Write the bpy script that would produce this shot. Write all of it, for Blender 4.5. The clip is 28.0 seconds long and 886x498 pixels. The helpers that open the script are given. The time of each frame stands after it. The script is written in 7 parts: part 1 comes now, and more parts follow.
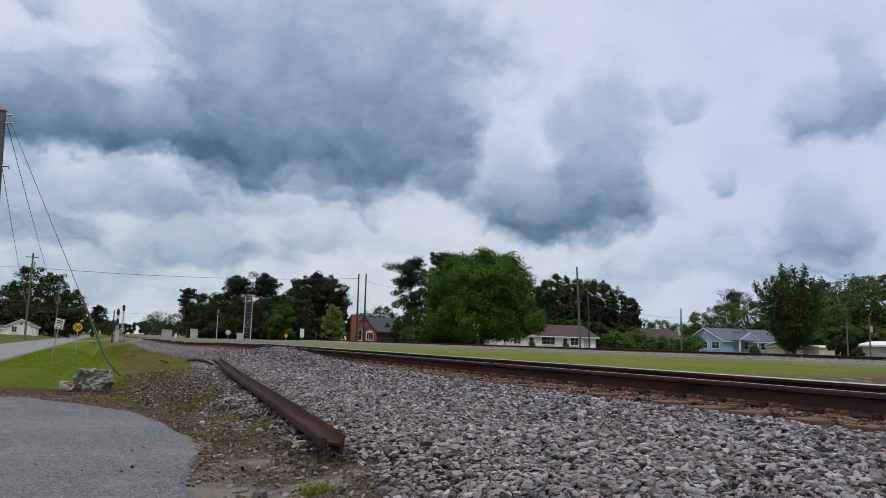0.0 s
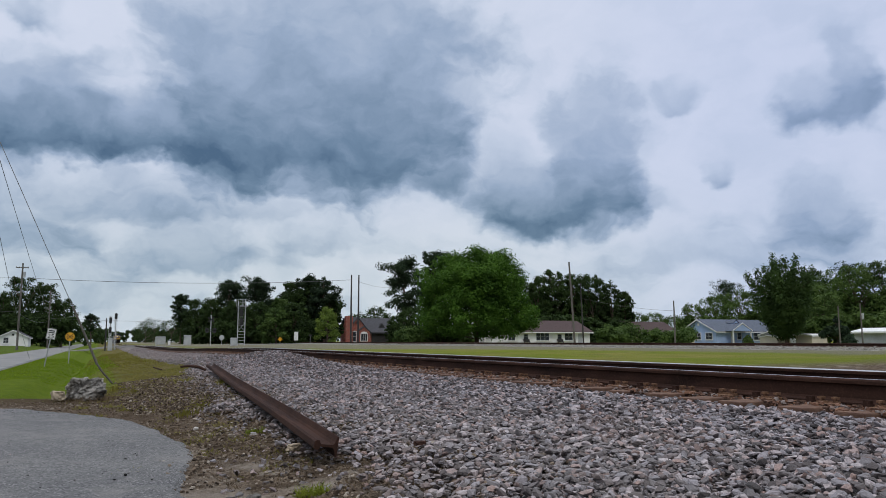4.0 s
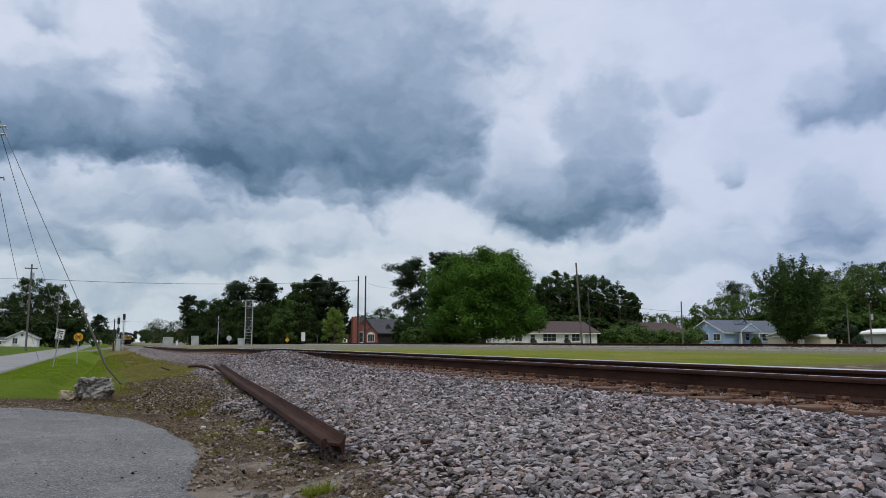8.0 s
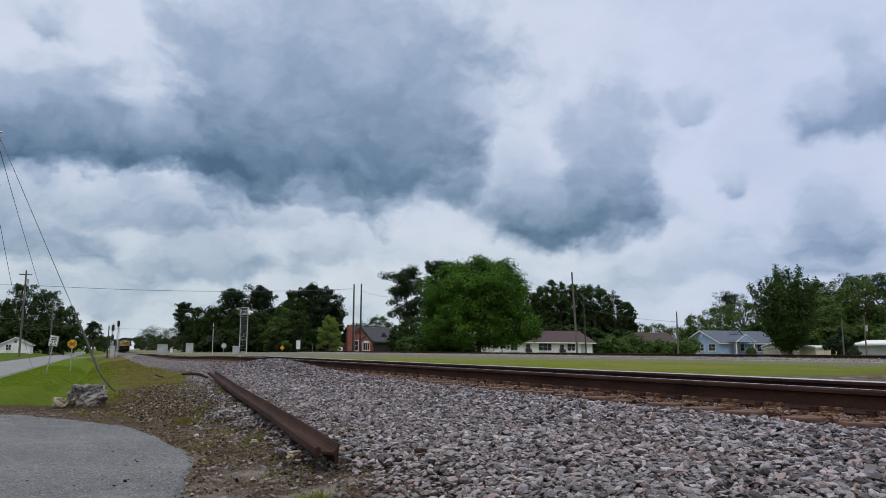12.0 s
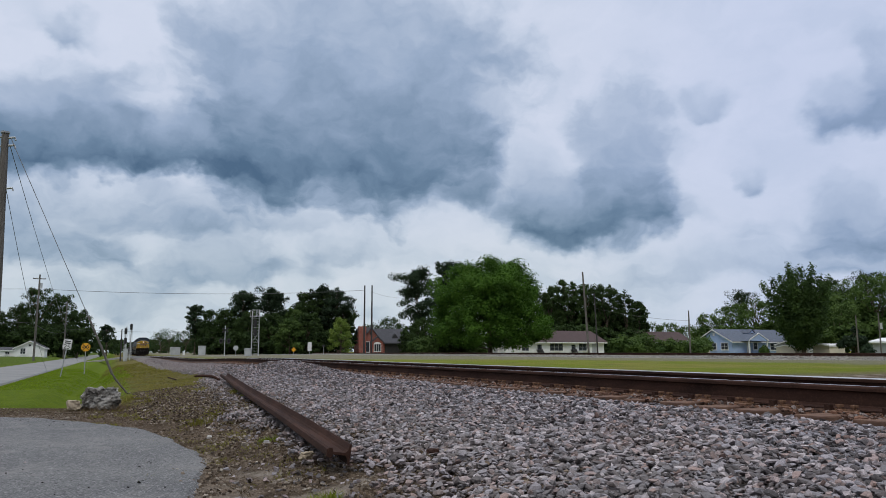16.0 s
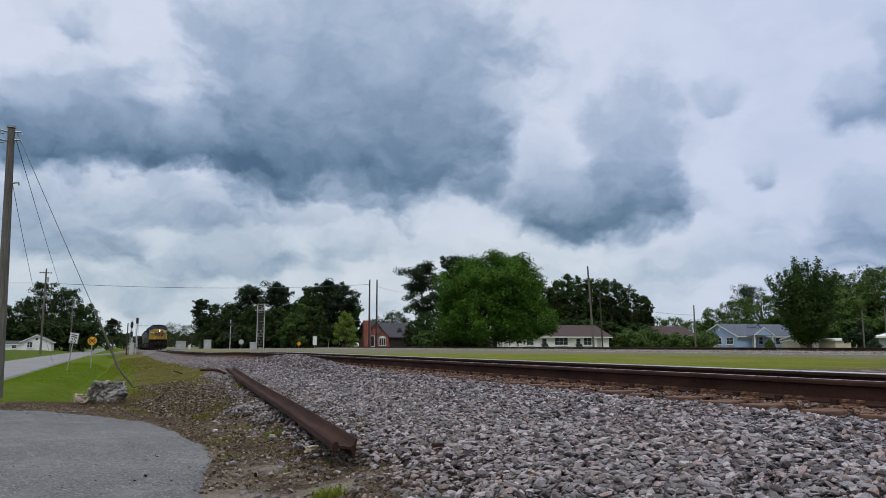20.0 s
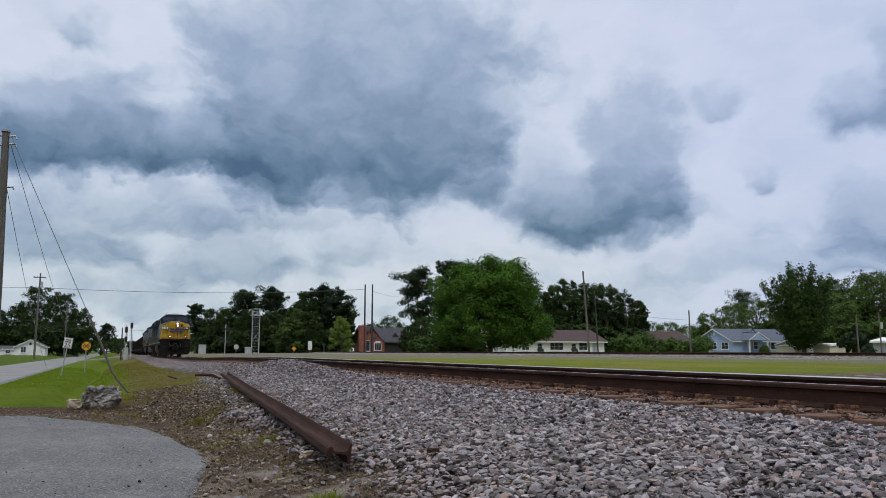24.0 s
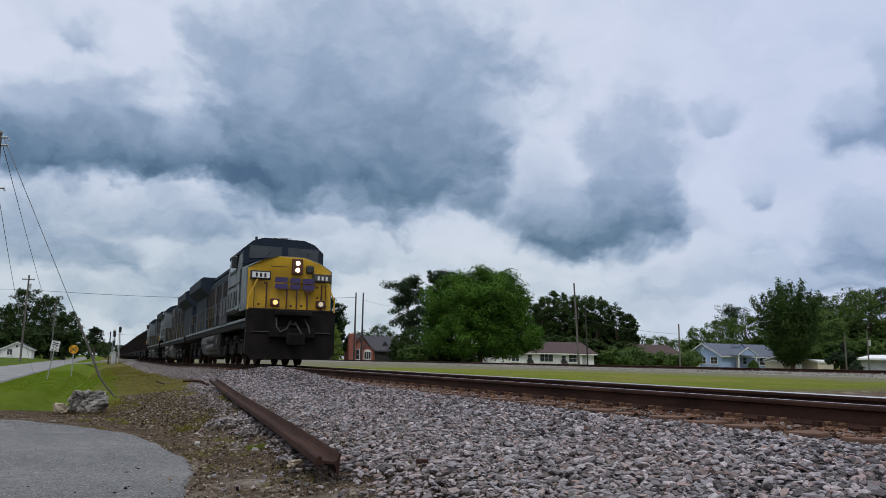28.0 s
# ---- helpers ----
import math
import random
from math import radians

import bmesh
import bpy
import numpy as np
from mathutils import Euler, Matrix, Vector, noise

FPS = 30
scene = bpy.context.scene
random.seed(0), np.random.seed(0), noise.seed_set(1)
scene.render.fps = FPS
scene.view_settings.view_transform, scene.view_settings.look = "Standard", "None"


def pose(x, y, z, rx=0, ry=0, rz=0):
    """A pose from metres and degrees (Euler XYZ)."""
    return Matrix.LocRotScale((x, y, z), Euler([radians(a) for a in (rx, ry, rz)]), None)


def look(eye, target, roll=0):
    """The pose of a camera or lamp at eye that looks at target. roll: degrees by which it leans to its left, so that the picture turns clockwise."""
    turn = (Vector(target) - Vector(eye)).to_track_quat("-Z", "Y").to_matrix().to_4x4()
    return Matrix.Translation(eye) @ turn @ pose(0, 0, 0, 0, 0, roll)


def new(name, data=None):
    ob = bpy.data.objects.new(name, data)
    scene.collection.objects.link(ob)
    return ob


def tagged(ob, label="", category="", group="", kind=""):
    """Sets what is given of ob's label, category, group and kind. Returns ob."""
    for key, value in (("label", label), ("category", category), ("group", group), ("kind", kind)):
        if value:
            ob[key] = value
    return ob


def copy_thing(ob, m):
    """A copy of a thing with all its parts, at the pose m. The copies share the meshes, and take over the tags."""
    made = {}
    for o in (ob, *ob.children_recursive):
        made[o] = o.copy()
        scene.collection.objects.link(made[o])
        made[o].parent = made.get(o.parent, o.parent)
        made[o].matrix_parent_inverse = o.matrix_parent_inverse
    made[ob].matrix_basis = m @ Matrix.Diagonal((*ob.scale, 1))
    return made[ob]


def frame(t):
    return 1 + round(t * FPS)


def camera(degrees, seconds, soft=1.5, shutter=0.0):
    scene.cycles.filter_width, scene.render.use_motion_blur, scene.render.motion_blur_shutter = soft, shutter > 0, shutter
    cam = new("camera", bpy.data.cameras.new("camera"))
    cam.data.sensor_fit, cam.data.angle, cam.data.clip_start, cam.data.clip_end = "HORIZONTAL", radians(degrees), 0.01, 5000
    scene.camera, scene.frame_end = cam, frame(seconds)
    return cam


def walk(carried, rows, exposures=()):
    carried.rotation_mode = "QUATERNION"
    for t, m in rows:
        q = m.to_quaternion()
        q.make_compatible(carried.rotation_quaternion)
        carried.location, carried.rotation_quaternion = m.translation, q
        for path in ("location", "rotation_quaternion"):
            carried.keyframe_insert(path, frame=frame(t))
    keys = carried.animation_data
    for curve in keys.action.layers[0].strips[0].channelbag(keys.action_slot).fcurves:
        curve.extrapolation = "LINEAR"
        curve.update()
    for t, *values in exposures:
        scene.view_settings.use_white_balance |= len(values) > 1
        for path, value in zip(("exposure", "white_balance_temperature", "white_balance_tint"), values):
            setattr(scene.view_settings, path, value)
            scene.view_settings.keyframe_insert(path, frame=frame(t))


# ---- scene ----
cam = camera(62.5, 28.0, soft=0.9)

def rows_of(table):
    return [(t, pose(x, y, z + 1.6, rx, ry, rz)) for t, x, y, z, rx, ry, rz in table]


PATH = [
    (0, -0.026, -0.001, 0.020, 97.264, -1.535, -24.659),
    (0.5, -0.022, 0.015, 0.023, 97.723, -1.034, -24.566),
    (1, -0.019, -0.001, 0.024, 98.014, -0.599, -25.761),
    (1.5, -0.013, -0.007, 0.022, 98.468, -0.446, -25.827),
    (2, -0.009, -0.004, 0.022, 98.191, -0.467, -25.401),
    (2.5, -0.007, -0.009, 0.018, 97.521, 0.076, -25.312),
    (4.5, -0.004, -0.007, 0.018, 97.038, 0.048, -25.064),
    (5, -0.003, -0.005, 0.007, 96.763, 0.039, -25.158),
    (5.5, 0.003, 0.004, 0.007, 96.673, 0.174, -25.001),
    (6, 0.002, 0.007, 0.004, 96.930, -0.069, -25.099),
    (6.5, -0.003, -0.003, 0.004, 96.964, -0.183, -24.936),
    (7, -0.002, 0.006, -0.000, 97.254, -0.112, -24.550),
    (7.5, -0.001, 0.004, 0.004, 97.059, -0.101, -24.750),
    (8, 0.001, 0.007, 0.003, 97.250, 0.066, -24.541),
    (8.5, 0.009, 0.017, 0.003, 97.190, -0.046, -24.616),
    (9, 0.002, 0.007, 0.003, 97.351, -0.165, -24.483),
    (9.5, 0.002, -0.002, 0.002, 97.638, -0.014, -24.740),
    (10, -0.000, 0.007, 0.003, 97.711, -0.090, -24.460),
    (10.5, 0.002, 0.003, 0.004, 97.715, 0.054, -24.767),
    (11, 0.006, 0.003, 0.006, 97.803, -0.134, -24.926),
    (11.5, 0.003, -0.003, 0.001, 97.862, -0.147, -24.897),
    (12, 0.003, -0.003, 0.003, 97.932, -0.253, -24.898),
    (12.5, 0.006, -0.001, 0.003, 97.814, -0.030, -24.831),
    (14.5, 0.003, -0.002, -0.001, 98.263, 0.120, -24.477),
    (15, 0.007, 0.001, 0.003, 98.255, 0.146, -24.473),
    (15.5, 0.005, 0.003, -0.001, 98.357, 0.131, -24.530),
    (16, 0.004, 0.001, -0.003, 97.997, 0.136, -24.034),
    (16.5, -0.000, -0.001, 0.000, 97.864, 0.064, -24.003),
    (17, 0.000, 0.000, 0.000, 97.890, 0.000, -23.730),
    (17.5, 0.000, -0.001, -0.002, 97.893, 0.241, -23.896),
    (18, 0.004, 0.005, -0.000, 97.978, 0.127, -23.770),
    (18.5, -0.001, -0.000, -0.003, 97.898, 0.105, -23.728),
    (19, -0.001, 0.003, -0.000, 97.851, 0.221, -23.724),
    (19.5, 0.002, -0.001, -0.000, 97.998, 0.085, -23.775),
    (20, 0.003, 0.004, -0.001, 97.548, 0.066, -23.658),
    (20.5, 0.004, 0.002, -0.000, 97.678, 0.153, -23.714),
    (21, 0.002, 0.006, -0.000, 97.884, -0.006, -24.103),
    (21.5, 0.006, 0.001, 0.002, 97.974, 0.086, -23.941),
    (23.5, 0.005, 0.003, 0.002, 98.053, 0.267, -24.140),
    (24, 0.003, 0.000, 0.000, 97.925, 0.071, -24.010),
    (24.5, 0.001, 0.008, -0.000, 97.514, -0.396, -23.918),
    (25, -0.001, 0.002, 0.001, 97.359, -0.003, -24.070),
    (25.5, -0.000, 0.007, 0.004, 97.520, -0.505, -24.223),
    (26, 0.002, 0.007, 0.003, 97.488, -0.580, -23.997),
    (26.5, 0.001, 0.010, 0.003, 97.547, -0.982, -24.336),
    (27, -0.003, 0.012, 0.003, 97.623, -0.944, -24.250),
    (27.5, -0.002, 0.009, 0.001, 98.096, -0.954, -24.359),
    (28, -0.008, -0.005, 0.007, 98.683, -0.922, -24.808),
]
walk(cam, rows_of(PATH))

# ---- light ----
SUN_AZ, SUN_EL = radians(215), radians(58)
world = bpy.data.worlds.new("overcast_sky")
scene.world = world
world.use_nodes = True


class Nodes:
    """Small helper that writes a node tree."""

    def __init__(self, tree):
        self.tree, self.n, self.l = tree, tree.nodes, tree.links
        self.n.clear()

    def add(self, kind, operation="", blend="", sky_type=""):
        node = self.n.new(kind)
        if operation:
            node.operation = operation
        if blend:
            node.data_type, node.blend_type = "RGBA", blend
        if sky_type:
            node.sky_type, node.sun_disc = sky_type, False
        return node

    def put(self, socket, value):
        if isinstance(value, bpy.types.NodeSocket):
            self.l.new(value, socket)
        else:
            socket.default_value = value

    def math(self, op, a, b=0.0, c=0.0, clamp=False):
        node = self.add("ShaderNodeMath", op)
        node.use_clamp = clamp
        for s, v in zip(node.inputs, (a, b, c)):
            self.put(s, v)
        return node.outputs[0]

    def mix(self, fac, a, b, blend="MIX"):
        node = self.add("ShaderNodeMix", blend=blend)
        self.put(node.inputs[0], fac)
        for s, v in ((node.inputs[6], a), (node.inputs[7], b)):
            self.put(s, v if isinstance(v, bpy.types.NodeSocket) else (*v, 1.0))
        return node.outputs[2]

    def noise(self, coord, scale, detail=4.0, rough=0.55, out=0):
        node = self.add("ShaderNodeTexNoise")
        self.put(node.inputs["Vector"], coord)
        node.inputs["Scale"].default_value = scale
        node.inputs["Detail"].default_value = detail
        node.inputs["Roughness"].default_value = rough
        return node.outputs[out]

    def ramp(self, fac, stops, smooth=False):
        node = self.add("ShaderNodeValToRGB")
        node.color_ramp.interpolation = "EASE" if smooth else "LINEAR"
        els = node.color_ramp.elements
        while len(els) < len(stops):
            els.new(0.5)
        for el, (p, c) in zip(els, stops):
            el.position, el.color = p, (*c, 1.0)
        self.put(node.inputs[0], fac)
        return node.outputs[0]

    def range(self, v, a, b, c=0.0, d=1.0, smooth=False):
        node = self.add("ShaderNodeMapRange")
        node.interpolation_type = "SMOOTHSTEP" if smooth else "LINEAR"
        for s, x in zip(node.inputs, (v, a, b, c, d)):
            self.put(s, x)
        return node.outputs[0]

    def vec(self, x=0.0, y=0.0, z=0.0):
        node = self.add("ShaderNodeCombineXYZ")
        for s, v in zip(node.inputs, (x, y, z)):
            self.put(s, v)
        return node.outputs[0]

    def vmath(self, op, a, b=None, scale=None):
        node = self.add("ShaderNodeVectorMath", op)
        self.put(node.inputs[0], a)
        if b is not None:
            self.put(node.inputs[1], b)
        if scale is not None:
            self.put(node.inputs[3], scale)
        return node.outputs[1] if op in ("LENGTH", "DISTANCE", "DOT_PRODUCT") else node.outputs[0]


w = Nodes(world.node_tree)
sky = w.add("ShaderNodeTexSky", sky_type="NISHITA")
sky.sun_elevation, sky.sun_rotation, sky.dust_density = SUN_EL, SUN_AZ, 2.0
wdir = w.add("ShaderNodeTexCoord").outputs["Generated"]
cover = w.range(w.noise(wdir, 2.2, 6.0), 0.36, 0.62, 0.0, 1.0, True)
blue = w.mix(0.12, (0.60, 0.66, 0.82), sky.outputs[0], "MIX")
wsep = w.add("ShaderNodeSeparateXYZ")
w.put(wsep.inputs[0], wdir)
veil = w.mix(cover, (0.98, 1.04, 1.18), (0.55, 0.62, 0.74))
veil = w.mix(1.0, veil, w.ramp(wsep.outputs[2], [(0.0, (0.36, 0.36, 0.36)), (0.35, (0.52, 0.52, 0.52)), (1.0, (2.0, 1.96, 1.88))]), "MULTIPLY")
both = w.mix(0.9, blue, veil)
bg = w.add("ShaderNodeBackground")
w.put(bg.inputs[0], both)
bg.inputs[1].default_value = 1.0
w.l.new(bg.outputs[0], w.add("ShaderNodeOutputWorld").inputs[0])

sun_data = bpy.data.lights.new("sun", "SUN")
sun_data.energy, sun_data.angle, sun_data.color = 1.1, radians(12), (1.0, 0.95, 0.88)
sun = new("sun", sun_data)
sun.matrix_basis = look((0, 0, 0), (-math.sin(SUN_AZ) * math.cos(SUN_EL), -math.cos(SUN_AZ) * math.cos(SUN_EL), -math.sin(SUN_EL)))
sun.location = (0, -40, 60)


# ---- materials ----
def material(name, build, rough=0.8, metal=0.0, spec=0.5):
    """build(n, coord) gives colour and, if wanted, height and roughness sockets."""
    m = bpy.data.materials.new(name)
    m.use_nodes = True
    n = Nodes(m.node_tree)
    p = n.add("ShaderNodeBsdfPrincipled")
    p.inputs["Roughness"].default_value, p.inputs["Metallic"].default_value = rough, metal
    p.inputs["Specular IOR Level"].default_value = spec
    coord = n.add("ShaderNodeTexCoord").outputs["Object"]
    made = build(n, coord)
    made = made if isinstance(made, tuple) else (made,)
    n.put(p.inputs["Base Color"], made[0] if isinstance(made[0], bpy.types.NodeSocket) else (*made[0], 1.0))
    if len(made) > 1 and made[1] is not None:
        bump = n.add("ShaderNodeBump")
        bump.inputs["Strength"].default_value = made[2] if len(made) > 2 else 0.4
        bump.inputs["Distance"].default_value = made[3] if len(made) > 3 else 0.02
        n.put(bump.inputs["Height"], made[1])
        n.l.new(bump.outputs[0], p.inputs["Normal"])
    if len(made) > 4:
        n.put(p.inputs["Roughness"], made[4])
    n.l.new(p.outputs[0], n.add("ShaderNodeOutputMaterial").inputs[0])
    return m


def worn(name, base, other, scale=3.0, rough=0.7, metal=0.0, fine=40.0, bump=0.25, dist=0.01, spec=0.5):
    """A plain paint or metal with stains at two scales and a fine relief."""
    def build(n, c):
        big = n.range(n.noise(c, scale, 5.0), 0.38, 0.66)
        small = n.noise(c, fine, 4.0)
        col = n.mix(big, base, other)
        col = n.mix(n.range(small, 0.3, 0.7, 0.0, 0.35), col, [v * 0.6 for v in base])
        return col, small, bump, dist
    return material(name, build, rough, metal, spec)


def leafy(name, dark, light, dry=None, thin=0.35, own=0.30):
    """Leaves: colour by leaf and by patch, and light that passes through them."""
    m = bpy.data.materials.new(name)
    m.use_nodes = True
    n = Nodes(m.node_tree)
    c = n.add("ShaderNodeTexCoord").outputs["Object"]
    isl = n.add("ShaderNodeNewGeometry").outputs["Random Per Island"]
    info = n.add("ShaderNodeObjectInfo").outputs["Random"]
    patch = n.range(n.noise(c, 0.35, 4.0), 0.34, 0.66)
    f = n.math("ADD", n.math("MULTIPLY", isl, own), n.math("MULTIPLY", patch, 1.0 - own))
    col = n.mix(f, dark, light)
    if dry:
        col = n.mix(n.range(isl, 0.8, 1.0, 0.0, 0.8), col, dry)
    col = n.mix(n.math("MULTIPLY", info, 0.35), col, [v * 0.7 for v in dark])
    p = n.add("ShaderNodeBsdfPrincipled")
    p.inputs["Roughness"].default_value, p.inputs["Specular IOR Level"].default_value = 0.7, 0.12
    n.put(p.inputs["Base Color"], col)
    t = n.add("ShaderNodeBsdfTranslucent")
    n.put(t.inputs[0], col)
    both = n.add("ShaderNodeMixShader")
    both.inputs[0].default_value = thin
    n.l.new(p.outputs[0], both.inputs[1])
    n.l.new(t.outputs[0], both.inputs[2])
    n.l.new(both.outputs[0], n.add("ShaderNodeOutputMaterial").inputs[0])
    return m


def glow(name, colour, strength):
    m = bpy.data.materials.new(name)
    m.use_nodes = True
    n = Nodes(m.node_tree)
    e = n.add("ShaderNodeEmission")
    e.inputs[0].default_value, e.inputs[1].default_value = (*colour, 1.0), strength
    n.l.new(e.outputs[0], n.add("ShaderNodeOutputMaterial").inputs[0])
    return m


def ground_build(n, c):
    """Mown grass, drier on the bank, with bare soil by the car park and gravel between the far tracks."""
    sep = n.add("ShaderNodeSeparateXYZ")
    n.put(sep.inputs[0], c)
    x, y = sep.outputs[0], sep.outputs[1]
    wob = n.math("MULTIPLY", n.math("SUBTRACT", n.noise(c, 0.7, 5.0), 0.5), 4.0)
    fine = n.noise(c, 28.0, 5.0, 0.7)
    mid = n.noise(c, 1.6, 4.0)
    grass = n.mix(n.range(mid, 0.35, 0.65), (0.088, 0.128, 0.011), (0.122, 0.160, 0.016))
    grass = n.mix(n.range(fine, 0.35, 0.7, 0.0, 0.45), grass, (0.050, 0.085, 0.008))
    dry = n.mix(n.range(fine, 0.3, 0.7), (0.185, 0.146, 0.052), (0.129, 0.116, 0.031))
    bank = n.math("MULTIPLY", n.range(n.math("ADD", x, n.math("MULTIPLY", wob, 0.6)), -1.0, 1.4, 0, 1, True), n.range(x, 12.0, 9.0))
    col = n.mix(n.math("MULTIPLY", bank, n.range(mid, 0.3, 0.6, 0.45, 0.95)), grass, dry)
    far_dry = n.mix(n.range(n.noise(c, 0.25, 5.0), 0.42, 0.62), (0.142, 0.172, 0.020), (0.190, 0.182, 0.046))
    far_dry = n.mix(n.range(n.noise(n.vmath("MULTIPLY", c, (1.0, 0.35, 1.0)), 1.1, 7.0, 0.75), 0.42, 0.64, 0.0, 0.5), far_dry, (0.095, 0.105, 0.022))
    rough = n.noise(c, 3.4, 6.0, 0.75)
    col = n.mix(n.math("MULTIPLY", bank, n.range(rough, 0.40, 0.58, 0.0, 0.85)), col, (0.088, 0.064, 0.034))
    col = n.mix(n.range(rough, 0.50, 0.72, 0.0, 0.16), col, (0.055, 0.085, 0.010))
    col = n.mix(n.range(x, 9.0, 12.0), col, far_dry)
    soil = n.mix(n.range(n.noise(c, 5.0, 6.0, 0.65), 0.35, 0.65), (0.090, 0.066, 0.046), (0.215, 0.165, 0.120))
    soil = n.mix(n.range(fine, 0.42, 0.62, 0.0, 0.85), soil, (0.045, 0.031, 0.022))
    soil = n.mix(n.range(n.noise(c, 70.0, 3.0, 0.7), 0.56, 0.66, 0.0, 0.8), soil, (0.30, 0.25, 0.19))
    soil = n.mix(n.range(n.noise(c, 2.4, 4.0), 0.56, 0.66, 0.0, 0.75), soil, (0.30, 0.26, 0.215))
    col = n.mix(n.range(x, -10.0, -11.5, 0.0, 0.8), col, n.mix(n.range(mid, 0.35, 0.65), (0.050, 0.078, 0.014), (0.085, 0.115, 0.024)))
    bare = n.math("MULTIPLY", n.range(n.math("ADD", y, wob), 15.5, 12.0, 0, 1, True), n.range(n.math("ADD", x, wob), -9.0, -6.5, 0, 1, True))
    col = n.mix(bare, col, soil)
    sand = n.math("MULTIPLY", n.range(n.math("ADD", y, n.math("MULTIPLY", wob, 0.4)), 6.0, 4.4), n.range(n.math("SUBTRACT", x, n.math("MULTIPLY", wob, 0.12)), 1.55, 1.25))
    col = n.mix(n.math("MULTIPLY", sand, n.range(n.noise(c, 1.9, 5.0), 0.47, 0.58, 0.0, 0.75)), col, n.mix(n.range(n.noise(c, 60.0, 4.0), 0.35, 0.65), (0.24, 0.20, 0.165), (0.34, 0.295, 0.245)))
    gravel = n.mix(n.range(n.noise(c, 9.0, 6.0, 0.7), 0.35, 0.65), (0.115, 0.110, 0.070), (0.205, 0.190, 0.140))
    g = n.math("MULTIPLY", n.range(n.math("ADD", x, n.math("MULTIPLY", wob, 2.0)), 9.0, 14.0), n.range(x, 60.0, 50.0))
    g = n.math("MULTIPLY", g, n.range(n.math("ADD", y, n.math("MULTIPLY", wob, 9.0)), 58.0, 100.0))
    col = n.mix(g, col, gravel)
    near_gravel = n.math("ADD", x, n.math("ADD", n.math("MULTIPLY", wob, 1.1), n.math("MULTIPLY", n.math("MAXIMUM", n.math("SUBTRACT", y, 36.0), 0.0), 0.40)))
    col = n.mix(n.math("MULTIPLY", n.range(near_gravel, 25.5, 28.5, 0.0, 0.88), n.math("MULTIPLY", n.range(x, 52.0, 44.0), n.range(n.math("ADD", x, wob), 10.0, 14.0))), col, gravel)
    return col, n.math("ADD", n.noise(c, 45.0, 4.0, 0.8), n.math("MULTIPLY", n.noise(c, 9.0, 5.0, 0.7), 1.5)), 0.9, 0.04


def ballast_build(n, c):
    v = n.add("ShaderNodeTexVoronoi")
    n.put(v.inputs["Vector"], c)
    v.inputs["Scale"].default_value = 15.0
    cell = n.add("ShaderNodeSeparateColor")
    n.put(cell.inputs[0], v.outputs["Color"])
    # shade of the gaps between loose stones painted in: dark cells, dark rims
    col = n.ramp(cell.outputs[0], [(0.0, (0.014, 0.012, 0.012)), (0.45, (0.040, 0.035, 0.034)), (0.8, (0.080, 0.071, 0.069)), (1.0, (0.16, 0.148, 0.145))])
    col = n.mix(n.range(v.outputs["Distance"], 0.25, 0.6, 0.0, 0.9), col, (0.030, 0.026, 0.024))
    col = n.mix(n.range(n.noise(c, 0.9, 3.0), 0.5, 0.75, 0.0, 0.35), col, (0.20, 0.14, 0.10))
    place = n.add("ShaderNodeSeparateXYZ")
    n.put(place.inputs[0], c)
    # paler along the track, from 20 m to 42 m
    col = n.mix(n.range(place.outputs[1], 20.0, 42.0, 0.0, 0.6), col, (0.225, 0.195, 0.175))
    h = n.math("SUBTRACT", 1.0, v.outputs["Distance"])
    return col, h, 1.0, 0.05


def pale_gravel_build(n, c):
    v = n.add("ShaderNodeTexVoronoi")
    n.put(v.inputs["Vector"], c)
    v.inputs["Scale"].default_value = 11.0
    cell = n.add("ShaderNodeSeparateColor")
    n.put(cell.inputs[0], v.outputs["Color"])
    col = n.ramp(cell.outputs[0], [(0.0, (0.085, 0.080, 0.068)), (0.5, (0.175, 0.165, 0.145)), (1.0, (0.29, 0.275, 0.245))])
    col = n.mix(n.range(n.noise(c, 0.5, 5.0, 0.65), 0.50, 0.70, 0.0, 0.65), col, (0.150, 0.150, 0.070))
    return col, n.math("SUBTRACT", 1.0, v.outputs["Distance"]), 0.8, 0.04


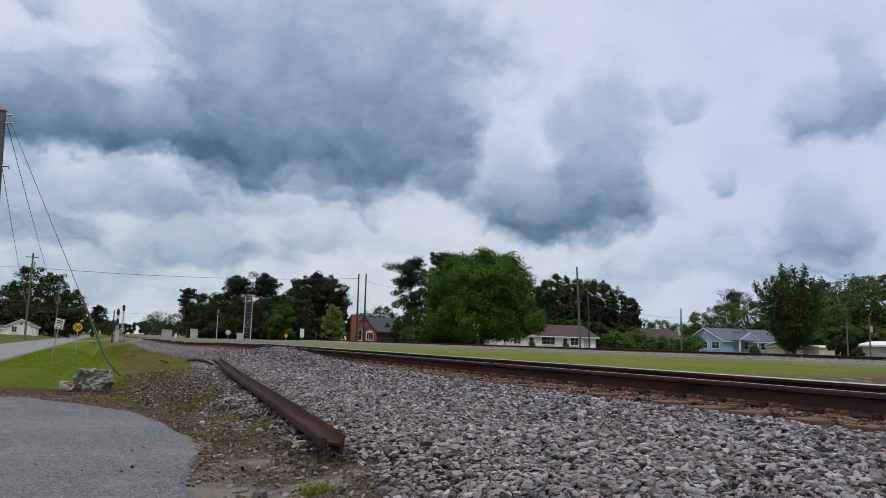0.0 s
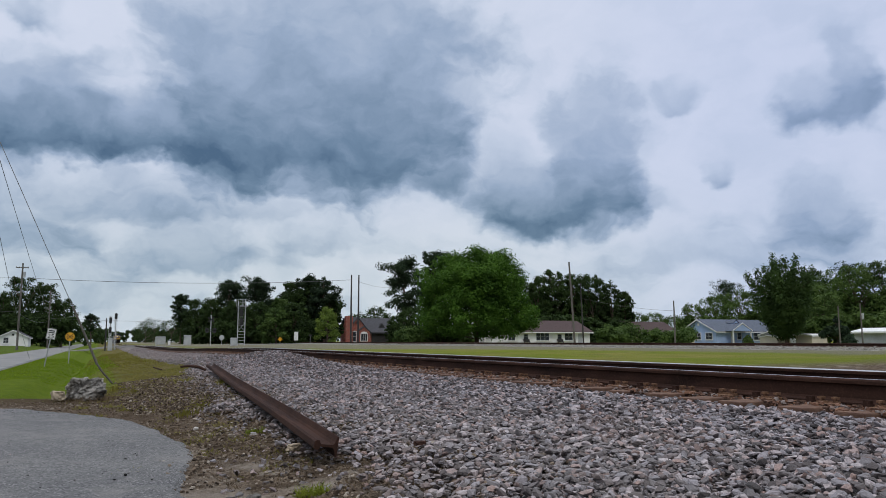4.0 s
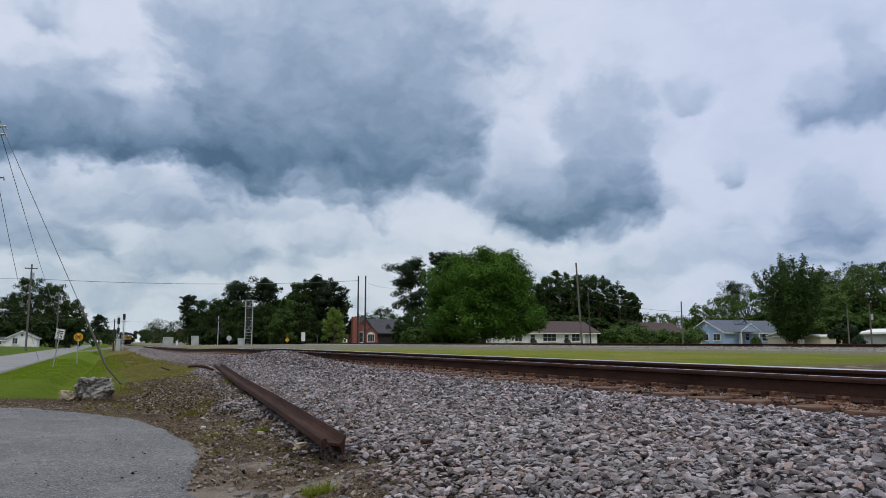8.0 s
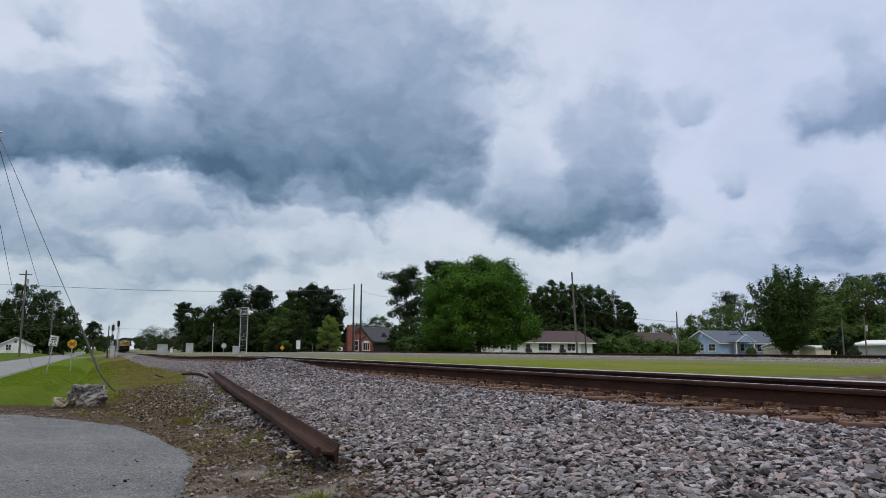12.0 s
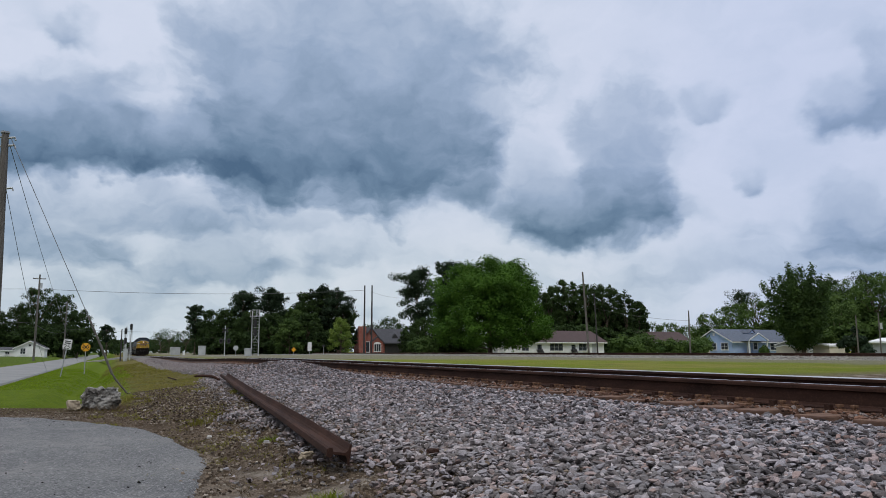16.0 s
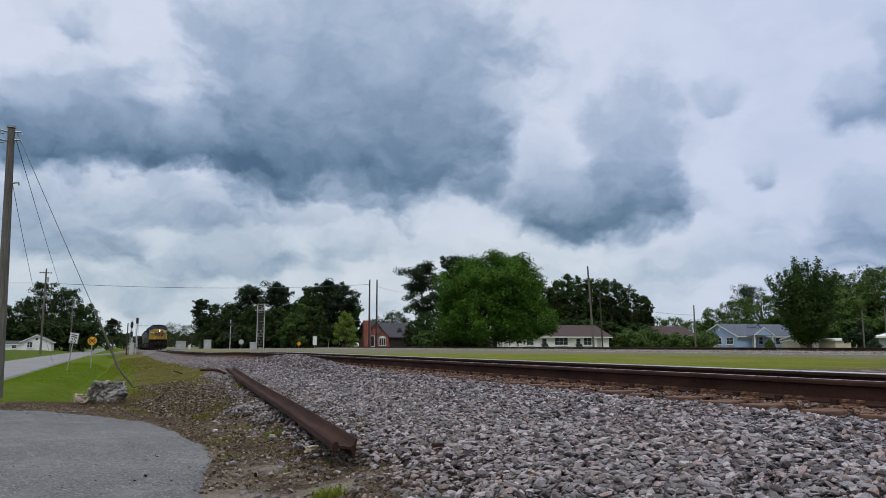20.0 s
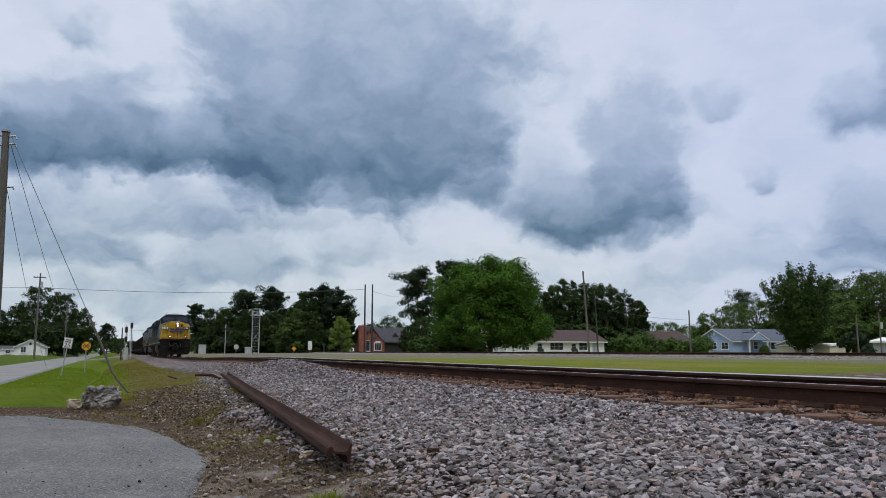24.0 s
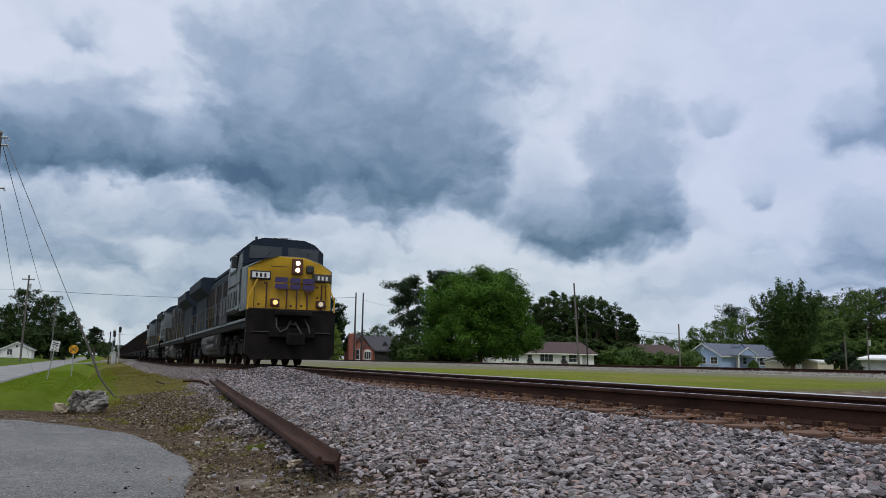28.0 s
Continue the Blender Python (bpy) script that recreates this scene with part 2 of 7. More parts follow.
def stone_build(n, c):
    isl = n.add("ShaderNodeNewGeometry").outputs["Random Per Island"]
    col = n.ramp(isl, [(0.0, (0.014, 0.013, 0.014)), (0.14, (0.063, 0.051, 0.052)), (0.36, (0.146, 0.140, 0.143)), (0.48, (0.152, 0.095, 0.079)),
                       (0.53, (0.192, 0.187, 0.196)), (0.72, (0.295, 0.280, 0.298)), (0.82, (0.393, 0.340, 0.337)), (0.89, (0.299, 0.193, 0.156)), (0.93, (0.405, 0.361, 0.358)), (1.0, (0.521, 0.475, 0.470))])
    grain = n.noise(c, 70.0, 4.0, 0.7)
    col = n.mix(n.range(grain, 0.35, 0.7, 0.0, 0.55), col, (0.050, 0.046, 0.045))
    col = n.mix(n.range(n.noise(c, 0.8, 3.0), 0.52, 0.72, 0.0, 0.22), col, (0.18, 0.125, 0.10))
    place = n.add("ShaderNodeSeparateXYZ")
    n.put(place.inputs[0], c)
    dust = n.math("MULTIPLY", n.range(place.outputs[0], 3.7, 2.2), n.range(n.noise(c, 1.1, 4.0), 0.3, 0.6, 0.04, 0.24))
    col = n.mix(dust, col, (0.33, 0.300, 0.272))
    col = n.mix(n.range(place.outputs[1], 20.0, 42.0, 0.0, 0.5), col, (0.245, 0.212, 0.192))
    col = n.mix(1.0, col, (1.0, 0.985, 1.015), "MULTIPLY")
    return col, n.noise(c, 45.0, 5.0, 0.7), 0.7, 0.012


def rusty_stone_build(n, c):
    isl = n.add("ShaderNodeNewGeometry").outputs["Random Per Island"]
    col = n.ramp(isl, [(0.0, (0.030, 0.017, 0.012)), (0.4, (0.115, 0.056, 0.036)), (0.7, (0.220, 0.112, 0.069)), (0.8, (0.17, 0.145, 0.138)), (1.0, (0.30, 0.25, 0.23))])
    grain = n.noise(c, 70.0, 4.0, 0.7)
    return n.mix(n.range(grain, 0.35, 0.7, 0.0, 0.5), col, (0.040, 0.026, 0.020)), grain, 0.3, 0.006


def dirt_stone_build(n, c):
    isl = n.add("ShaderNodeNewGeometry").outputs["Random Per Island"]
    col = n.ramp(isl, [(0.0, (0.024, 0.017, 0.012)), (0.30, (0.080, 0.057, 0.038)), (0.6, (0.140, 0.102, 0.070)), (0.82, (0.235, 0.185, 0.138)), (0.95, (0.330, 0.282, 0.228)), (1.0, (0.44, 0.39, 0.33))])
    grain = n.noise(c, 70.0, 4.0, 0.7)
    return n.mix(n.range(grain, 0.35, 0.7, 0.0, 0.5), col, (0.036, 0.028, 0.022)), grain, 0.3, 0.006


def asphalt_build(n, c):
    big = n.noise(c, 0.8, 5.0)
    v = n.add("ShaderNodeTexVoronoi")
    n.put(v.inputs["Vector"], c)
    v.inputs["Scale"].default_value = 95.0
    cell = n.add("ShaderNodeSeparateColor")
    n.put(cell.inputs[0], v.outputs["Color"])
    fine = n.noise(c, 38.0, 6.0, 0.8)
    col = n.mix(n.range(big, 0.35, 0.65), (0.099, 0.098, 0.099), (0.143, 0.140, 0.136))
    col = n.mix(n.range(cell.outputs[0], 0.72, 0.95, 0.0, 0.8), col, (0.285, 0.28, 0.272))
    col = n.mix(n.range(cell.outputs[1], 0.70, 0.95, 0.0, 0.85), col, (0.030, 0.030, 0.032))
    col = n.mix(n.range(fine, 0.55, 0.72, 0.0, 0.6), col, (0.055, 0.054, 0.056))
    col = n.mix(n.range(n.noise(c, 2.6, 6.0, 0.65), 0.52, 0.68, 0.0, 0.55), col, (0.215, 0.205, 0.190))
    return col, n.math("ADD", fine, n.math("MULTIPLY", v.outputs["Distance"], -0.6)), 0.8, 0.01


def road_build(n, c):
    fine = n.noise(c, 60.0, 4.0, 0.8)
    col = n.mix(n.range(n.noise(c, 0.5, 5.0), 0.35, 0.65), (0.160, 0.157, 0.152), (0.222, 0.215, 0.204))
    col = n.mix(n.range(fine, 0.4, 0.7, 0.0, 0.5), col, (0.18, 0.18, 0.18))
    return col, fine, 0.5, 0.006


def rust_build(n, c):
    sc = n.vmath("MULTIPLY", c, (1.0, 0.22, 1.0))
    big = n.range(n.noise(sc, 6.0, 6.0, 0.65), 0.35, 0.66)
    fine = n.noise(c, 55.0, 5.0, 0.75)
    col = n.mix(big, (0.020, 0.0105, 0.0085), (0.052, 0.026, 0.0185))
    col = n.mix(n.range(fine, 0.5, 0.75, 0.0, 0.6), col, (0.100, 0.052, 0.034))
    return col, fine, 0.35, 0.004


def orange_build(n, c):
    fine = n.noise(c, 40.0, 5.0, 0.75)
    col = n.mix(n.range(fine, 0.35, 0.7), (0.080, 0.043, 0.027), (0.250, 0.138, 0.080))
    return col, fine, 0.5, 0.006


def brick_build(n, c):
    b = n.add("ShaderNodeTexBrick")
    sep = n.add("ShaderNodeSeparateXYZ")
    n.put(sep.inputs[0], c)
    n.put(b.inputs["Vector"], n.vec(n.math("ADD", sep.outputs[0], sep.outputs[1]), sep.outputs[2], 0.0))
    b.inputs["Scale"].default_value = 2.2
    b.inputs["Color1"].default_value, b.inputs["Color2"].default_value = (0.30, 0.075, 0.050, 1), (0.22, 0.058, 0.042, 1)
    b.inputs["Mortar"].default_value = (0.33, 0.24, 0.20, 1)
    return n.mix(n.range(n.noise(c, 1.2, 5.0), 0.4, 0.7, 0.0, 0.4), b.outputs[0], (0.14, 0.045, 0.035)), b.outputs["Fac"], -0.3, 0.01


def shingle_maker(base, dark):
    def build(n, c):
        b = n.add("ShaderNodeTexBrick")
        n.put(b.inputs["Vector"], n.vmath("MULTIPLY", c, (1.0, 2.2, 1.0)))
        b.inputs["Scale"].default_value = 2.0
        b.inputs["Color1"].default_value, b.inputs["Color2"].default_value, b.inputs["Mortar"].default_value = (*base, 1), (*dark, 1), (*[v * 0.5 for v in dark], 1)
        return n.mix(n.range(n.noise(c, 0.8, 5.0), 0.4, 0.7, 0.0, 0.5), b.outputs[0], dark), b.outputs["Fac"], -0.2, 0.01
    return build


def bark_build(n, c):
    sc = n.vmath("MULTIPLY", c, (1.0, 1.0, 0.15))
    f = n.noise(sc, 12.0, 5.0, 0.7)
    return n.mix(n.range(f, 0.35, 0.65), (0.045, 0.033, 0.024), (0.14, 0.105, 0.078)), f, 0.8, 0.03


def pole_build(n, c):
    sc = n.vmath("MULTIPLY", c, (1.0, 1.0, 0.06))
    f = n.noise(sc, 30.0, 5.0, 0.7)
    col = n.mix(n.range(f, 0.35, 0.65), (0.080, 0.072, 0.065), (0.165, 0.152, 0.137))
    return n.mix(n.range(n.noise(c, 0.6, 4.0), 0.45, 0.7, 0.0, 0.5), col, (0.05, 0.042, 0.036)), f, 0.7, 0.01


def rock_build(n, c):
    f = n.noise(c, 9.0, 6.0, 0.7)
    col = n.mix(n.range(n.noise(c, 3.2, 5.0), 0.38, 0.62), (0.095, 0.084, 0.070), (0.34, 0.325, 0.300))
    return n.mix(n.range(f, 0.46, 0.62, 0.0, 0.9), col, (0.034, 0.029, 0.023)), n.noise(c, 30.0, 6.0, 0.75), 0.9, 0.03


M = {}
M["ground"] = material("mown_grass_and_soil", ground_build, 1.0, 0, 0.04)
M["ballast"] = material("ballast_bed", ballast_build, 0.9, 0, 0.3)
M["stone"] = material("crushed_stone", stone_build, 0.85, 0, 0.35)
M["rusty_stone"] = material("rust_stained_stone", rusty_stone_build, 0.9, 0, 0.3)
M["dirt_stone"] = material("earth_stained_stone", dirt_stone_build, 0.95, 0, 0.2)
M["asphalt"] = material("worn_asphalt", asphalt_build, 0.85, 0, 0.35)
M["road"] = material("pale_road", road_build, 0.85, 0, 0.35)
M["rust"] = material("rusted_steel", rust_build, 0.9, 0.0, 0.12)
M["orange"] = material("orange_rust", orange_build, 0.9, 0.05, 0.3)
M["polish"] = worn("polished_rail_head", (0.60, 0.60, 0.62), (0.42, 0.41, 0.41), 3.0, 0.34, 1.0, 30.0, 0.05)
M["tie"] = worn("rust_stained_creosoted_wood", (0.100, 0.058, 0.042), (0.185, 0.112, 0.078), 6.0, 0.9, 0.0, 40.0, 0.4, 0.01, 0.2)
M["pole"] = material("weathered_pole_wood", pole_build, 0.85, 0, 0.3)
M["dark_pole"] = worn("tarred_pole_wood", (0.028, 0.026, 0.026), (0.05, 0.046, 0.043), 1.0, 0.85)
M["bark"] = material("bark", bark_build, 0.9, 0, 0.2)
M["rock"] = material("broken_concrete", rock_build, 0.9, 0, 0.3)
M["palerock"] = worn("pale_stone", (0.36, 0.30, 0.215), (0.24, 0.19, 0.135), 9.0, 0.9)
M["palerock_chip"] = worn("pale_concrete_chip", (0.46, 0.44, 0.41), (0.36, 0.34, 0.31), 20.0, 0.9)
M["brick"] = material("red_brick", brick_build, 0.85, 0, 0.3)
M["grey_roof"] = material("grey_shingle", shingle_maker((0.085, 0.085, 0.095), (0.055, 0.055, 0.062)), 0.9, 0, 0.3)
M["brown_roof"] = material("brown_shingle", shingle_maker((0.090, 0.058, 0.055), (0.062, 0.042, 0.040)), 0.9, 0, 0.3)
M["blue_roof"] = material("blue_grey_shingle", shingle_maker((0.125, 0.145, 0.185), (0.09, 0.105, 0.135)), 0.9, 0, 0.3)
M["white_wall"] = worn("white_painted_block", (0.84, 0.84, 0.84), (0.72, 0.72, 0.71), 0.7, 0.8, 0, 12.0, 0.15)
M["blue_wall"] = worn("pale_blue_siding", (0.37, 0.49, 0.73), (0.31, 0.42, 0.64), 0.7, 0.75, 0, 14.0, 0.15)
M["cream_wall"] = worn("cream_siding", (0.62, 0.56, 0.44), (0.50, 0.45, 0.36), 0.7, 0.8, 0, 14.0, 0.15)
M["grey_wall"] = worn("grey_siding", (0.42, 0.44, 0.46), (0.34, 0.35, 0.37), 0.7, 0.8, 0, 14.0, 0.15)
M["trim"] = worn("white_trim", (0.80, 0.80, 0.80), (0.68, 0.68, 0.66), 2.0, 0.6)
M["glass"] = worn("dark_window_glass", (0.035, 0.042, 0.050), (0.055, 0.062, 0.072), 1.0, 0.08, 0.0, 3.0, 0.02)
M["steel"] = worn("galvanised_steel", (0.40, 0.41, 0.42), (0.30, 0.31, 0.31), 3.0, 0.5, 0.6)
M["silver"] = worn("aluminium_paint", (0.50, 0.52, 0.52), (0.38, 0.39, 0.40), 1.0, 0.55, 0.3)
M["dark"] = worn("black_paint", (0.018, 0.018, 0.020), (0.035, 0.033, 0.032), 3.0, 0.6)
M["wire"] = worn("weathered_cable", (0.11, 0.11, 0.115), (0.075, 0.075, 0.078), 2.0, 0.6)
M["yellow_sign"] = worn("yellow_sign_face", (0.72, 0.36, 0.008), (0.62, 0.30, 0.008), 3.0, 0.45)
M["white_sign"] = worn("white_sign_face", (0.78, 0.78, 0.78), (0.68, 0.68, 0.68), 3.0, 0.45)
M["black_ink"] = worn("black_ink", (0.012, 0.012, 0.012), (0.02, 0.02, 0.02), 3.0, 0.5)
M["yellow"] = worn("yellow_locomotive_paint", (0.60, 0.365, 0.012), (0.45, 0.262, 0.014), 1.6, 0.5, 0, 18.0, 0.1)
M["navy"] = worn("dark_blue_locomotive_paint", (0.011, 0.019, 0.034), (0.018, 0.027, 0.042), 1.2, 0.75, 0, 18.0, 0.1, 0.01, 0.2)
M["loco_grey"] = worn("grey_locomotive_paint", (0.030, 0.034, 0.041), (0.014, 0.016, 0.019), 0.8, 0.65, 0, 18.0, 0.1, 0.01, 0.25)
M["cab_grey"] = worn("pale_grey_cab_paint", (0.190, 0.222, 0.245), (0.085, 0.097, 0.108), 0.7, 0.6, 0, 18.0, 0.1, 0.01, 0.3)
M["dull_yellow"] = worn("dirty_yellow_paint", (0.13, 0.082, 0.012), (0.06, 0.042, 0.014), 2.0, 0.7)
M["grime"] = worn("grimy_black_steel", (0.007, 0.006, 0.006), (0.017, 0.014, 0.012), 1.5, 0.9, 0.0, 20.0, 0.3, 0.01, 0.15)
M["tank"] = worn("dusty_grey_tank", (0.075, 0.074, 0.073), (0.026, 0.025, 0.024), 1.6, 0.8)
M["logo"] = worn("dark_blue_lettering_paint", (0.036, 0.024, 0.105), (0.05, 0.036, 0.13), 3.0, 0.5)
M["maroon"] = worn("maroon_frame", (0.070, 0.018, 0.012), (0.045, 0.014, 0.011), 3.0, 0.6)
M["coal_car"] = worn("sooty_hopper_steel", (0.012, 0.010, 0.010), (0.026, 0.020, 0.018), 0.5, 0.9, 0.0, 6.0, 0.2, 0.01, 0.15)
M["coal"] = worn("coal", (0.012, 0.012, 0.013), (0.03, 0.03, 0.03), 2.0, 0.6, 0, 9.0, 1.0, 0.1)
M["lamp"] = glow("headlamp", (1.0, 0.82, 0.58), 5.0)
M["lamp_amber"] = glow("amber_ditch_lamp", (1.0, 0.66, 0.24), 1.3)
M["lamp_dim"] = glow("dim_headlamp", (1.0, 0.85, 0.65), 0.55)
M["leaf_oak"] = leafy("oak_leaves", (0.015, 0.029, 0.010), (0.058, 0.097, 0.025))
M["leaf_water"] = leafy("water_oak_leaves", (0.022, 0.044, 0.014), (0.080, 0.132, 0.036))
M["leaf_big"] = leafy("bright_green_leaves", (0.024, 0.063, 0.008), (0.105, 0.215, 0.026))
M["leaf_light"] = leafy("yellow_green_leaves", (0.075, 0.125, 0.022), (0.23, 0.31, 0.06))
M["leaf_pine"] = leafy("pine_needles", (0.012, 0.025, 0.014), (0.048, 0.076, 0.034))
M["leaf_mid"] = leafy("fresh_green_leaves", (0.034, 0.066, 0.018), (0.120, 0.185, 0.045))
M["grass"] = leafy("grass_blades", (0.140, 0.215, 0.011), (0.195, 0.275, 0.018), None, 0.5)
M["weed"] = leafy("weed_leaves", (0.115, 0.150, 0.016), (0.250, 0.280, 0.040))
M["drygrass"] = leafy("dry_grass_blades", (0.150, 0.145, 0.026), (0.225, 0.200, 0.045), (0.172, 0.116, 0.056), 0.5)
M["pale_stone"] = material("weathered_pale_ballast", lambda n, c: (n.mix(n.add("ShaderNodeNewGeometry").outputs["Random Per Island"], (0.13, 0.122, 0.105), (0.33, 0.31, 0.28)), n.noise(c, 60.0), 0.3, 0.01), 0.9, 0, 0.3)
M["pale_gravel"] = material("pale_gravel", pale_gravel_build, 0.95, 0, 0.2)
M["clod"] = worn("dry_clods", (0.105, 0.072, 0.048), (0.19, 0.145, 0.105), 30.0, 0.95, 0, 60.0, 0.4)
M["straw"] = leafy("dead_weeds", (0.055, 0.038, 0.024), (0.20, 0.145, 0.085))


# ---- mesh helpers ----
def mesh_of(name, verts, faces, mats, smooth=False, index=None):
    me = bpy.data.meshes.new(name)
    me.from_pydata(verts, [], faces)
    for m in mats if isinstance(mats, (list, tuple)) else [mats]:
        me.materials.append(m)
    if index is not None:
        me.polygons.foreach_set("material_index", index)
    if smooth:
        me.polygons.foreach_set("use_smooth", [True] * len(me.polygons))
    me.update()
    return me


def thing(name, m, label, category, group="", kind=""):
    ob = new(name)
    ob.empty_display_size = 0.2
    ob.matrix_basis = m
    return tagged(ob, label, category, group, kind)


def part(name, bm, mat, parent, label=""):
    """Links a bmesh as one mesh object under a thing or a part."""
    bmesh.ops.recalc_face_normals(bm, faces=bm.faces[:])
    me = bpy.data.meshes.new(name)
    bm.to_mesh(me)
    bm.free()
    me.materials.append(mat)
    return piece(name, me, parent, label)


def piece(name, me, parent, label="", m=None):
    ob = new(name, me)
    ob.parent = parent
    if m is not None:
        ob.matrix_basis = m
    return tagged(ob, label)


def box(bm, x0, x1, y0, y1, z0, z1, bevel=0.0):
    made = bmesh.ops.create_cube(bm, size=1.0)["verts"]
    for v in made:
        v.co = Vector(((x0 + x1) / 2 + v.co.x * (x1 - x0), (y0 + y1) / 2 + v.co.y * (y1 - y0), (z0 + z1) / 2 + v.co.z * (z1 - z0)))
    if bevel > 0:
        edges = list({e for v in made for e in v.link_edges})
        bmesh.ops.bevel(bm, geom=edges, offset=bevel, segments=2, affect="EDGES", profile=0.6)
    return bm


def tube(bm, points, radii, sides=8, caps=True):
    """A tapered tube along points."""
    pts = [Vector(p) for p in points]
    if not isinstance(radii, (list, tuple)):
        radii = [radii] * len(pts)
    rings = []
    for i, p in enumerate(pts):
        d = (pts[min(i + 1, len(pts) - 1)] - pts[max(i - 1, 0)]).normalized()
        a = d.orthogonal().normalized() if abs(d.z) > 0.9 else d.cross(Vector((0, 0, 1))).normalized()
        b = d.cross(a)
        rings.append([bm.verts.new(p + radii[i] * (math.cos(k * 2 * math.pi / sides) * a + math.sin(k * 2 * math.pi / sides) * b)) for k in range(sides)])
    for r0, r1 in zip(rings, rings[1:]):
        for k in range(sides):
            bm.faces.new((r0[k], r0[(k + 1) % sides], r1[(k + 1) % sides], r1[k]))
    if caps:
        bm.faces.new(rings[0][::-1])
        bm.faces.new(rings[-1])
    return bm


def prism(bm, outline, y0, y1, axis="y"):
    """An outline (a, z) drawn out along y, or along x with axis 'x'."""
    def at(a, z, d):
        return (a, d, z) if axis == "y" else (d, a, z)
    f = [bm.verts.new(at(a, z, y0)) for a, z in outline]
    g = [bm.verts.new(at(a, z, y1)) for a, z in outline]
    n = len(outline)
    for i in range(n):
        bm.faces.new((f[i], f[(i + 1) % n], g[(i + 1) % n], g[i]))
    bm.faces.new(f[::-1])
    bm.faces.new(g)
    return bm


def bmn():
    return bmesh.new()


def smooth01(a, b, v):
    t = min(1.0, max(0.0, (v - a) / (b - a)))
    return t * t * (3 - 2 * t)


def lerp_list(points, v):
    for (a, za), (b, zb) in zip(points, points[1:]):
        if v <= b:
            t = max(0.0, (v - a) / (b - a))
            return za + (zb - za) * t
    return points[-1][1]


# ---- the plan: track line, bed and ground ----
GAUGE = 1.505          # between the rail heads' centres
def track_x(y):
    k = (y - 75.0) / 20.0
    return 5.93 + 0.0062 * 20.0 * (math.log1p(math.exp(k)) if k < 30 else k)


def track_z(y):
    return 1.333 - 0.60 * smooth01(30, 210, y) - 0.21 * smooth01(30, 60, y) * smooth01(150, 75, y)


def bed_drop(d, y):
    """How far the ballast lies under the sleepers' top, d metres left of the track's middle."""
    near = lerp_list([(-9, -1.2), (-4.6, -0.55), (-2.7, -0.06), (-1.4, -0.035), (0.9, -0.055), (1.1, -0.045), (1.4, -0.03), (1.8, -0.01), (2.4, -0.03), (3.3, -0.09), (4.2, -0.19), (5.0, -0.30), (6.0, -0.42), (7.0, -0.75), (9, -1.2)], d)
    far = lerp_list([(-9, -1.2), (-4.6, -0.55), (-2.7, -0.06), (-1.4, -0.035), (0.9, -0.055), (1.1, -0.045), (1.4, -0.03), (1.8, -0.01), (2.4, -0.04), (3.3, -0.22), (4.4, -0.43), (5.6, -0.52), (6.5, -1.00), (9, -1.9)], d)
    return near + (far - near) * smooth01(11, 27, y)


def bed_z(x, y):
    z = track_z(y) - 0.225 + bed_drop(track_x(y) - x, y)
    z += 0.24 * math.exp(-((x - 4.25) / 0.42) ** 2 - ((y - 19.5) / 4.5) ** 2)
    d = track_x(y) - x
    z -= 0.11 * smooth01(24.5, 31, y) * smooth01(85, 55, y) * smooth01(1.25, 1.6, d) * smooth01(4.4, 3.4, d)
    z += 0.035 * noise.noise((x * 0.9, y * 0.7, 3.0)) * smooth01(1.3, 2.0, abs(track_x(y) - x))
    return z


def ground_z(x, y):
    lot = 0.72
    left = lerp_list([(-400, 1.4), (-60, 1.2), (-14, 0.75), (-11, 0.25), (-10.6, 0.06), (-4.6, 0.06), (-4.2, 0.12), (-2.2, 0.10), (-1.3, -0.34), (-0.6, -0.44), (0.4, 0.10), (2.5, 0.3), (12, 0.92), (34, 1.15), (60, 1.05), (400, 1.0)], x)
    near = lerp_list([(-60, 0.7), (-12, 0.68), (0.8, lot), (2.0, 0.75), (12, 0.92), (34, 1.15), (60, 1.05), (400, 1.0)], x)
    z = near + (left - near) * smooth01(11.5, 26, y + 0.25 * x)
    if 0.3 < track_x(y) + 9 - x < 18.0:
        z = max(z, bed_z(x, y) - 0.07)
    far = max(abs(x), abs(y))
    if far < 80:
        z += 0.05 * noise.noise((x * 0.5, y * 0.5, 0)) * smooth01(0, 3, abs(x + 7.5) - 3.0)
    return z


def spaced(stops):
    out = []
    for a, b, step in stops:
        v = a
        while v < b - 1e-6:
            out.append(v)
            v += step
    out.append(stops[-1][1])
    return out


def sheet(name, xs, ys, height, mat):
    verts = [(x, y, height(x, y)) for y in ys for x in xs]
    nx = len(xs)
    faces = [(j * nx + i, j * nx + i + 1, (j + 1) * nx + i + 1, (j + 1) * nx + i) for j in range(len(ys) - 1) for i in range(nx - 1)]
    return new(name, mesh_of(name, verts, faces, mat, True))


gx = spaced([(-4500, -500, 500), (-500, -60, 40), (-60, -16, 4), (-16, 3, 0.3), (3, 14, 0.5), (14, 70, 3), (70, 500, 40), (500, 4500, 500)])
gy = spaced([(-4500, -500, 500), (-500, -40, 50), (-40, 0, 4), (0, 40, 0.4), (40, 140, 2.5), (140, 520, 20), (520, 4500, 500)])
tagged(sheet("ground", gx, gy, ground_z, M["ground"]), "mown grass with bare soil and a shallow ditch", "ground", kind="structure")


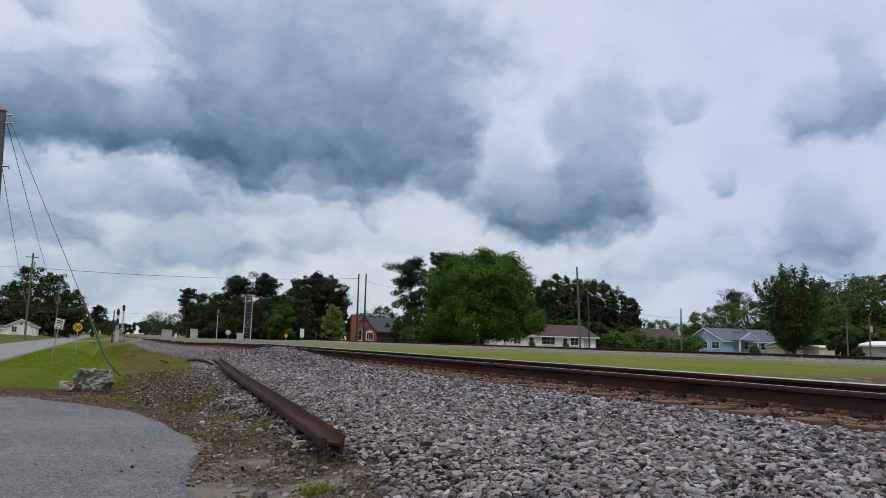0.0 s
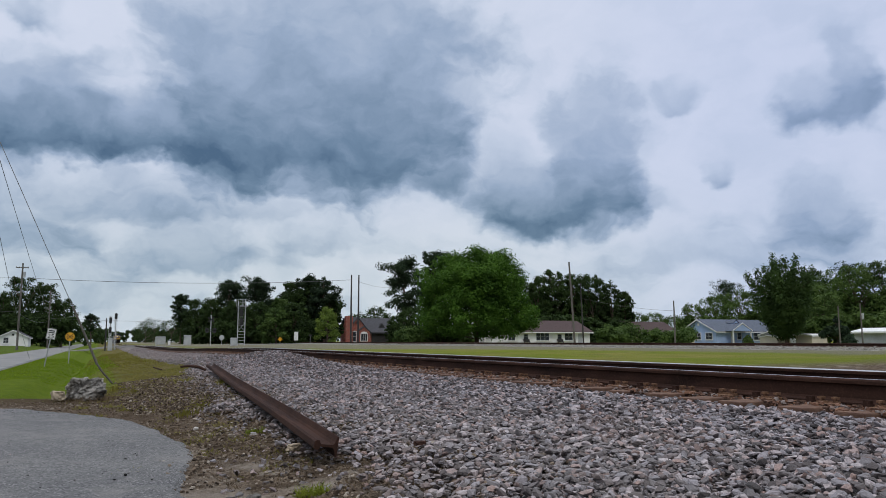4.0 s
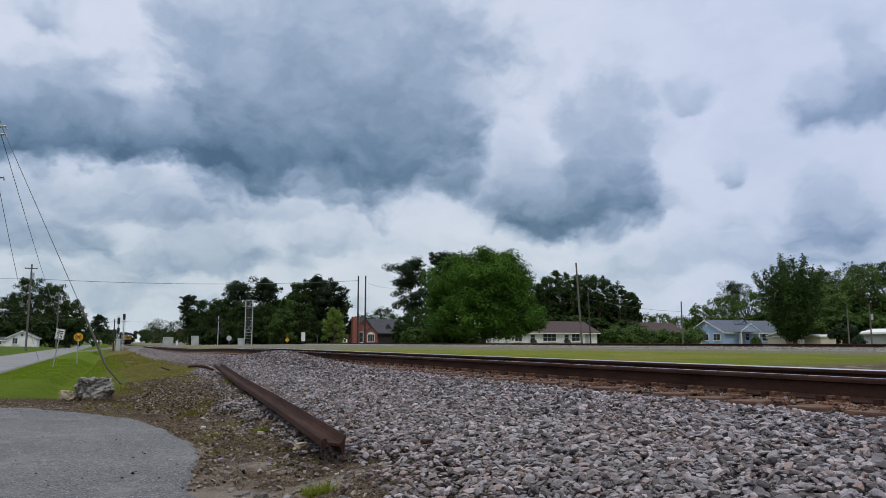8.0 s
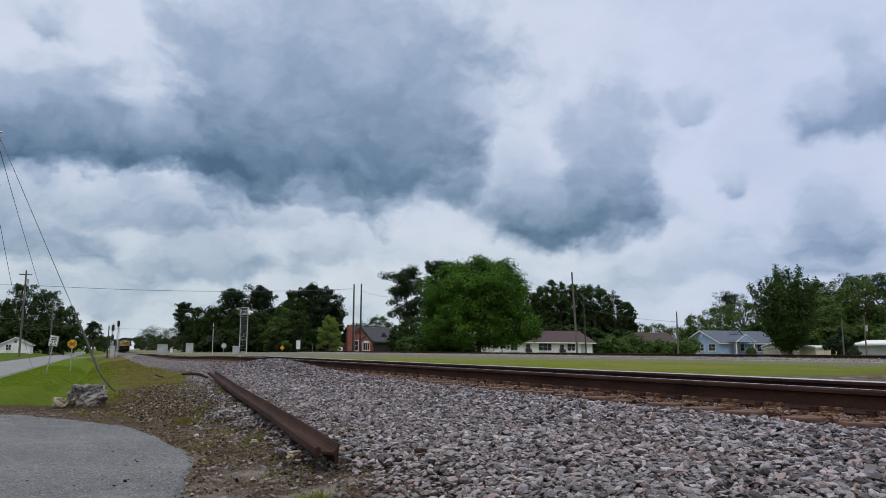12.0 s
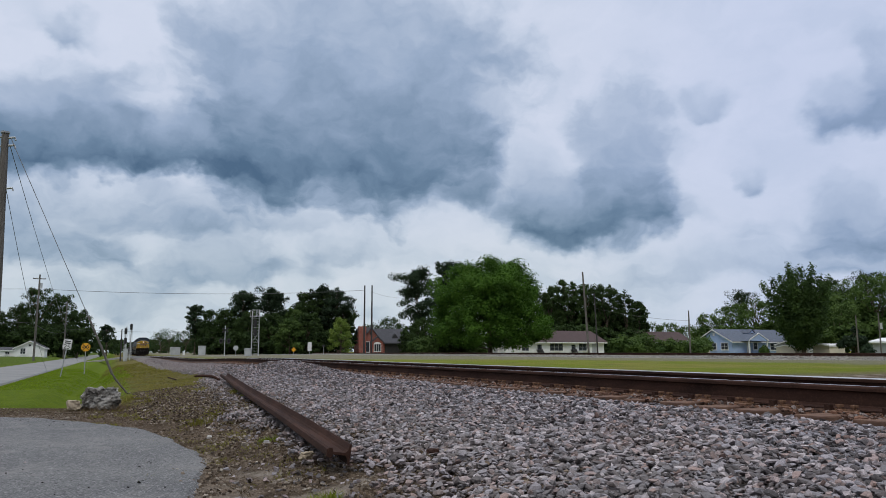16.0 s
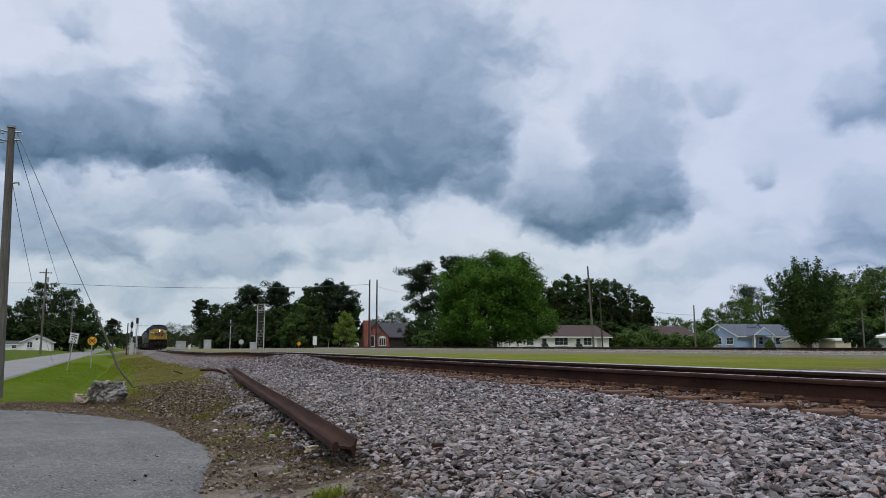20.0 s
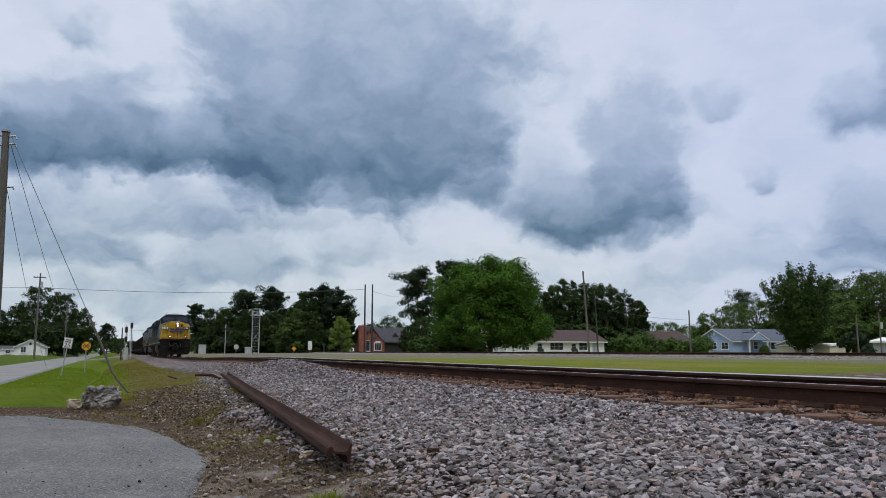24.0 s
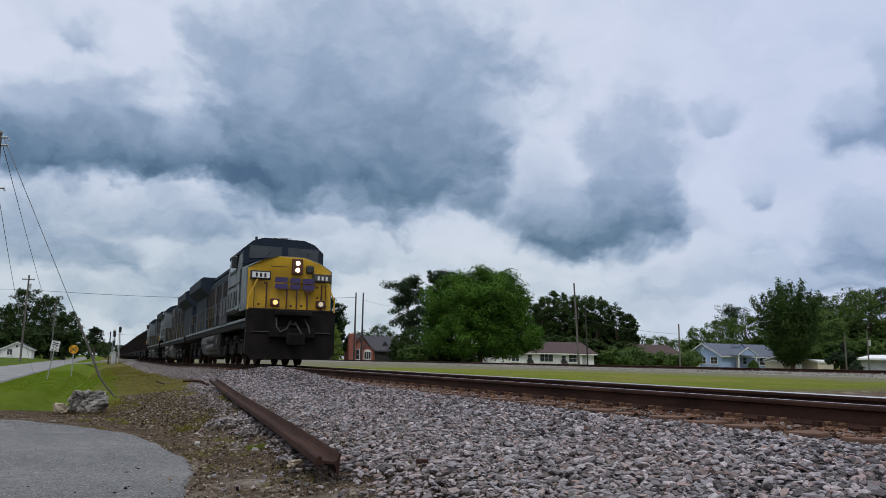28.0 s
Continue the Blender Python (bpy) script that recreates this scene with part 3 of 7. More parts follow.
def road_verts():
    ys = spaced([(-60, 150, 3), (150, 900, 50)])
    verts, faces = [], []
    for y in ys:
        for x, z in ((-10.4, 0.02), (-10.3, 0.14), (-7.5, 0.19), (-4.8, 0.14), (-4.7, 0.02)):
            verts.append((x, y, z))
    for j in range(len(ys) - 1):
        for i in range(4):
            a = j * 5 + i
            faces.append((a, a + 1, a + 6, a + 5))
    return mesh_of("road", verts, faces, M["road"], False)


tagged(new("road", road_verts()), "pale worn two-lane road beside the railway", "road", kind="structure")

def crossing_mesh():
    verts, faces = [], []
    xs = spaced([(-4.8, 14, 0.6), (14, 62, 6)])
    for x in xs:
        for y in (131.4, 131.5, 138.5, 138.6):
            if x < 3.0:
                z = 0.14 + (track_z(y) - 0.14) * smooth01(-4.8, 3.0, x)
            else:
                z = track_z(y) + (1.22 - track_z(y)) * smooth01(10, 36, x)
            verts.append((x, y, z - 0.012 - (0.25 if y in (131.4, 138.6) else 0.0)))
    for i in range(len(xs) - 1):
        for k in range(3):
            a = i * 4 + k
            faces.append((a, a + 4, a + 5, a + 1))
    return mesh_of("crossing_road", verts, faces, M["road"])


tagged(new("crossing_road", crossing_mesh()), "pale road crossing the railway on the level", "road", kind="structure")

# the car park: a thin slab with a broken, rounded rim
LOT = [(-1.42, 11.58), (-0.98, 11.2), (-0.48, 10.45), (-0.02, 9.77), (0.33, 8.91), (0.55, 7.78), (0.67, 6.82), (0.68, 6.2), (0.56, 5.44), (0.42, 4.61), (0.35, 2.5), (0.3, -6.0), (-14.0, -6.0), (-14.0, 12.5), (-5.0, 12.3)]


def lot_mesh():
    rim = []
    for (x0, y0), (x1, y1) in zip(LOT, LOT[1:] + LOT[:1]):
        steps = max(1, int(math.hypot(x1 - x0, y1 - y0) / 0.08))
        for k in range(steps):
            x, y = x0 + (x1 - x0) * k / steps, y0 + (y1 - y0) * k / steps
            s = 0.05 * noise.noise((x * 1.7, y * 1.7, 0)) + 0.05 * noise.noise((x * 7, y * 7, 4))
            rim.append((x + s, y + s * 0.6))
    bm = bmn()
    top = [bm.verts.new((x, y, 0.748)) for x, y in rim]
    low = [bm.verts.new((x + 0.10, y + 0.09, 0.700)) for x, y in rim]
    n = len(rim)
    for i in range(n):
        bm.faces.new((top[i], low[i], low[(i + 1) % n], top[(i + 1) % n]))
    bm.faces.new(top)
    bmesh.ops.recalc_face_normals(bm, faces=bm.faces[:])
    me = bpy.data.meshes.new("car_park")
    bm.to_mesh(me)
    bm.free()
    me.materials.append(M["asphalt"])
    return me


tagged(new("pavement", lot_mesh()), "worn grey asphalt car park with a broken edge", "pavement", kind="structure")


def bed_sheet(name, centre, left, right, height, ys, mat, n=34):
    verts, faces = [], []
    for y in ys:
        c = centre(y)
        a, b = c - left(y), c + right(y)
        for i in range(n + 1):
            x = a + (b - a) * i / n
            z = height(x, y) + (-0.12 if i in (0, n) else 0.0)
            verts.append((x, y, z))
    for j in range(len(ys) - 1):
        for i in range(n):
            k = j * (n + 1) + i
            faces.append((k, k + 1, k + n + 2, k + n + 1))
    return new(name, mesh_of(name, verts, faces, mat, True))


def bed_left(y):
    return 4.6 - 1.25 * smooth01(13, 26, y) + 0.35 * noise.noise((0, y * 0.5, 9))


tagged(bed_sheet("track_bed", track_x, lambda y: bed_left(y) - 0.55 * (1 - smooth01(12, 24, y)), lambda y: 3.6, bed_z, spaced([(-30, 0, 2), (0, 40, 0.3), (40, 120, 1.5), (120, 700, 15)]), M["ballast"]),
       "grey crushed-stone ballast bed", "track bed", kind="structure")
SIDE_X = 38.0


def siding_z(x, y):
    d = abs(x - SIDE_X)
    z = 1.27 - 0.11 * min(1.0, max(0.0, d - 1.3) / 0.8) - 0.012 * max(0.0, d - 2.1) + 0.03 * noise.noise((x, y * 0.5, 7))
    return max(z, ground_z(x, y) + 0.015) if d < 5.5 else ground_z(x, y) - 0.05


tagged(bed_sheet("siding_bed", lambda y: SIDE_X, lambda y: 6.4 + 1.2 * noise.noise((y * 0.11, 4.0, 2.0)), lambda y: 3.4, siding_z, spaced([(-30, 120, 1.5), (120, 500, 20)]), M["pale_gravel"], 20),
       "low stone ballast bed of the second track", "track bed", kind="structure")

# ---- rails ----
RAIL = [(-0.076, 0.0), (0.076, 0.0), (0.076, 0.011), (0.030, 0.024), (0.010, 0.040), (0.009, 0.135), (0.036, 0.146), (0.0375, 0.168), (0.024, 0.185), (0.010, 0.186), (-0.012, 0.186), (-0.024, 0.185), (-0.033, 0.177), (-0.0375, 0.168), (-0.036, 0.146), (-0.009, 0.135), (-0.010, 0.040), (-0.030, 0.024), (-0.076, 0.011)]


def rail_mesh(name, line, ys, bright):
    n = len(RAIL)
    verts, faces, index = [], [], []
    for y in ys:
        x, z = line(y)
        verts += [(x + a, y, z - 0.186 + b) for a, b in RAIL]
    for j in range(len(ys) - 1):
        for i in range(n):
            k, m = j * n + i, j * n + (i + 1) % n
            faces.append((k, k + n, m + n, m))
            index.append(1 if i in bright else 0)
    faces.append(tuple(range(n)))
    faces.append(tuple((len(ys) - 1) * n + i for i in reversed(range(n))))
    index += [0, 0]
    return mesh_of(name, verts, faces, [M["rust"], M["polish"]], False, index)


track = thing("railway_track", Matrix(), "rusty main-line rails on timber ties in stone ballast", "railway track")
tys = spaced([(-30, 140, 1), (140, 700, 10)])
for side in (-1, 1):
    piece("rail", rail_mesh("rail", lambda y, s=side: (track_x(y) + s * GAUGE / 2, track_z(y)), tys, (9, 10) if side < 0 else (8, 9, 10, 11)), track, "rusty steel rail with a polished running surface")
siding = thing("siding_track", Matrix(), "rusty rails of a second track across the grass", "railway track")
for side in (-1, 1):
    piece("rail", rail_mesh("rail", lambda y, s=side: (SIDE_X + s * GAUGE / 2, 1.46), spaced([(-30, 500, 10)]), ()), siding)


# ---- sky backdrop with drifting clouds ----
def cloud_material():
    m = bpy.data.materials.new("cloudy_sky")
    m.use_nodes = True
    m.cycles.emission_sampling = "NONE"
    n = Nodes(m.node_tree)
    c = n.vmath("NORMALIZE", n.add("ShaderNodeTexCoord").outputs["Object"])
    sep = n.add("ShaderNodeSeparateXYZ")
    n.put(sep.inputs[0], c)
    az = n.math("MULTIPLY", n.math("ARCTAN2", sep.outputs[0], sep.outputs[1]), 57.2958)
    el = n.math("MULTIPLY", n.math("ARCSINE", sep.outputs[2]), 57.2958)
    flat = n.vec(az, el, 0.0)
    # billowing: the coordinates are pushed about at three scales
    def push(coord, scale, amount, z):
        col = n.noise(n.vmath("ADD", n.vmath("MULTIPLY", coord, (scale, scale * 1.25, 0)), (0, 0, z)), 1.0, 3.0, 0.52, 1)
        return n.vmath("SCALE", n.vmath("SUBTRACT", col, (0.5, 0.5, 0.5)), scale=amount)
    moved = n.vmath("ADD", flat, push(flat, 0.16, 4.2, 1.0))
    moved = n.vmath("ADD", moved, push(flat, 0.45, 1.7, 5.0))
    moved = n.vmath("ADD", moved, push(flat, 1.3, 0.50, 9.0))
    puff = n.noise(n.vmath("MULTIPLY", moved, (0.17, 0.24, 0)), 1.0, 5.0, 0.52)
    wisp = n.noise(n.vmath("ADD", n.vmath("MULTIPLY", moved, (0.34, 0.50, 0)), (7, 3, 0)), 1.0, 4.5, 0.55)
    streak = n.noise(n.vmath("MULTIPLY", moved, (0.06, 0.30, 0)), 1.0, 5.0, 0.55)
    rough_edge = n.math("MULTIPLY", n.math("SUBTRACT", puff, 0.5), 0.95)
    shade = None

    def cloud(a, e, wide, high, depth, turn):
        """A cloud over its base at azimuth a, elevation e (degrees): pale and billowing above, dark and flatter below."""
        nonlocal shade
        mp = n.add("ShaderNodeMapping")
        mp.vector_type = "TEXTURE"
        n.put(mp.inputs["Vector"], moved)
        mp.inputs["Location"].default_value = (a, e, 0)
        mp.inputs["Rotation"].default_value = (0, 0, radians(turn))
        mp.inputs["Scale"].default_value = (wide, high, 1)
        part_of = n.add("ShaderNodeSeparateXYZ")
        n.put(part_of.inputs[0], mp.outputs[0])
        up = part_of.outputs[1]
        centre_up = n.math("SUBTRACT", up, 0.30)
        tall = n.math("MAXIMUM", n.math("MULTIPLY", centre_up, 1.40), n.math("MULTIPLY", centre_up, -2.0))
        far = n.math("ADD", n.math("POWER", n.math("ABSOLUTE", part_of.outputs[0]), 3.0), n.math("POWER", n.math("ABSOLUTE", tall), 3.0))
        far = n.math("POWER", far, 0.3333)
        soft = max(0.0, 0.62 - depth) * 1.2
        cover = n.range(n.math("ADD", far, n.math("MULTIPLY", rough_edge, -0.9)), 1.18 + soft * 0.4, 0.62 - soft, 0.0, 1.0, True)
        under = n.range(up, 0.95, 0.02, 0.30, 1.0)
        under = n.math("MULTIPLY", under, under)
        v = n.math("MULTIPLY", n.math("MULTIPLY", cover, depth), n.math("ADD", n.math("MULTIPLY", under, 0.74), 0.34))
        shade = v if shade is None else n.math("SMOOTH_MAX", shade, v, 0.10)
    cloud(16.6, 13.4, 14.8, 18.6, 0.72, 0)
    cloud(11.1, 13.5, 11.5, 6.4, 0.82, -1)
    cloud(17.4, 13.6, 8.0, 4.8, 0.60, -2)
    cloud(-3.8, 13.4, 6.6, 7.1, 0.78, 0)
    cloud(3.9, 13.4, 7.6, 5.1, 0.78, -2)
    cloud(24.7, 12.3, 5.4, 8.3, 0.60, 2)
    cloud(27.7, 18.4, 3.4, 5.0, 0.37, 0)
    cloud(17.6, 10.6, 2.8, 3.2, 0.48, 0)
    cloud(34.0, 9.0, 6.0, 6.3, 0.72, 1)
    cloud(38.1, 9.5, 4.6, 12.0, 0.66, 0)
    cloud(31.2, 12.7, 3.8, 5.2, 0.37, 0)
    cloud(41.8, 13.9, 2.1, 5.3, 0.24, 0)
    cloud(44.7, 17.3, 2.3, 3.0, 0.37, 0)
    cloud(47.1, 11.0, 1.0, 2.5, 0.44, 0)
    cloud(53.7, 15.1, 2.9, 4.5, 0.50, 0)
    cloud(56.4, 15.1, 2.4, 7.2, 0.50, 0)
    cloud(54.0, 7.2, 3.7, 5.7, 0.46, 0)
    cloud(52.0, 7.6, 2.1, 2.7, 0.32, 0)
    cloud(44.4, 5.3, 7.4, 3.1, 0.32, 0)
    cloud(52.8, 5.3, 5.1, 2.5, 0.37, 0)
    cloud(47.2, 7.7, 2.6, 2.0, 0.22, 0)
    cloud(-4.7, 6.4, 6.6, 6.4, 0.46, 0)
    cloud(6.7, 5.5, 5.3, 4.2, 0.46, 0)
    cloud(12.2, 9.2, 5.6, 3.0, 0.34, 0)
    cloud(1.8, 8.8, 6.9, 4.5, 0.39, 0)
    cloud(16.0, 7.2, 3.5, 2.6, 0.30, 0)
    cloud(14.7, 6.1, 2.2, 2.0, 0.25, 0)
    cloud(-4.3, 21.4, 2.7, 2.2, 0.38, 0)
    cloud(19.8, 24.3, 7.4, 3.6, 0.22, 0)
    cloud(13.4, 22.8, 5.4, 4.4, 0.17, 0)
    cloud(-7.4, 15.2, 3.0, 3.7, 0.38, 0)
    cloud(-1.3, 3.2, 5.8, 2.8, 0.27, 0)
    cloud(41.0, 9.3, 4.9, 3.0, 0.28, 0)
    shade = n.math("ADD", shade, n.math("MULTIPLY", n.math("SUBTRACT", wisp, 0.5), n.math("ADD", n.math("MULTIPLY", shade, 0.42), 0.09)))
    low = n.range(el, 15.0, 4.0, 0.0, 1.0, True)
    veil_low = n.math("MULTIPLY", n.range(az, 30.0, 4.0, 0.0, 1.0, True), n.range(el, 17.0, 9.0, 0.0, 1.0, True))
    shade = n.math("ADD", shade, n.math("MULTIPLY", veil_low, n.range(puff, 0.3, 0.7, 0.0, 0.17)))
    shade = n.math("ADD", shade, n.math("MULTIPLY", low, n.math("MULTIPLY", n.range(streak, 0.45, 0.66, 0, 1, True), 0.16)))
    shade = n.math("ADD", shade, n.math("MULTIPLY", n.range(puff, 0.42, 0.66, 0.0, 1.0, True), 0.07), clamp=True)
    open_sky = n.mix(n.range(el, 2.0, 16.0, 0, 1, True), (0.675, 0.730, 0.785), (0.67, 0.72, 0.86))
    open_sky = n.mix(n.range(az, 28.0, 52.0, 0.0, 0.55, True), open_sky, (0.55, 0.62, 0.84))
    grey = n.ramp(shade, [(0.0, (1, 1, 1)), (0.22, (0.80, 0.85, 0.880)), (0.5, (0.475, 0.570, 0.660)), (0.78, (0.230, 0.330, 0.415)), (1.0, (0.115, 0.195, 0.275))])
    col = n.mix(1.0, open_sky, grey, "MULTIPLY")
    e = n.add("ShaderNodeEmission")
    n.put(e.inputs[0], col)
    e.inputs[1].default_value = 1.0
    n.l.new(e.outputs[0], n.add("ShaderNodeOutputMaterial").inputs[0])
    return m


def sky_mesh():
    verts, faces = [], []
    na, ne = 60, 24
    for j in range(ne + 1):
        e = radians(-3 + 48 * j / ne)
        for i in range(na + 1):
            a = radians(-50 + 150 * i / na)
            verts.append((4200 * math.sin(a) * math.cos(e), 4200 * math.cos(a) * math.cos(e), 4200 * math.sin(e)))
    for j in range(ne):
        for i in range(na):
            k = j * (na + 1) + i
            faces.append((k, k + 1, k + na + 2, k + na + 1))
    return mesh_of("backdrop", verts, faces, cloud_material(), True)


cloud_sky = tagged(new("backdrop", sky_mesh()), "bright overcast sky with grey-blue billowing clouds", "sky", kind="structure")


# ---- trees ----
def leaf_mesh(name, centres, sizes, count, leaf, rng, mat, flat=0.6):
    """Many small leaves scattered in clumps, lying along the outside of each clump."""
    centres, sizes = np.array(centres), np.array(sizes)
    share = sizes ** 2
    pick = rng.choice(len(centres), count, p=share / share.sum())
    d = rng.normal(size=(count, 3))
    d /= np.linalg.norm(d, axis=1)[:, None]
    r = rng.random(count) ** 0.36 * (0.85 + 0.30 * rng.random(count))
    pos = centres[pick] + d * r[:, None] * sizes[pick][:, None] * np.array((1, 1, flat))
    nrm = d * 0.9 + rng.normal(size=(count, 3)) * 0.38 + np.array((0, 0, 0.45))
    nrm /= np.linalg.norm(nrm, axis=1)[:, None]
    u = np.cross(nrm, rng.normal(size=(count, 3)))
    u /= np.linalg.norm(u, axis=1)[:, None] + 1e-9
    v = np.cross(nrm, u)
    s = leaf * (0.6 + 0.8 * rng.random(count))[:, None]
    quads = np.stack([pos - u * s, pos + v * s * 0.6, pos + u * s, pos - v * s * 0.6], axis=1).reshape(-1, 3)
    me = bpy.data.meshes.new(name)
    me.vertices.add(count * 4)
    me.vertices.foreach_set("co", quads.ravel())
    me.loops.add(count * 4)
    me.loops.foreach_set("vertex_index", np.arange(count * 4))
    me.polygons.add(count)
    me.polygons.foreach_set("loop_start", np.arange(0, count * 4, 4))
    me.materials.append(mat)
    me.update(calc_edges=True)
    return me


def tree(name, x, y, z, high, wide, kind, label, seed, leaves=5000):
    rng = np.random.default_rng(seed)
    ob = thing(name, pose(x, y, z), label, "tree")
    centres, sizes = [], []
    r = wide / 2
    bm = bmn()
    lean = (rng.random(2) - 0.5) * 0.06 * high
    if kind == "pine":
        trunk_top, rad = high * 0.97, max(0.14, high * 0.013)
        for i in range(int(20 + high * 1.2)):
            f = 0.32 + 0.60 * rng.random() ** 0.75
            reach = r * lerp_list([(0.32, 0.5), (0.50, 1.0), (0.72, 0.95), (0.86, 0.80), (0.95, 0.55)], f) * (0.45 + 0.6 * rng.random())
            a, rise = rng.random() * 6.28, high * (0.01 + 0.06 * rng.random())
            for k in (0.35, 0.72, 1.0):
                pad = r * (0.14 + 0.20 * rng.random())
                centres.append((lean[0] * f + reach * k * math.cos(a) + 0.4 * pad * rng.normal(), lean[1] * f + reach * k * math.sin(a) + 0.4 * pad * rng.normal(), high * f + rise * k + 0.35 * pad * rng.normal()))
                sizes.append(pad)
        for i in range(9):
            a, out = i * 2.4, 0.42 * math.sqrt(i / 9)
            centres.append((lean[0] + out * r * math.cos(a), lean[1] + out * r * math.sin(a), high * (0.965 - 0.13 * out - 0.03 * rng.random())))
            sizes.append(r * (0.13 + 0.09 * rng.random()))
        flat, leaf = 0.66, 0.15
    elif kind == "poplar":
        trunk_top, rad = high * 0.5, 0.34
        for i in range(17):
            a, out = i * 2.399, math.sqrt((i + 0.5) / 17)
            top = high * (1.0 - 0.22 * out ** 2) * (0.84 + 0.16 * rng.random())
            reach = r * out * (0.85 + 0.2 * rng.random())
            start = high * (0.13 + 0.08 * rng.random())
            for k in range(18):
                t = (k + 0.6) / 18
                centres.append((reach * t ** 0.5 * math.cos(a) + 0.18 * rng.normal(), reach * t ** 0.5 * math.sin(a) + 0.25 * rng.normal(), start + (top - start) * t))
                sizes.append(r * (0.25 - 0.14 * t))
        flat, leaf = 1.3, 0.15
    elif kind == "cedar":
        trunk_top, rad = high * 0.9, 0.12
        for i in range(30):
            f = 0.05 + 0.9 * rng.random()
            a = rng.random() * 6.28
            rr = r * (1 - f) * (0.4 + 0.6 * rng.random())
            centres.append((rr * math.cos(a), rr * math.sin(a), high * f))
            sizes.append(r * 0.32 * (1.15 - f))
        flat, leaf = 0.9, 0.16
    elif kind == "bush":
        trunk_top, rad = high * 0.4, 0.06
        for i in range(34):
            a, rr = rng.random() * 6.28, r * math.sqrt(rng.random())
            centres.append((rr * math.cos(a), rr * math.sin(a) * 0.6, high * (0.15 + 0.68 * rng.random() * (1 - 0.4 * rr / r))))
            sizes.append(high * (0.16 + 0.12 * rng.random()))
        flat, leaf = 0.9, 0.16
    else:
        trunk_top, rad = high * 0.55, max(0.16, high * 0.024)
        base = {"big": 0.115, "light": 0.10}.get(kind, 0.07)
        count = {"big": 380, "light": 100}.get(kind, 150)
        form = {"big": [(0, 0.70), (0.12, 0.95), (0.30, 1.0), (0.52, 0.93), (0.72, 0.80), (0.88, 0.62), (1.0, 0.34)],
                "light": [(0, 0.75), (0.25, 1.0), (0.5, 0.85), (0.75, 0.58), (1.0, 0.16)]}.get(kind, [(0, 0.72), (0.25, 0.95), (0.5, 1.0), (0.75, 0.84), (0.9, 0.62), (1.0, 0.35)])
        for i in range(count):
            h = rng.random() ** 0.85
            a = rng.random() * 6.28
            lump = 1.0 + 0.42 * noise.noise((1.5 * math.cos(a), 1.5 * math.sin(a), 2.6 * h + seed * 3.7))
            rr = r * lerp_list(form, h) * (0.42 + 0.50 * math.sqrt(rng.random())) * lump
            centres.append((rr * math.cos(a), rr * math.sin(a), high * (base + (0.93 - base) * h * (0.80 + 0.20 * lump))))
            sizes.append(r * ({"big": 0.085, "light": 0.13}.get(kind, 0.12) + 0.11 * rng.random()))
        for i in range({"big": 14, "light": 3}.get(kind, 7)):
            a, h = i * 2.399, (i + 0.5) / {"big": 14, "light": 3}.get(kind, 7)
            centres.append((0.42 * r * math.cos(a) * (1 - 0.5 * h), 0.42 * r * math.sin(a) * (1 - 0.5 * h), high * (base + 0.10 + (0.66 - base) * h)))
            sizes.append(r * 0.30)
        flat, leaf = 0.78, {"big": 0.125, "light": 0.085}.get(kind, 0.150)
    tube(bm, [(0, 0, -0.6), (0, 0, 0.4), (lean[0] * 0.4, lean[1] * 0.4, trunk_top * 0.5), (lean[0], lean[1], trunk_top)], [rad * 1.5, rad * 1.05, rad * 0.75, rad * 0.2], 9)
    for i in range(0, len(centres), max(1, len(centres) // (40 if kind == "pine" else 16))):
        cx, cy, cz = centres[i]
        z0 = min(cz * (0.88 if kind == "pine" else 0.55), trunk_top * 0.95)
        tube(bm, [(lean[0] * z0 / high, lean[1] * z0 / high, z0), (cx * 0.55, cy * 0.55, z0 + (cz - z0) * 0.65), (cx, cy, cz)], [rad * 0.35, rad * 0.22, rad * 0.07], 5)
    part("trunk", bm, M["bark"], ob, "brown trunk and limbs")
    mat = M[{"pine": "leaf_pine", "cedar": "leaf_pine", "poplar": "leaf_water", "big": "leaf_big", "light": "leaf_light", "mid": "leaf_mid", "bush": "leaf_mid"}.get(kind, "leaf_oak")]
    piece("crown", leaf_mesh("crown", centres, sizes, int(leaves * 1.2), leaf * 1.30, rng, mat, flat), ob)
    return ob


OAK, PINE = "dark green broad-leaved tree at the roadside", "tall loblolly pine with a bare lower trunk"
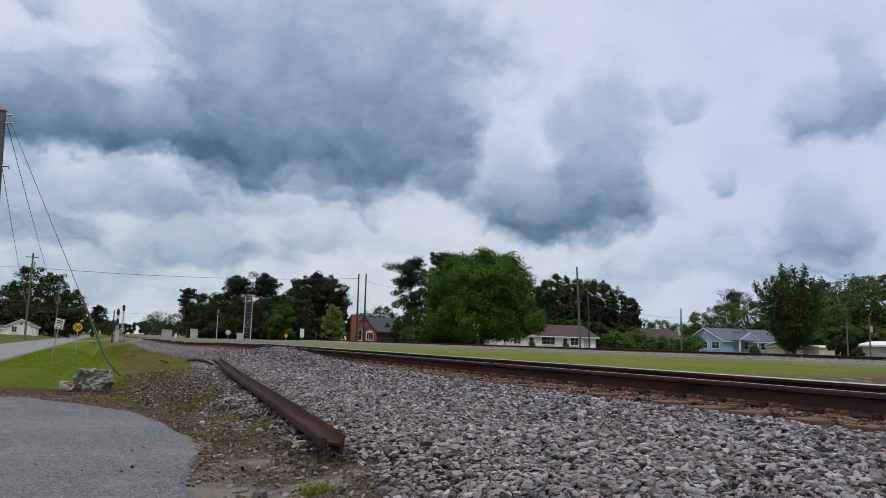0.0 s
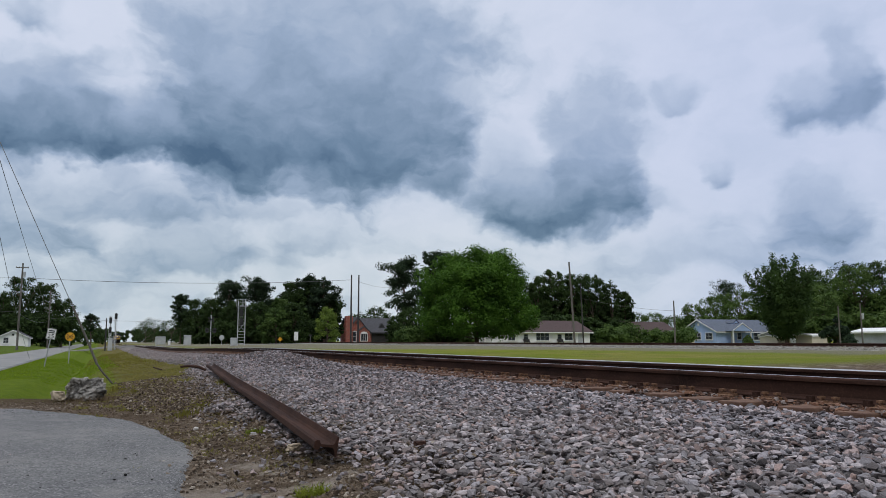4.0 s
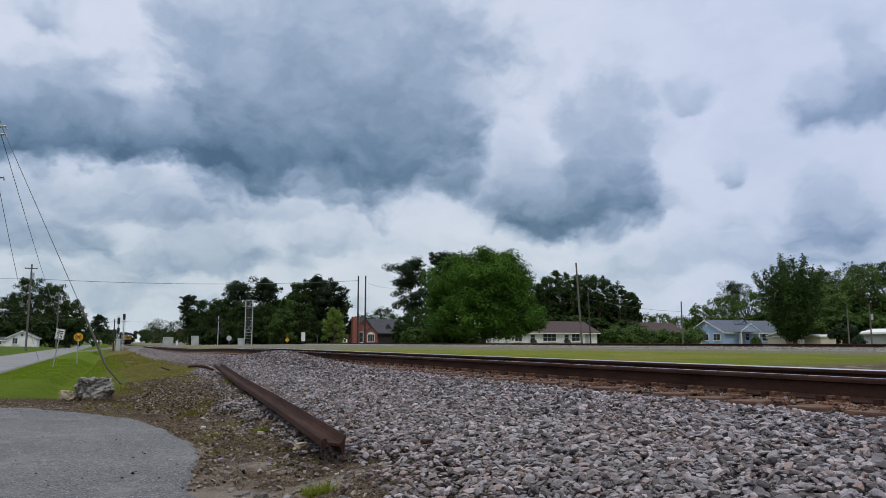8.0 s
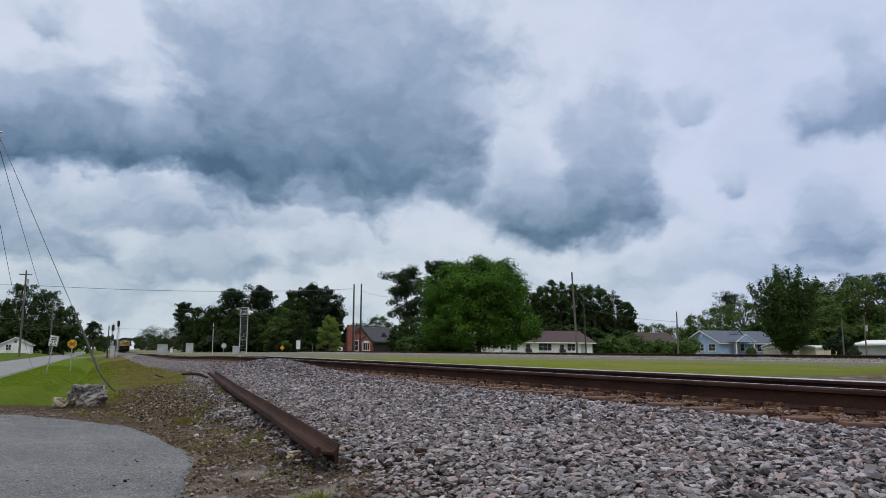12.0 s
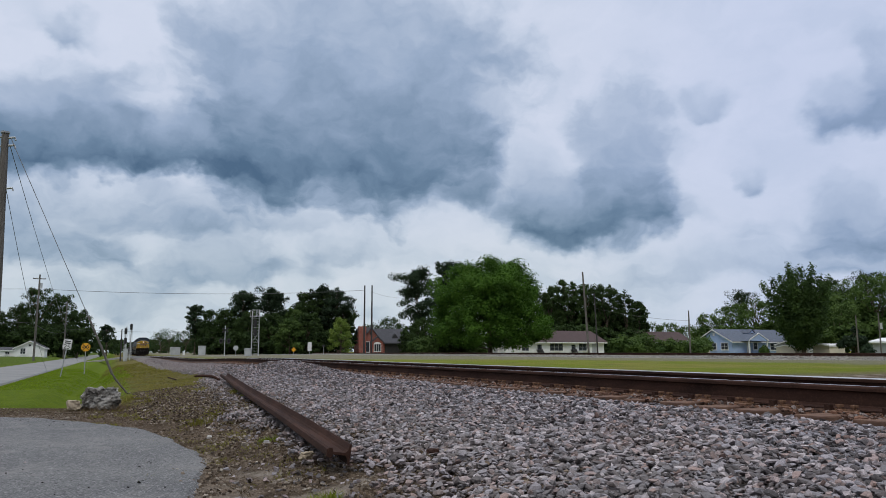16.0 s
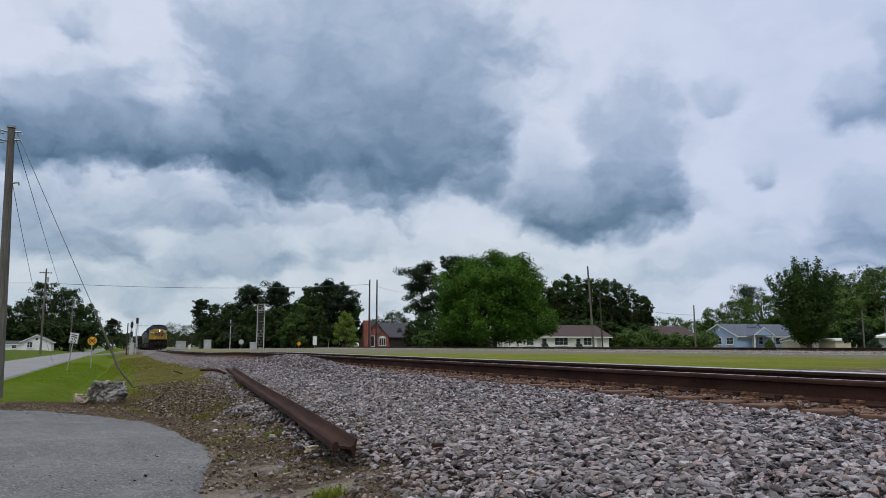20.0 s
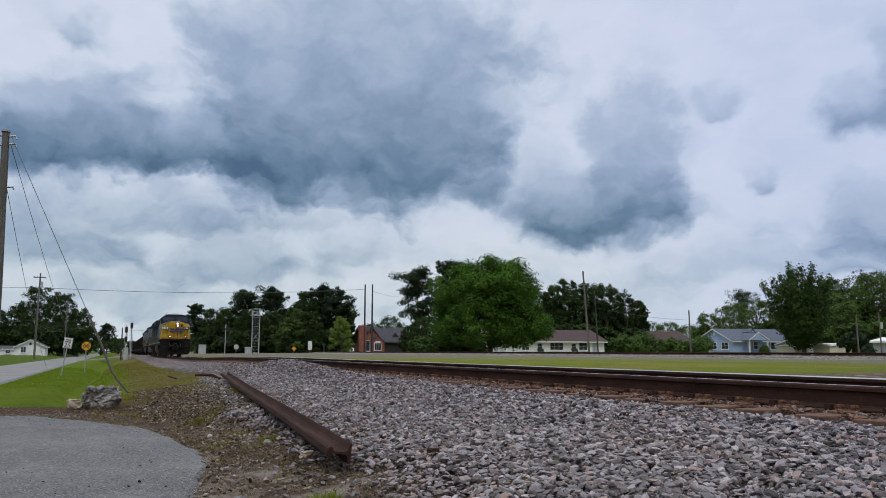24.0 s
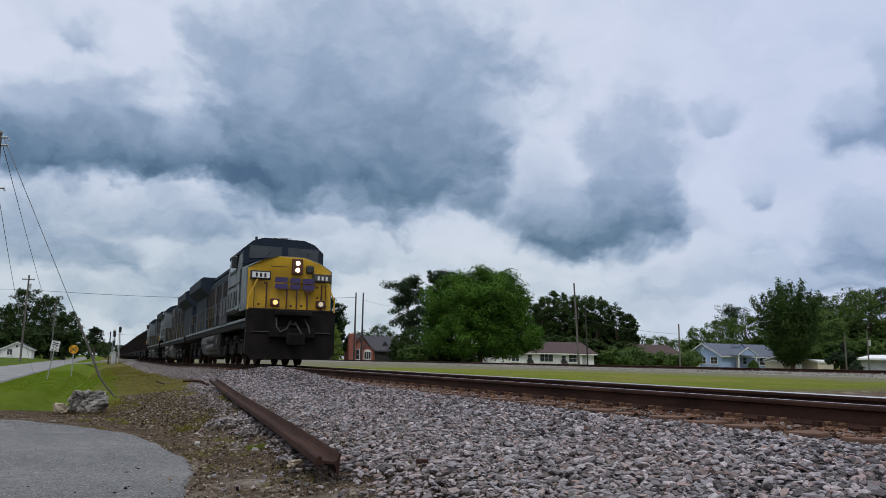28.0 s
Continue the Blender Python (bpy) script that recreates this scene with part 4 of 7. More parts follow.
# x, y, ground, height, width, kind, leaves
def trees():
    k = 0
    for x, y, h, wd, kind, n in [
            (-17.6, 206.0, 17.4, 11.5, "oak", 9000), (-12.6, 209.0, 16.4, 9.0, "oak", 8000), (-21.0, 203.0, 13.2, 10.0, "oak", 7000), (-9.0, 216.0, 13.0, 8.6, "oak", 7000),
            (-25.8, 201.0, 10.9, 8.6, "oak", 6000), (-30.5, 203.0, 11.4, 9.0, "oak", 6000), (-14.5, 203.0, 8.2, 12.0, "oak", 6000), (-3.0, 329.0, 12.9, 7.9, "oak", 3500)]:
        tree("oak_tree", x, y, 0.5, h, wd, kind, OAK, 10 + k, n)
        k += 1
    for x, y, h, wd, kind, n in [
            (-2.5, 263.3, 10.1, 4.5, "pine", 2500), (17.7, 186.7, 12.8, 4.7, "pine", 4000), (26.9, 176.1, 15.8, 9.0, "pine", 9000), (32.0, 169.5, 15.8, 9.2, "pine", 9000),
            (42.9, 164.6, 16.6, 7.8, "pine", 8000), (45.1, 158.2, 15.4, 7.3, "pine", 7000), (56.4, 139.0, 18.4, 9.5, "pine", 9000), (62.6, 138.5, 20.1, 7.1, "pine", 7000),
            (175.6, 168.6, 19.9, 10.8, "pine", 4500), (188.1, 135.8, 22.8, 9.3, "pine", 4500)]:
        tree("pine_tree", x, y, 0.6, h, wd, kind, PINE, 40 + k, n)
        k += 1
    for x, y, h, wd, kind, n in [
            (21.5, 405.6, 11.3, 14.7, "oak", 2500), (30.0, 358.2, 11.0, 13.2, "oak", 2500), (28.1, 446.4, 14.3, 19.5, "oak", 2500), (21.2, 182.9, 11.1, 9.0, "oak", 6000),
            (23.7, 175.3, 11.2, 7.9, "oak", 6000), (27.1, 168.3, 10.5, 7.7, "oak", 6000), (30.8, 161.2, 9.7, 7.4, "oak", 6000), (36.1, 165.5, 10.9, 6.4, "oak", 6000), (39.5, 166.0, 15.3, 8.4, "oak", 8000), (35.8, 160.0, 10.9, 6.0, "mid", 5000), 
            (39.5, 164.0, 13.5, 9.0, "oak", 8000), (44.1, 164.1, 14.9, 9.6, "oak", 8000), (46.9, 158.5, 11.4, 5.1, "oak", 5000), (32.6, 149.5, 8.0, 7.0, "mid", 5000),
            (36.3, 150.1, 9.5, 6.6, "oak", 5000), (63.1, 174.4, 9.6, 10.0, "oak", 4000), (68.0, 205.0, 9.3, 10.0, "oak", 3000), (54.2, 129.1, 7.7, 7.6, "oak", 5000),
            (60.4, 153.7, 7.0, 5.1, "oak", 4000), (91.7, 150.8, 16.4, 8.9, "oak", 7000), (96.3, 148.8, 17.2, 9.5, "oak", 8000), (97.2, 145.2, 18.8, 8.3, "oak", 9000),
            (100.8, 143.6, 17.9, 8.8, "oak", 8000), (103.9, 140.0, 17.3, 9.2, "oak", 9000), (106.8, 136.6, 15.7, 7.8, "oak", 7000), (109.5, 135.4, 13.1, 5.2, "oak", 5000),
            (133.2, 159.9, 8.6, 9.3, "mid", 3000), (137.5, 158.0, 8.9, 9.3, "mid", 3000), (149.5, 163.7, 8.6, 9.8, "mid", 3000), (140.8, 145.7, 11.1, 8.8, "mid", 4000),
            (145.7, 143.5, 13.6, 10.3, "mid", 5000), (139.8, 129.7, 13.9, 10.8, "mid", 6000), (146.9, 115.7, 17.7, 10.2, "oak", 7000), (147.0, 110.2, 17.5, 11.1, "mid", 8000),
            (142.7, 101.1, 17.6, 10.4, "mid", 8000), (126.3, 97.4, 10.2, 9.8, "mid", 6000), (147.7, 98.9, 18.5, 10.4, "oak", 6000)]:
        tree("oak_tree", x, y, 0.6, h, wd, kind, OAK if kind == "oak" else "fresh green broad-leaved tree behind the houses", 80 + k, n)
        k += 1
    tree("oak_tree", 93.1, 147.0, 0.6, 15.6, 8.5, "oak", OAK, 77, 6000)
    tree("maple_tree", 41.2, 142.5, 0.9, 8.0, 6.2, "light", "small yellow-green tree beside the brick house", 7, 6000)
    tree("pecan_tree", 50.3, 95.8, 0.9, 14.4, 18.6, "big", "huge bright green spreading tree beside the siding", 13, 72000)
    tree("water_oak", 107.0, 89.4, 0.9, 16.4, 12.8, "poplar", "tall dark green tree with upright branches by the blue house", 5, 34000)
    tree("cedar_shrub", 99.5, 74.2, 0.9, 4.4, 5.8, "cedar", "low dark cedar by the fence", 6, 3500)
    for i, (x, y, h, wd) in enumerate([(73.0, 93.5, 3.6, 5.0), (78.0, 96.0, 4.2, 6.0), (81.5, 93.0, 3.4, 6.0), (85.5, 92.0, 2.8, 5.0), (88.0, 94.0, 4.0, 4.5), (44.5, 104.0, 3.8, 6.5), (49.5, 106.0, 3.6, 6.0), (53.0, 108.0, 3.2, 5.0), (57.0, 112.0, 1.6, 2.4), (112.3, 102.6, 1.9, 1.8), (121.5, 104.6, 1.7, 2.2)]):
        tree("bush", x, y, 0.95, h, wd, "bush", "leafy green bush in a front garden", 200 + i, 2200 if wd > 2 else 500)


def woods(points, high, depth, count, seed, mat, leaf=0.5):
    """A far belt of undergrowth and young trees with an uneven top."""
    rng = np.random.default_rng(seed)
    centres, sizes = [], []
    for i in range(count):
        t = rng.random() * (len(points) - 1)
        k = min(int(t), len(points) - 2)
        (x0, y0), (x1, y1) = points[k], points[k + 1]
        x, y = x0 + (x1 - x0) * (t - k) + depth * rng.normal() * 0.4, y0 + (y1 - y0) * (t - k) + depth * rng.normal() * 0.4
        top = high * (0.72 + 0.45 * noise.noise((x * 0.11, y * 0.11, seed)) + 0.18 * noise.noise((x * 0.5, y * 0.5, seed)))
        f = rng.random() ** 0.6
        centres.append((x, y, 0.9 + top * f))
        sizes.append(high * (0.10 + 0.07 * rng.random()))
    ob = new("far_woods", leaf_mesh("far_woods", centres, sizes, count * 38, leaf * 1.15, rng, mat, 0.8))
    return tagged(ob, "dense dark green woods in the distance", "woods", kind="stuff")


trees()
woods([(-32.2, 205.3), (-17.3, 195.5), (-6.9, 205.1)], 8.5, 3.0, 300, 5, M["leaf_oak"], 0.32)
woods([(-32.4, 221.8), (-14.5, 224.8), (-7.0, 287.1), (3.1, 413.8)], 8.0, 5.0, 260, 7, M["leaf_oak"], 0.40)
woods([(-17.6, 521.1), (19.0, 516.0), (43.1, 439.8), (45.4, 340.5)], 10.0, 8.0, 300, 6, M["leaf_oak"], 0.7)
woods([(19.0, 193.7), (26.7, 180.5), (35.3, 170.2), (49.1, 161.9)], 10.0, 3.0, 520, 21, M["leaf_oak"], 0.32)
woods([(18.9, 179.6), (26.5, 163.1), (36.8, 154.2), (46.2, 154.5)], 5.5, 2.5, 330, 11, M["leaf_oak"], 0.28)
woods([(64.3, 201.1), (72.5, 186.6), (75.3, 163.5)], 6.5, 4.0, 220, 8, M["leaf_oak"], 0.34)
woods([(54.6, 139.9), (54.6, 123.5), (59.0, 116.1)], 4.5, 2.5, 160, 12, M["leaf_oak"], 0.28)
woods([(92.4, 156.0), (99.6, 150.7), (106.5, 144.3), (111.4, 138.9)], 13.0, 3.5, 620, 22, M["leaf_oak"], 0.34)
woods([(82.7, 138.4), (92.8, 131.8), (104.2, 129.0)], 7.0, 3.0, 300, 13, M["leaf_oak"], 0.30)
woods([(140.0, 173.3), (147.1, 164.7), (148.6, 153.2)], 5.0, 4.0, 220, 15, M["leaf_mid"], 0.36)
woods([(138.4, 146.7), (142.6, 139.4), (143.1, 122.8)], 9.0, 4.0, 300, 3, M["leaf_mid"], 0.36)
woods([(141.2, 118.2), (141.4, 107.1), (145.4, 100.0), (145.6, 88.9)], 13.0, 4.0, 480, 14, M["leaf_mid"], 0.36)
woods([(117.8, 101.1), (123.2, 93.3), (126.4, 81.0)], 6.0, 3.0, 260, 4, M["leaf_mid"], 0.30)


# ---- poles, wires, signs and crossing gear ----
def wire(name, a, b, sag, r, label, cat="cable", n=24):
    bm = bmn()
    a, b = Vector(a), Vector(b)
    tube(bm, [a.lerp(b, i / n) - Vector((0, 0, sag * 4 * (i / n) * (1 - i / n))) for i in range(n + 1)], r, 5)
    bmesh.ops.recalc_face_normals(bm, faces=bm.faces[:])
    me = bpy.data.meshes.new(name)
    bm.to_mesh(me)
    bm.free()
    me.materials.append(M["wire"])
    return tagged(new(name, me), label, cat)


def utility_pole(x, y, z, top, r, label, arm=0.0, lean=(0.0, 0.0), gear=False):
    ob = thing("utility_pole", pose(x, y, z), label, "utility pole")
    h = top - z
    part("post", tube(bmn(), [(0, 0, -0.5), (lean[0] * 0.5, lean[1] * 0.5, h * 0.5), (lean[0], lean[1], h)], [r * 1.25, r * 1.1, r * 0.85], 12), M["dark_pole" if "dark" in label else "pole"], ob)
    if arm:
        part("cross_arm", box(bmn(), -arm, arm, -0.06, 0.06, h - 0.75, h - 0.62, 0.01), M["pole"], ob)
        for s in (-0.9, -0.4, 0.4, 0.9):
            part("insulator", tube(bmn(), [(s * arm, 0, h - 0.62), (s * arm, 0, h - 0.54), (s * arm, 0, h - 0.48)], [0.05, 0.07, 0.03], 8), M["silver"], ob)
    if gear:
        part("transformer", tube(bmn(), [(0.32, 0, h - 2.2), (0.32, 0, h - 1.35)], 0.20, 14), M["silver"], ob)
    return ob


near_pole = utility_pole(-2.86, 22.45, 0.05, 7.56, 0.105, "leaning weathered wooden utility pole by the ditch", 0, (-0.18, 0.07))
for z, s in ((7.36, 1), (7.14, 1), (7.36, -1), (7.1, -1), (5.95, 1)):
    part("bracket", tube(bmn(), [(-0.18 * z / 7.5 + s * 0.08, 0.05, z), (-0.18 * z / 7.5 + s * 0.24, 0.02, z + 0.02), (-0.18 * z / 7.5 + s * 0.26, 0.02, z - 0.06)], 0.028, 6), M["steel"], near_pole)
part("pole_cap", tube(bmn(), [(-0.18, 0.07, 7.48), (-0.18, 0.07, 7.53)], 0.115, 12), M["steel"], near_pole)
wire("guy_wire", (-2.89, 22.46, 7.40), (-0.65, 21.0, 2.50), 0.0, 0.009, "taut steel guy wire from the leaning pole")
wire("guy_wire", (-2.90, 22.47, 7.19), (-3.62, 96.83, 0.1), 0.5, 0.009, "thin steel guy wire running to the verge")
wire("slack_cable", (-2.91, 22.47, 5.98), (-4.2, 59.4, 0.1), 0.5, 0.008, "slack cable hanging off the leaning pole")
for z in (7.3, 7.05):
    wire("service_wire", (-3.2, 22.5, z + 0.05), (-24.0, 36.0, z + 0.8), 0.5, 0.011, "wire leaving the leaning pole")
guard = thing("guy_guard", Matrix(), "weathered grey guy-wire guard leaning out of the ditch", "guy guard")
part("sleeve", tube(bmn(), [(-0.66, 21.0, 2.53), (-0.31, 21.0, 1.74), (-0.01, 21.0, 1.03)], [0.026, 0.030, 0.033], 9), M["pole"], guard)
part("anchor_rod", tube(bmn(), [(-0.03, 21.0, 1.08), (0.09, 21.0, 0.88), (0.30, 21.0, 0.63), (0.62, 21.0, 0.2)], 0.025, 7), M["pole"], guard)

utility_pole(-11.5, 131.8, 0.3, 13.9, 0.135, "grey utility pole with a cross-arm and transformer across the road", 0.9, (0.05, 0), True)
utility_pole(-10.75, 193.0, 0.4, 13.6, 0.14, "grey utility pole across the road", 0.6)
utility_pole(43.3, 133.9, 0.9, 14.2, 0.15, "dark bare utility pole beside the brick house")
utility_pole(45.2, 135.2, 0.9, 14.4, 0.15, "dark bare utility pole beside the brick house")
utility_pole(55.96, 79.2, 0.95, 11.9, 0.12, "grey utility pole before the white building", 0, (-0.45, 0.3))
utility_pole(58.2, 80.4, 0.95, 9.3, 0.085, "thin dark utility pole before the white building", 0, (-0.2, 0.15))
utility_pole(75.1, 81.7, 0.95, 7.35, 0.10, "short grey utility pole by the blue house")
utility_pole(92.5, 68.6, 0.95, 6.4, 0.085, "thin grey pole by the fence")
utility_pole(95.3, 67.3, 0.95, 6.7, 0.085, "thin grey pole with a meter box", 0, (0, 0), True)
wire("overhead_wire", (-11.5, 131.8, 11.6), (43.3, 133.9, 13.3), 0.75, 0.034, "overhead wire across the railway")
wire("overhead_wire", (-11.5, 131.8, 11.6), (-60.0, 128.0, 11.9), 0.6, 0.022, "overhead wire across the road")
wire("overhead_wire", (45.2, 135.2, 13.1), (61.3, 158.7, 14.0), 0.4, 0.022, "overhead wire to the pine trees")
wire("overhead_wire", (-10.75, 193.0, 7.0), (40.0, 200.0, 6.8), 0.4, 0.02, "low overhead wire across the railway")
wire("overhead_wire", (58.2, 80.4, 7.2), (75.1, 81.7, 5.9), 0.3, 0.018, "overhead wire between garden poles")
wire("overhead_wire", (-11.5, 131.8, 6.4), (-50.0, 132.0, 6.6), 0.8, 0.02, "drooping wire across the road")
wire("overhead_wire", (-11.5, 131.8, 6.0), (-10.75, 193.0, 6.4), 0.8, 0.02, "drooping wire along the road")


def speed_sign(x, y, z, top):
    ob = thing("speed_limit_sign", pose(x, y, z, 0, 8, -8), "white speed limit sign on a leaning steel post", "road sign")
    h = top - z
    part("post", box(bmn(), -0.03, 0.03, 0.0, 0.04, -0.4, h - 0.02), M["steel"], ob)
    panel = part("panel", box(bmn(), -0.255, 0.255, -0.012, 0.0, h - 0.64, h, 0.006), M["white_sign"], ob)
    for i in range(2):
        part("lettering_bar", box(bmn(), -0.17, 0.17, -0.018, -0.011, h - 0.165 - i * 0.115, h - 0.10 - i * 0.115), M["black_ink"], panel)
    cu = bpy.data.curves.new("numerals", "FONT")
    cu.body, cu.size, cu.align_x, cu.extrude = "25", 0.385, "CENTER", 0.004
    cu.materials.append(M["black_ink"])
    num = new("numerals", cu)
    num.parent = panel
    num.matrix_basis = pose(0, -0.018, h - 0.585, 90, 0, 0)
    for a, b in ((-0.238, -0.225), (0.225, 0.238)):
        part("border", box(bmn(), a, b, -0.017, -0.011, h - 0.62, h - 0.02), M["black_ink"], panel)
    for a, b in ((h - 0.62, h - 0.607), (h - 0.033, h - 0.02)):
        part("border", box(bmn(), -0.225, 0.225, -0.017, -0.011, a, b), M["black_ink"], panel)
    return ob


speed_sign(-2.97, 51.4, 0.0, 2.44)


def crossing_sign(x, y, z, mid):
    ob = thing("crossing_warning_sign", pose(x, y, z, 0, 0, -6), "round yellow railway crossing sign on a post", "road sign")
    h = mid - z
    part("post", box(bmn(), -0.035, 0.035, 0.0, 0.05, -0.4, h), M["steel"], ob)
    bm = bmn()
    made = bmesh.ops.create_cone(bm, cap_ends=True, segments=40, radius1=0.32, radius2=0.32, depth=0.014)["verts"]
    bmesh.ops.transform(bm, matrix=pose(0, -0.01, h, 90, 0, 0), verts=made)
    disc = part("disc", bm, M["yellow_sign"], ob)
    for s in (45, -45):
        bm = box(bmn(), -0.28, 0.28, -0.004, 0.004, -0.03, 0.03)
        bmesh.ops.transform(bm, matrix=pose(0, -0.022, h, 0, s, 0), verts=bm.verts[:])
        part("cross_bar", bm, M["black_ink"], disc)
    for s in (-1, 1):
        part("letter_bar", box(bmn(), s * 0.19 - 0.04, s * 0.19 + 0.04, -0.024, -0.016, h - 0.055, h + 0.055), M["black_ink"], disc)
    return ob


crossing_sign(-1.98, 62.0, 0.05, 1.99)


def flasher(x, y, z, high, arms, label):
    """A crossing signal: mast, crossbuck, twin lamps on their backings, base cabinet."""
    ob = thing("crossing_signal", pose(x, y, z), label, "crossing signal")
    part("mast", tube(bmn(), [(0, 0, -0.2), (0, 0, high)], 0.075, 10), M["silver"], ob)
    part("finial", tube(bmn(), [(0, 0, high), (0, 0, high + 0.12), (0, 0, high + 0.2)], [0.09, 0.12, 0.02], 10), M["silver"], ob)
    for s in (35, -35):
        bm = box(bmn(), -0.60, 0.60, -0.02, 0.02, -0.11, 0.11)
        bmesh.ops.transform(bm, matrix=pose(0, -0.12, high - 0.55, 0, s, 0), verts=bm.verts[:])
        part("crossbuck", bm, M["dark"], ob)
    for zz in arms:
        part("lamp_arm", tube(bmn(), [(-0.75, -0.1, zz), (0.75, -0.1, zz)], 0.04, 7), M["dark"], ob)
        for s in (-1, 1):
            bm = bmn()
            made = bmesh.ops.create_cone(bm, cap_ends=True, segments=20, radius1=0.29, radius2=0.29, depth=0.05)["verts"]
            bmesh.ops.transform(bm, matrix=pose(s * 0.62, -0.12, zz, 90, 0, 0), verts=made)
            part("lamp_backing", bm, M["dark"], ob)
    return ob


flasher(16.9, 128.0, 0.9, 4.9, (2.4, 2.7), "grey crossing signal mast with dark lamps")


def light_mast(x, y, z, high, heads, label):
    """A railway colour-light signal mast: post, ladder, dark signal heads."""
    ob = thing("signal_mast", pose(x, y, z), label, "railway signal")
    part("mast", tube(bmn(), [(0, 0, -0.2), (0, 0, high)], 0.08, 10), M["silver"], ob)
    for zz in heads:
        bm = prism(bmn(), [(0.20 * math.cos(a * math.pi / 8), zz + (0.30 if math.sin(a * math.pi / 8) >= 0 else -0.30) + 0.20 * math.sin(a * math.pi / 8)) for a in range(16)], -0.22, -0.14)
        head = part("signal_head", bm, M["dark"], ob)
        for k in (-0.28, 0.0, 0.28):
            part("hood", tube(bmn(), [(0, -0.20, zz + k), (0, -0.46, zz + k)], 0.08, 10), M["dark"], head)
    for s in (-0.2, 0.2):
        part("ladder_rail", tube(bmn(), [(s, 0.35, 0), (s, 0.18, high)], 0.022, 5), M["silver"], ob)
    for i in range(int(high / 0.4)):
        part("rung", tube(bmn(), [(-0.2, 0.35 - 0.17 * i * 0.4 / high, i * 0.4 + 0.2), (0.2, 0.35 - 0.17 * i * 0.4 / high, i * 0.4 + 0.2)], 0.014, 4), M["silver"], ob)
    return ob


utility_pole(0.95, 128.0, 0.3, 5.3, 0.095, "dark wooden post at the level crossing")
light_mast(1.52, 126.0, 0.3, 5.3, (4.6, 3.1), "signal mast with dark heads beside the level crossing")
light_mast(2.35, 130.0, 0.3, 5.9, (5.4,), "slim signal mast beside the level crossing")


def cabinet(name, x, y, z, wx, wy, h, label, yaw=0.0):
    ob = thing(name, pose(x, y, z, 0, 0, yaw), label, "equipment cabinet")
    part("shell", box(bmn(), -wx / 2, wx / 2, -wy / 2, wy / 2, -0.2, h, 0.03), M["silver"], ob)
    part("roof", prism(bmn(), [(-wx / 2 - 0.1, h), (wx / 2 + 0.1, h), (wx / 2 - 0.1, h + 0.18), (-wx / 2 + 0.1, h + 0.18)], -wy / 2 - 0.08, wy / 2 + 0.08), M["silver"], ob)
    part("door", box(bmn(), -wx * 0.3, wx * 0.3, -wy / 2 - 0.03, -wy / 2 + 0.01, 0.1, h - 0.12, 0.02), M["silver"], ob)
    return ob


cabinet("signal_cabinet", 1.62, 125.2, 0.25, 0.62, 0.6, 1.75, "grey signal cabinet at the foot of the masts")
cabinet("signal_bungalow", 12.93, 182.2, 0.5, 2.1, 2.0, 2.1, "pale steel signal bungalow beyond the crossing")
cabinet("signal_bungalow", 16.23, 156.7, 0.6, 1.3, 1.6, 2.1, "pale narrow steel signal bungalow")
cabinet("signal_cabinet", 18.6, 114.9, 0.9, 0.9, 0.6, 1.1, "small grey cabinet at the signal mast's foot")


def lattice_signal(x, y, z, high, gap):
    """A railway signal on two posts tied by rungs, with a platform and dark heads between them."""
    ob = thing("signal_gantry", pose(x, y, z), "tall grey lattice railway signal with dark heads", "railway signal")
    for k in (0, 1):
        part("post", tube(bmn(), [(gap * k, 0, -0.2), (gap * k, 0, high * (0.96 + 0.04 * k))], 0.075, 8), M["silver"], ob)
    for i in range(int(high / 0.45)):
        part("rung", tube(bmn(), [(0, 0.02, 0.4 + i * 0.45), (gap, 0.02, 0.4 + i * 0.45)], 0.020 if i % 4 else 0.04, 5), M["silver"], ob)
    for z0, z1 in ((2.2, 3.6), (3.6, 2.2), (5.6, 6.8)):
        part("brace", tube(bmn(), [(0, 0.0, z0), (gap, 0.0, z1)], 0.025, 5), M["silver"], ob)
    deck = part("platform", box(bmn(), -0.35, gap + 0.35, -0.5, 0.25, high - 1.15, high - 1.07, 0.01), M["steel"], ob)
    for s in (-0.35, gap / 2, gap + 0.35):
        part("guard_post", tube(bmn(), [(s, -0.48, high - 1.1), (s, -0.48, high - 0.15)], 0.02, 5), M["silver"], deck)
    part("guard_rail", tube(bmn(), [(-0.35, -0.48, high - 0.15), (gap + 0.35, -0.48, high - 0.15)], 0.02, 5), M["silver"], deck)
    for zz in (high - 2.1, high - 3.5):
        bm = prism(bmn(), [(gap * 0.42 + 0.26 * math.cos(a * math.pi / 8), zz + (0.36 if math.sin(a * math.pi / 8) >= 0 else -0.36) + 0.24 * math.sin(a * math.pi / 8)) for a in range(16)], -0.24, -0.14)
        head = part("signal_head", bm, M["dark"], ob)
        for k in (-0.32, 0.0, 0.32):
            part("hood", tube(bmn(), [(gap * 0.42, -0.22, zz + k), (gap * 0.42, -0.50, zz + k)], 0.09, 10), M["dark"], head)
    return ob


lattice_signal(19.14, 115.0, 0.9, 7.2, 1.07)


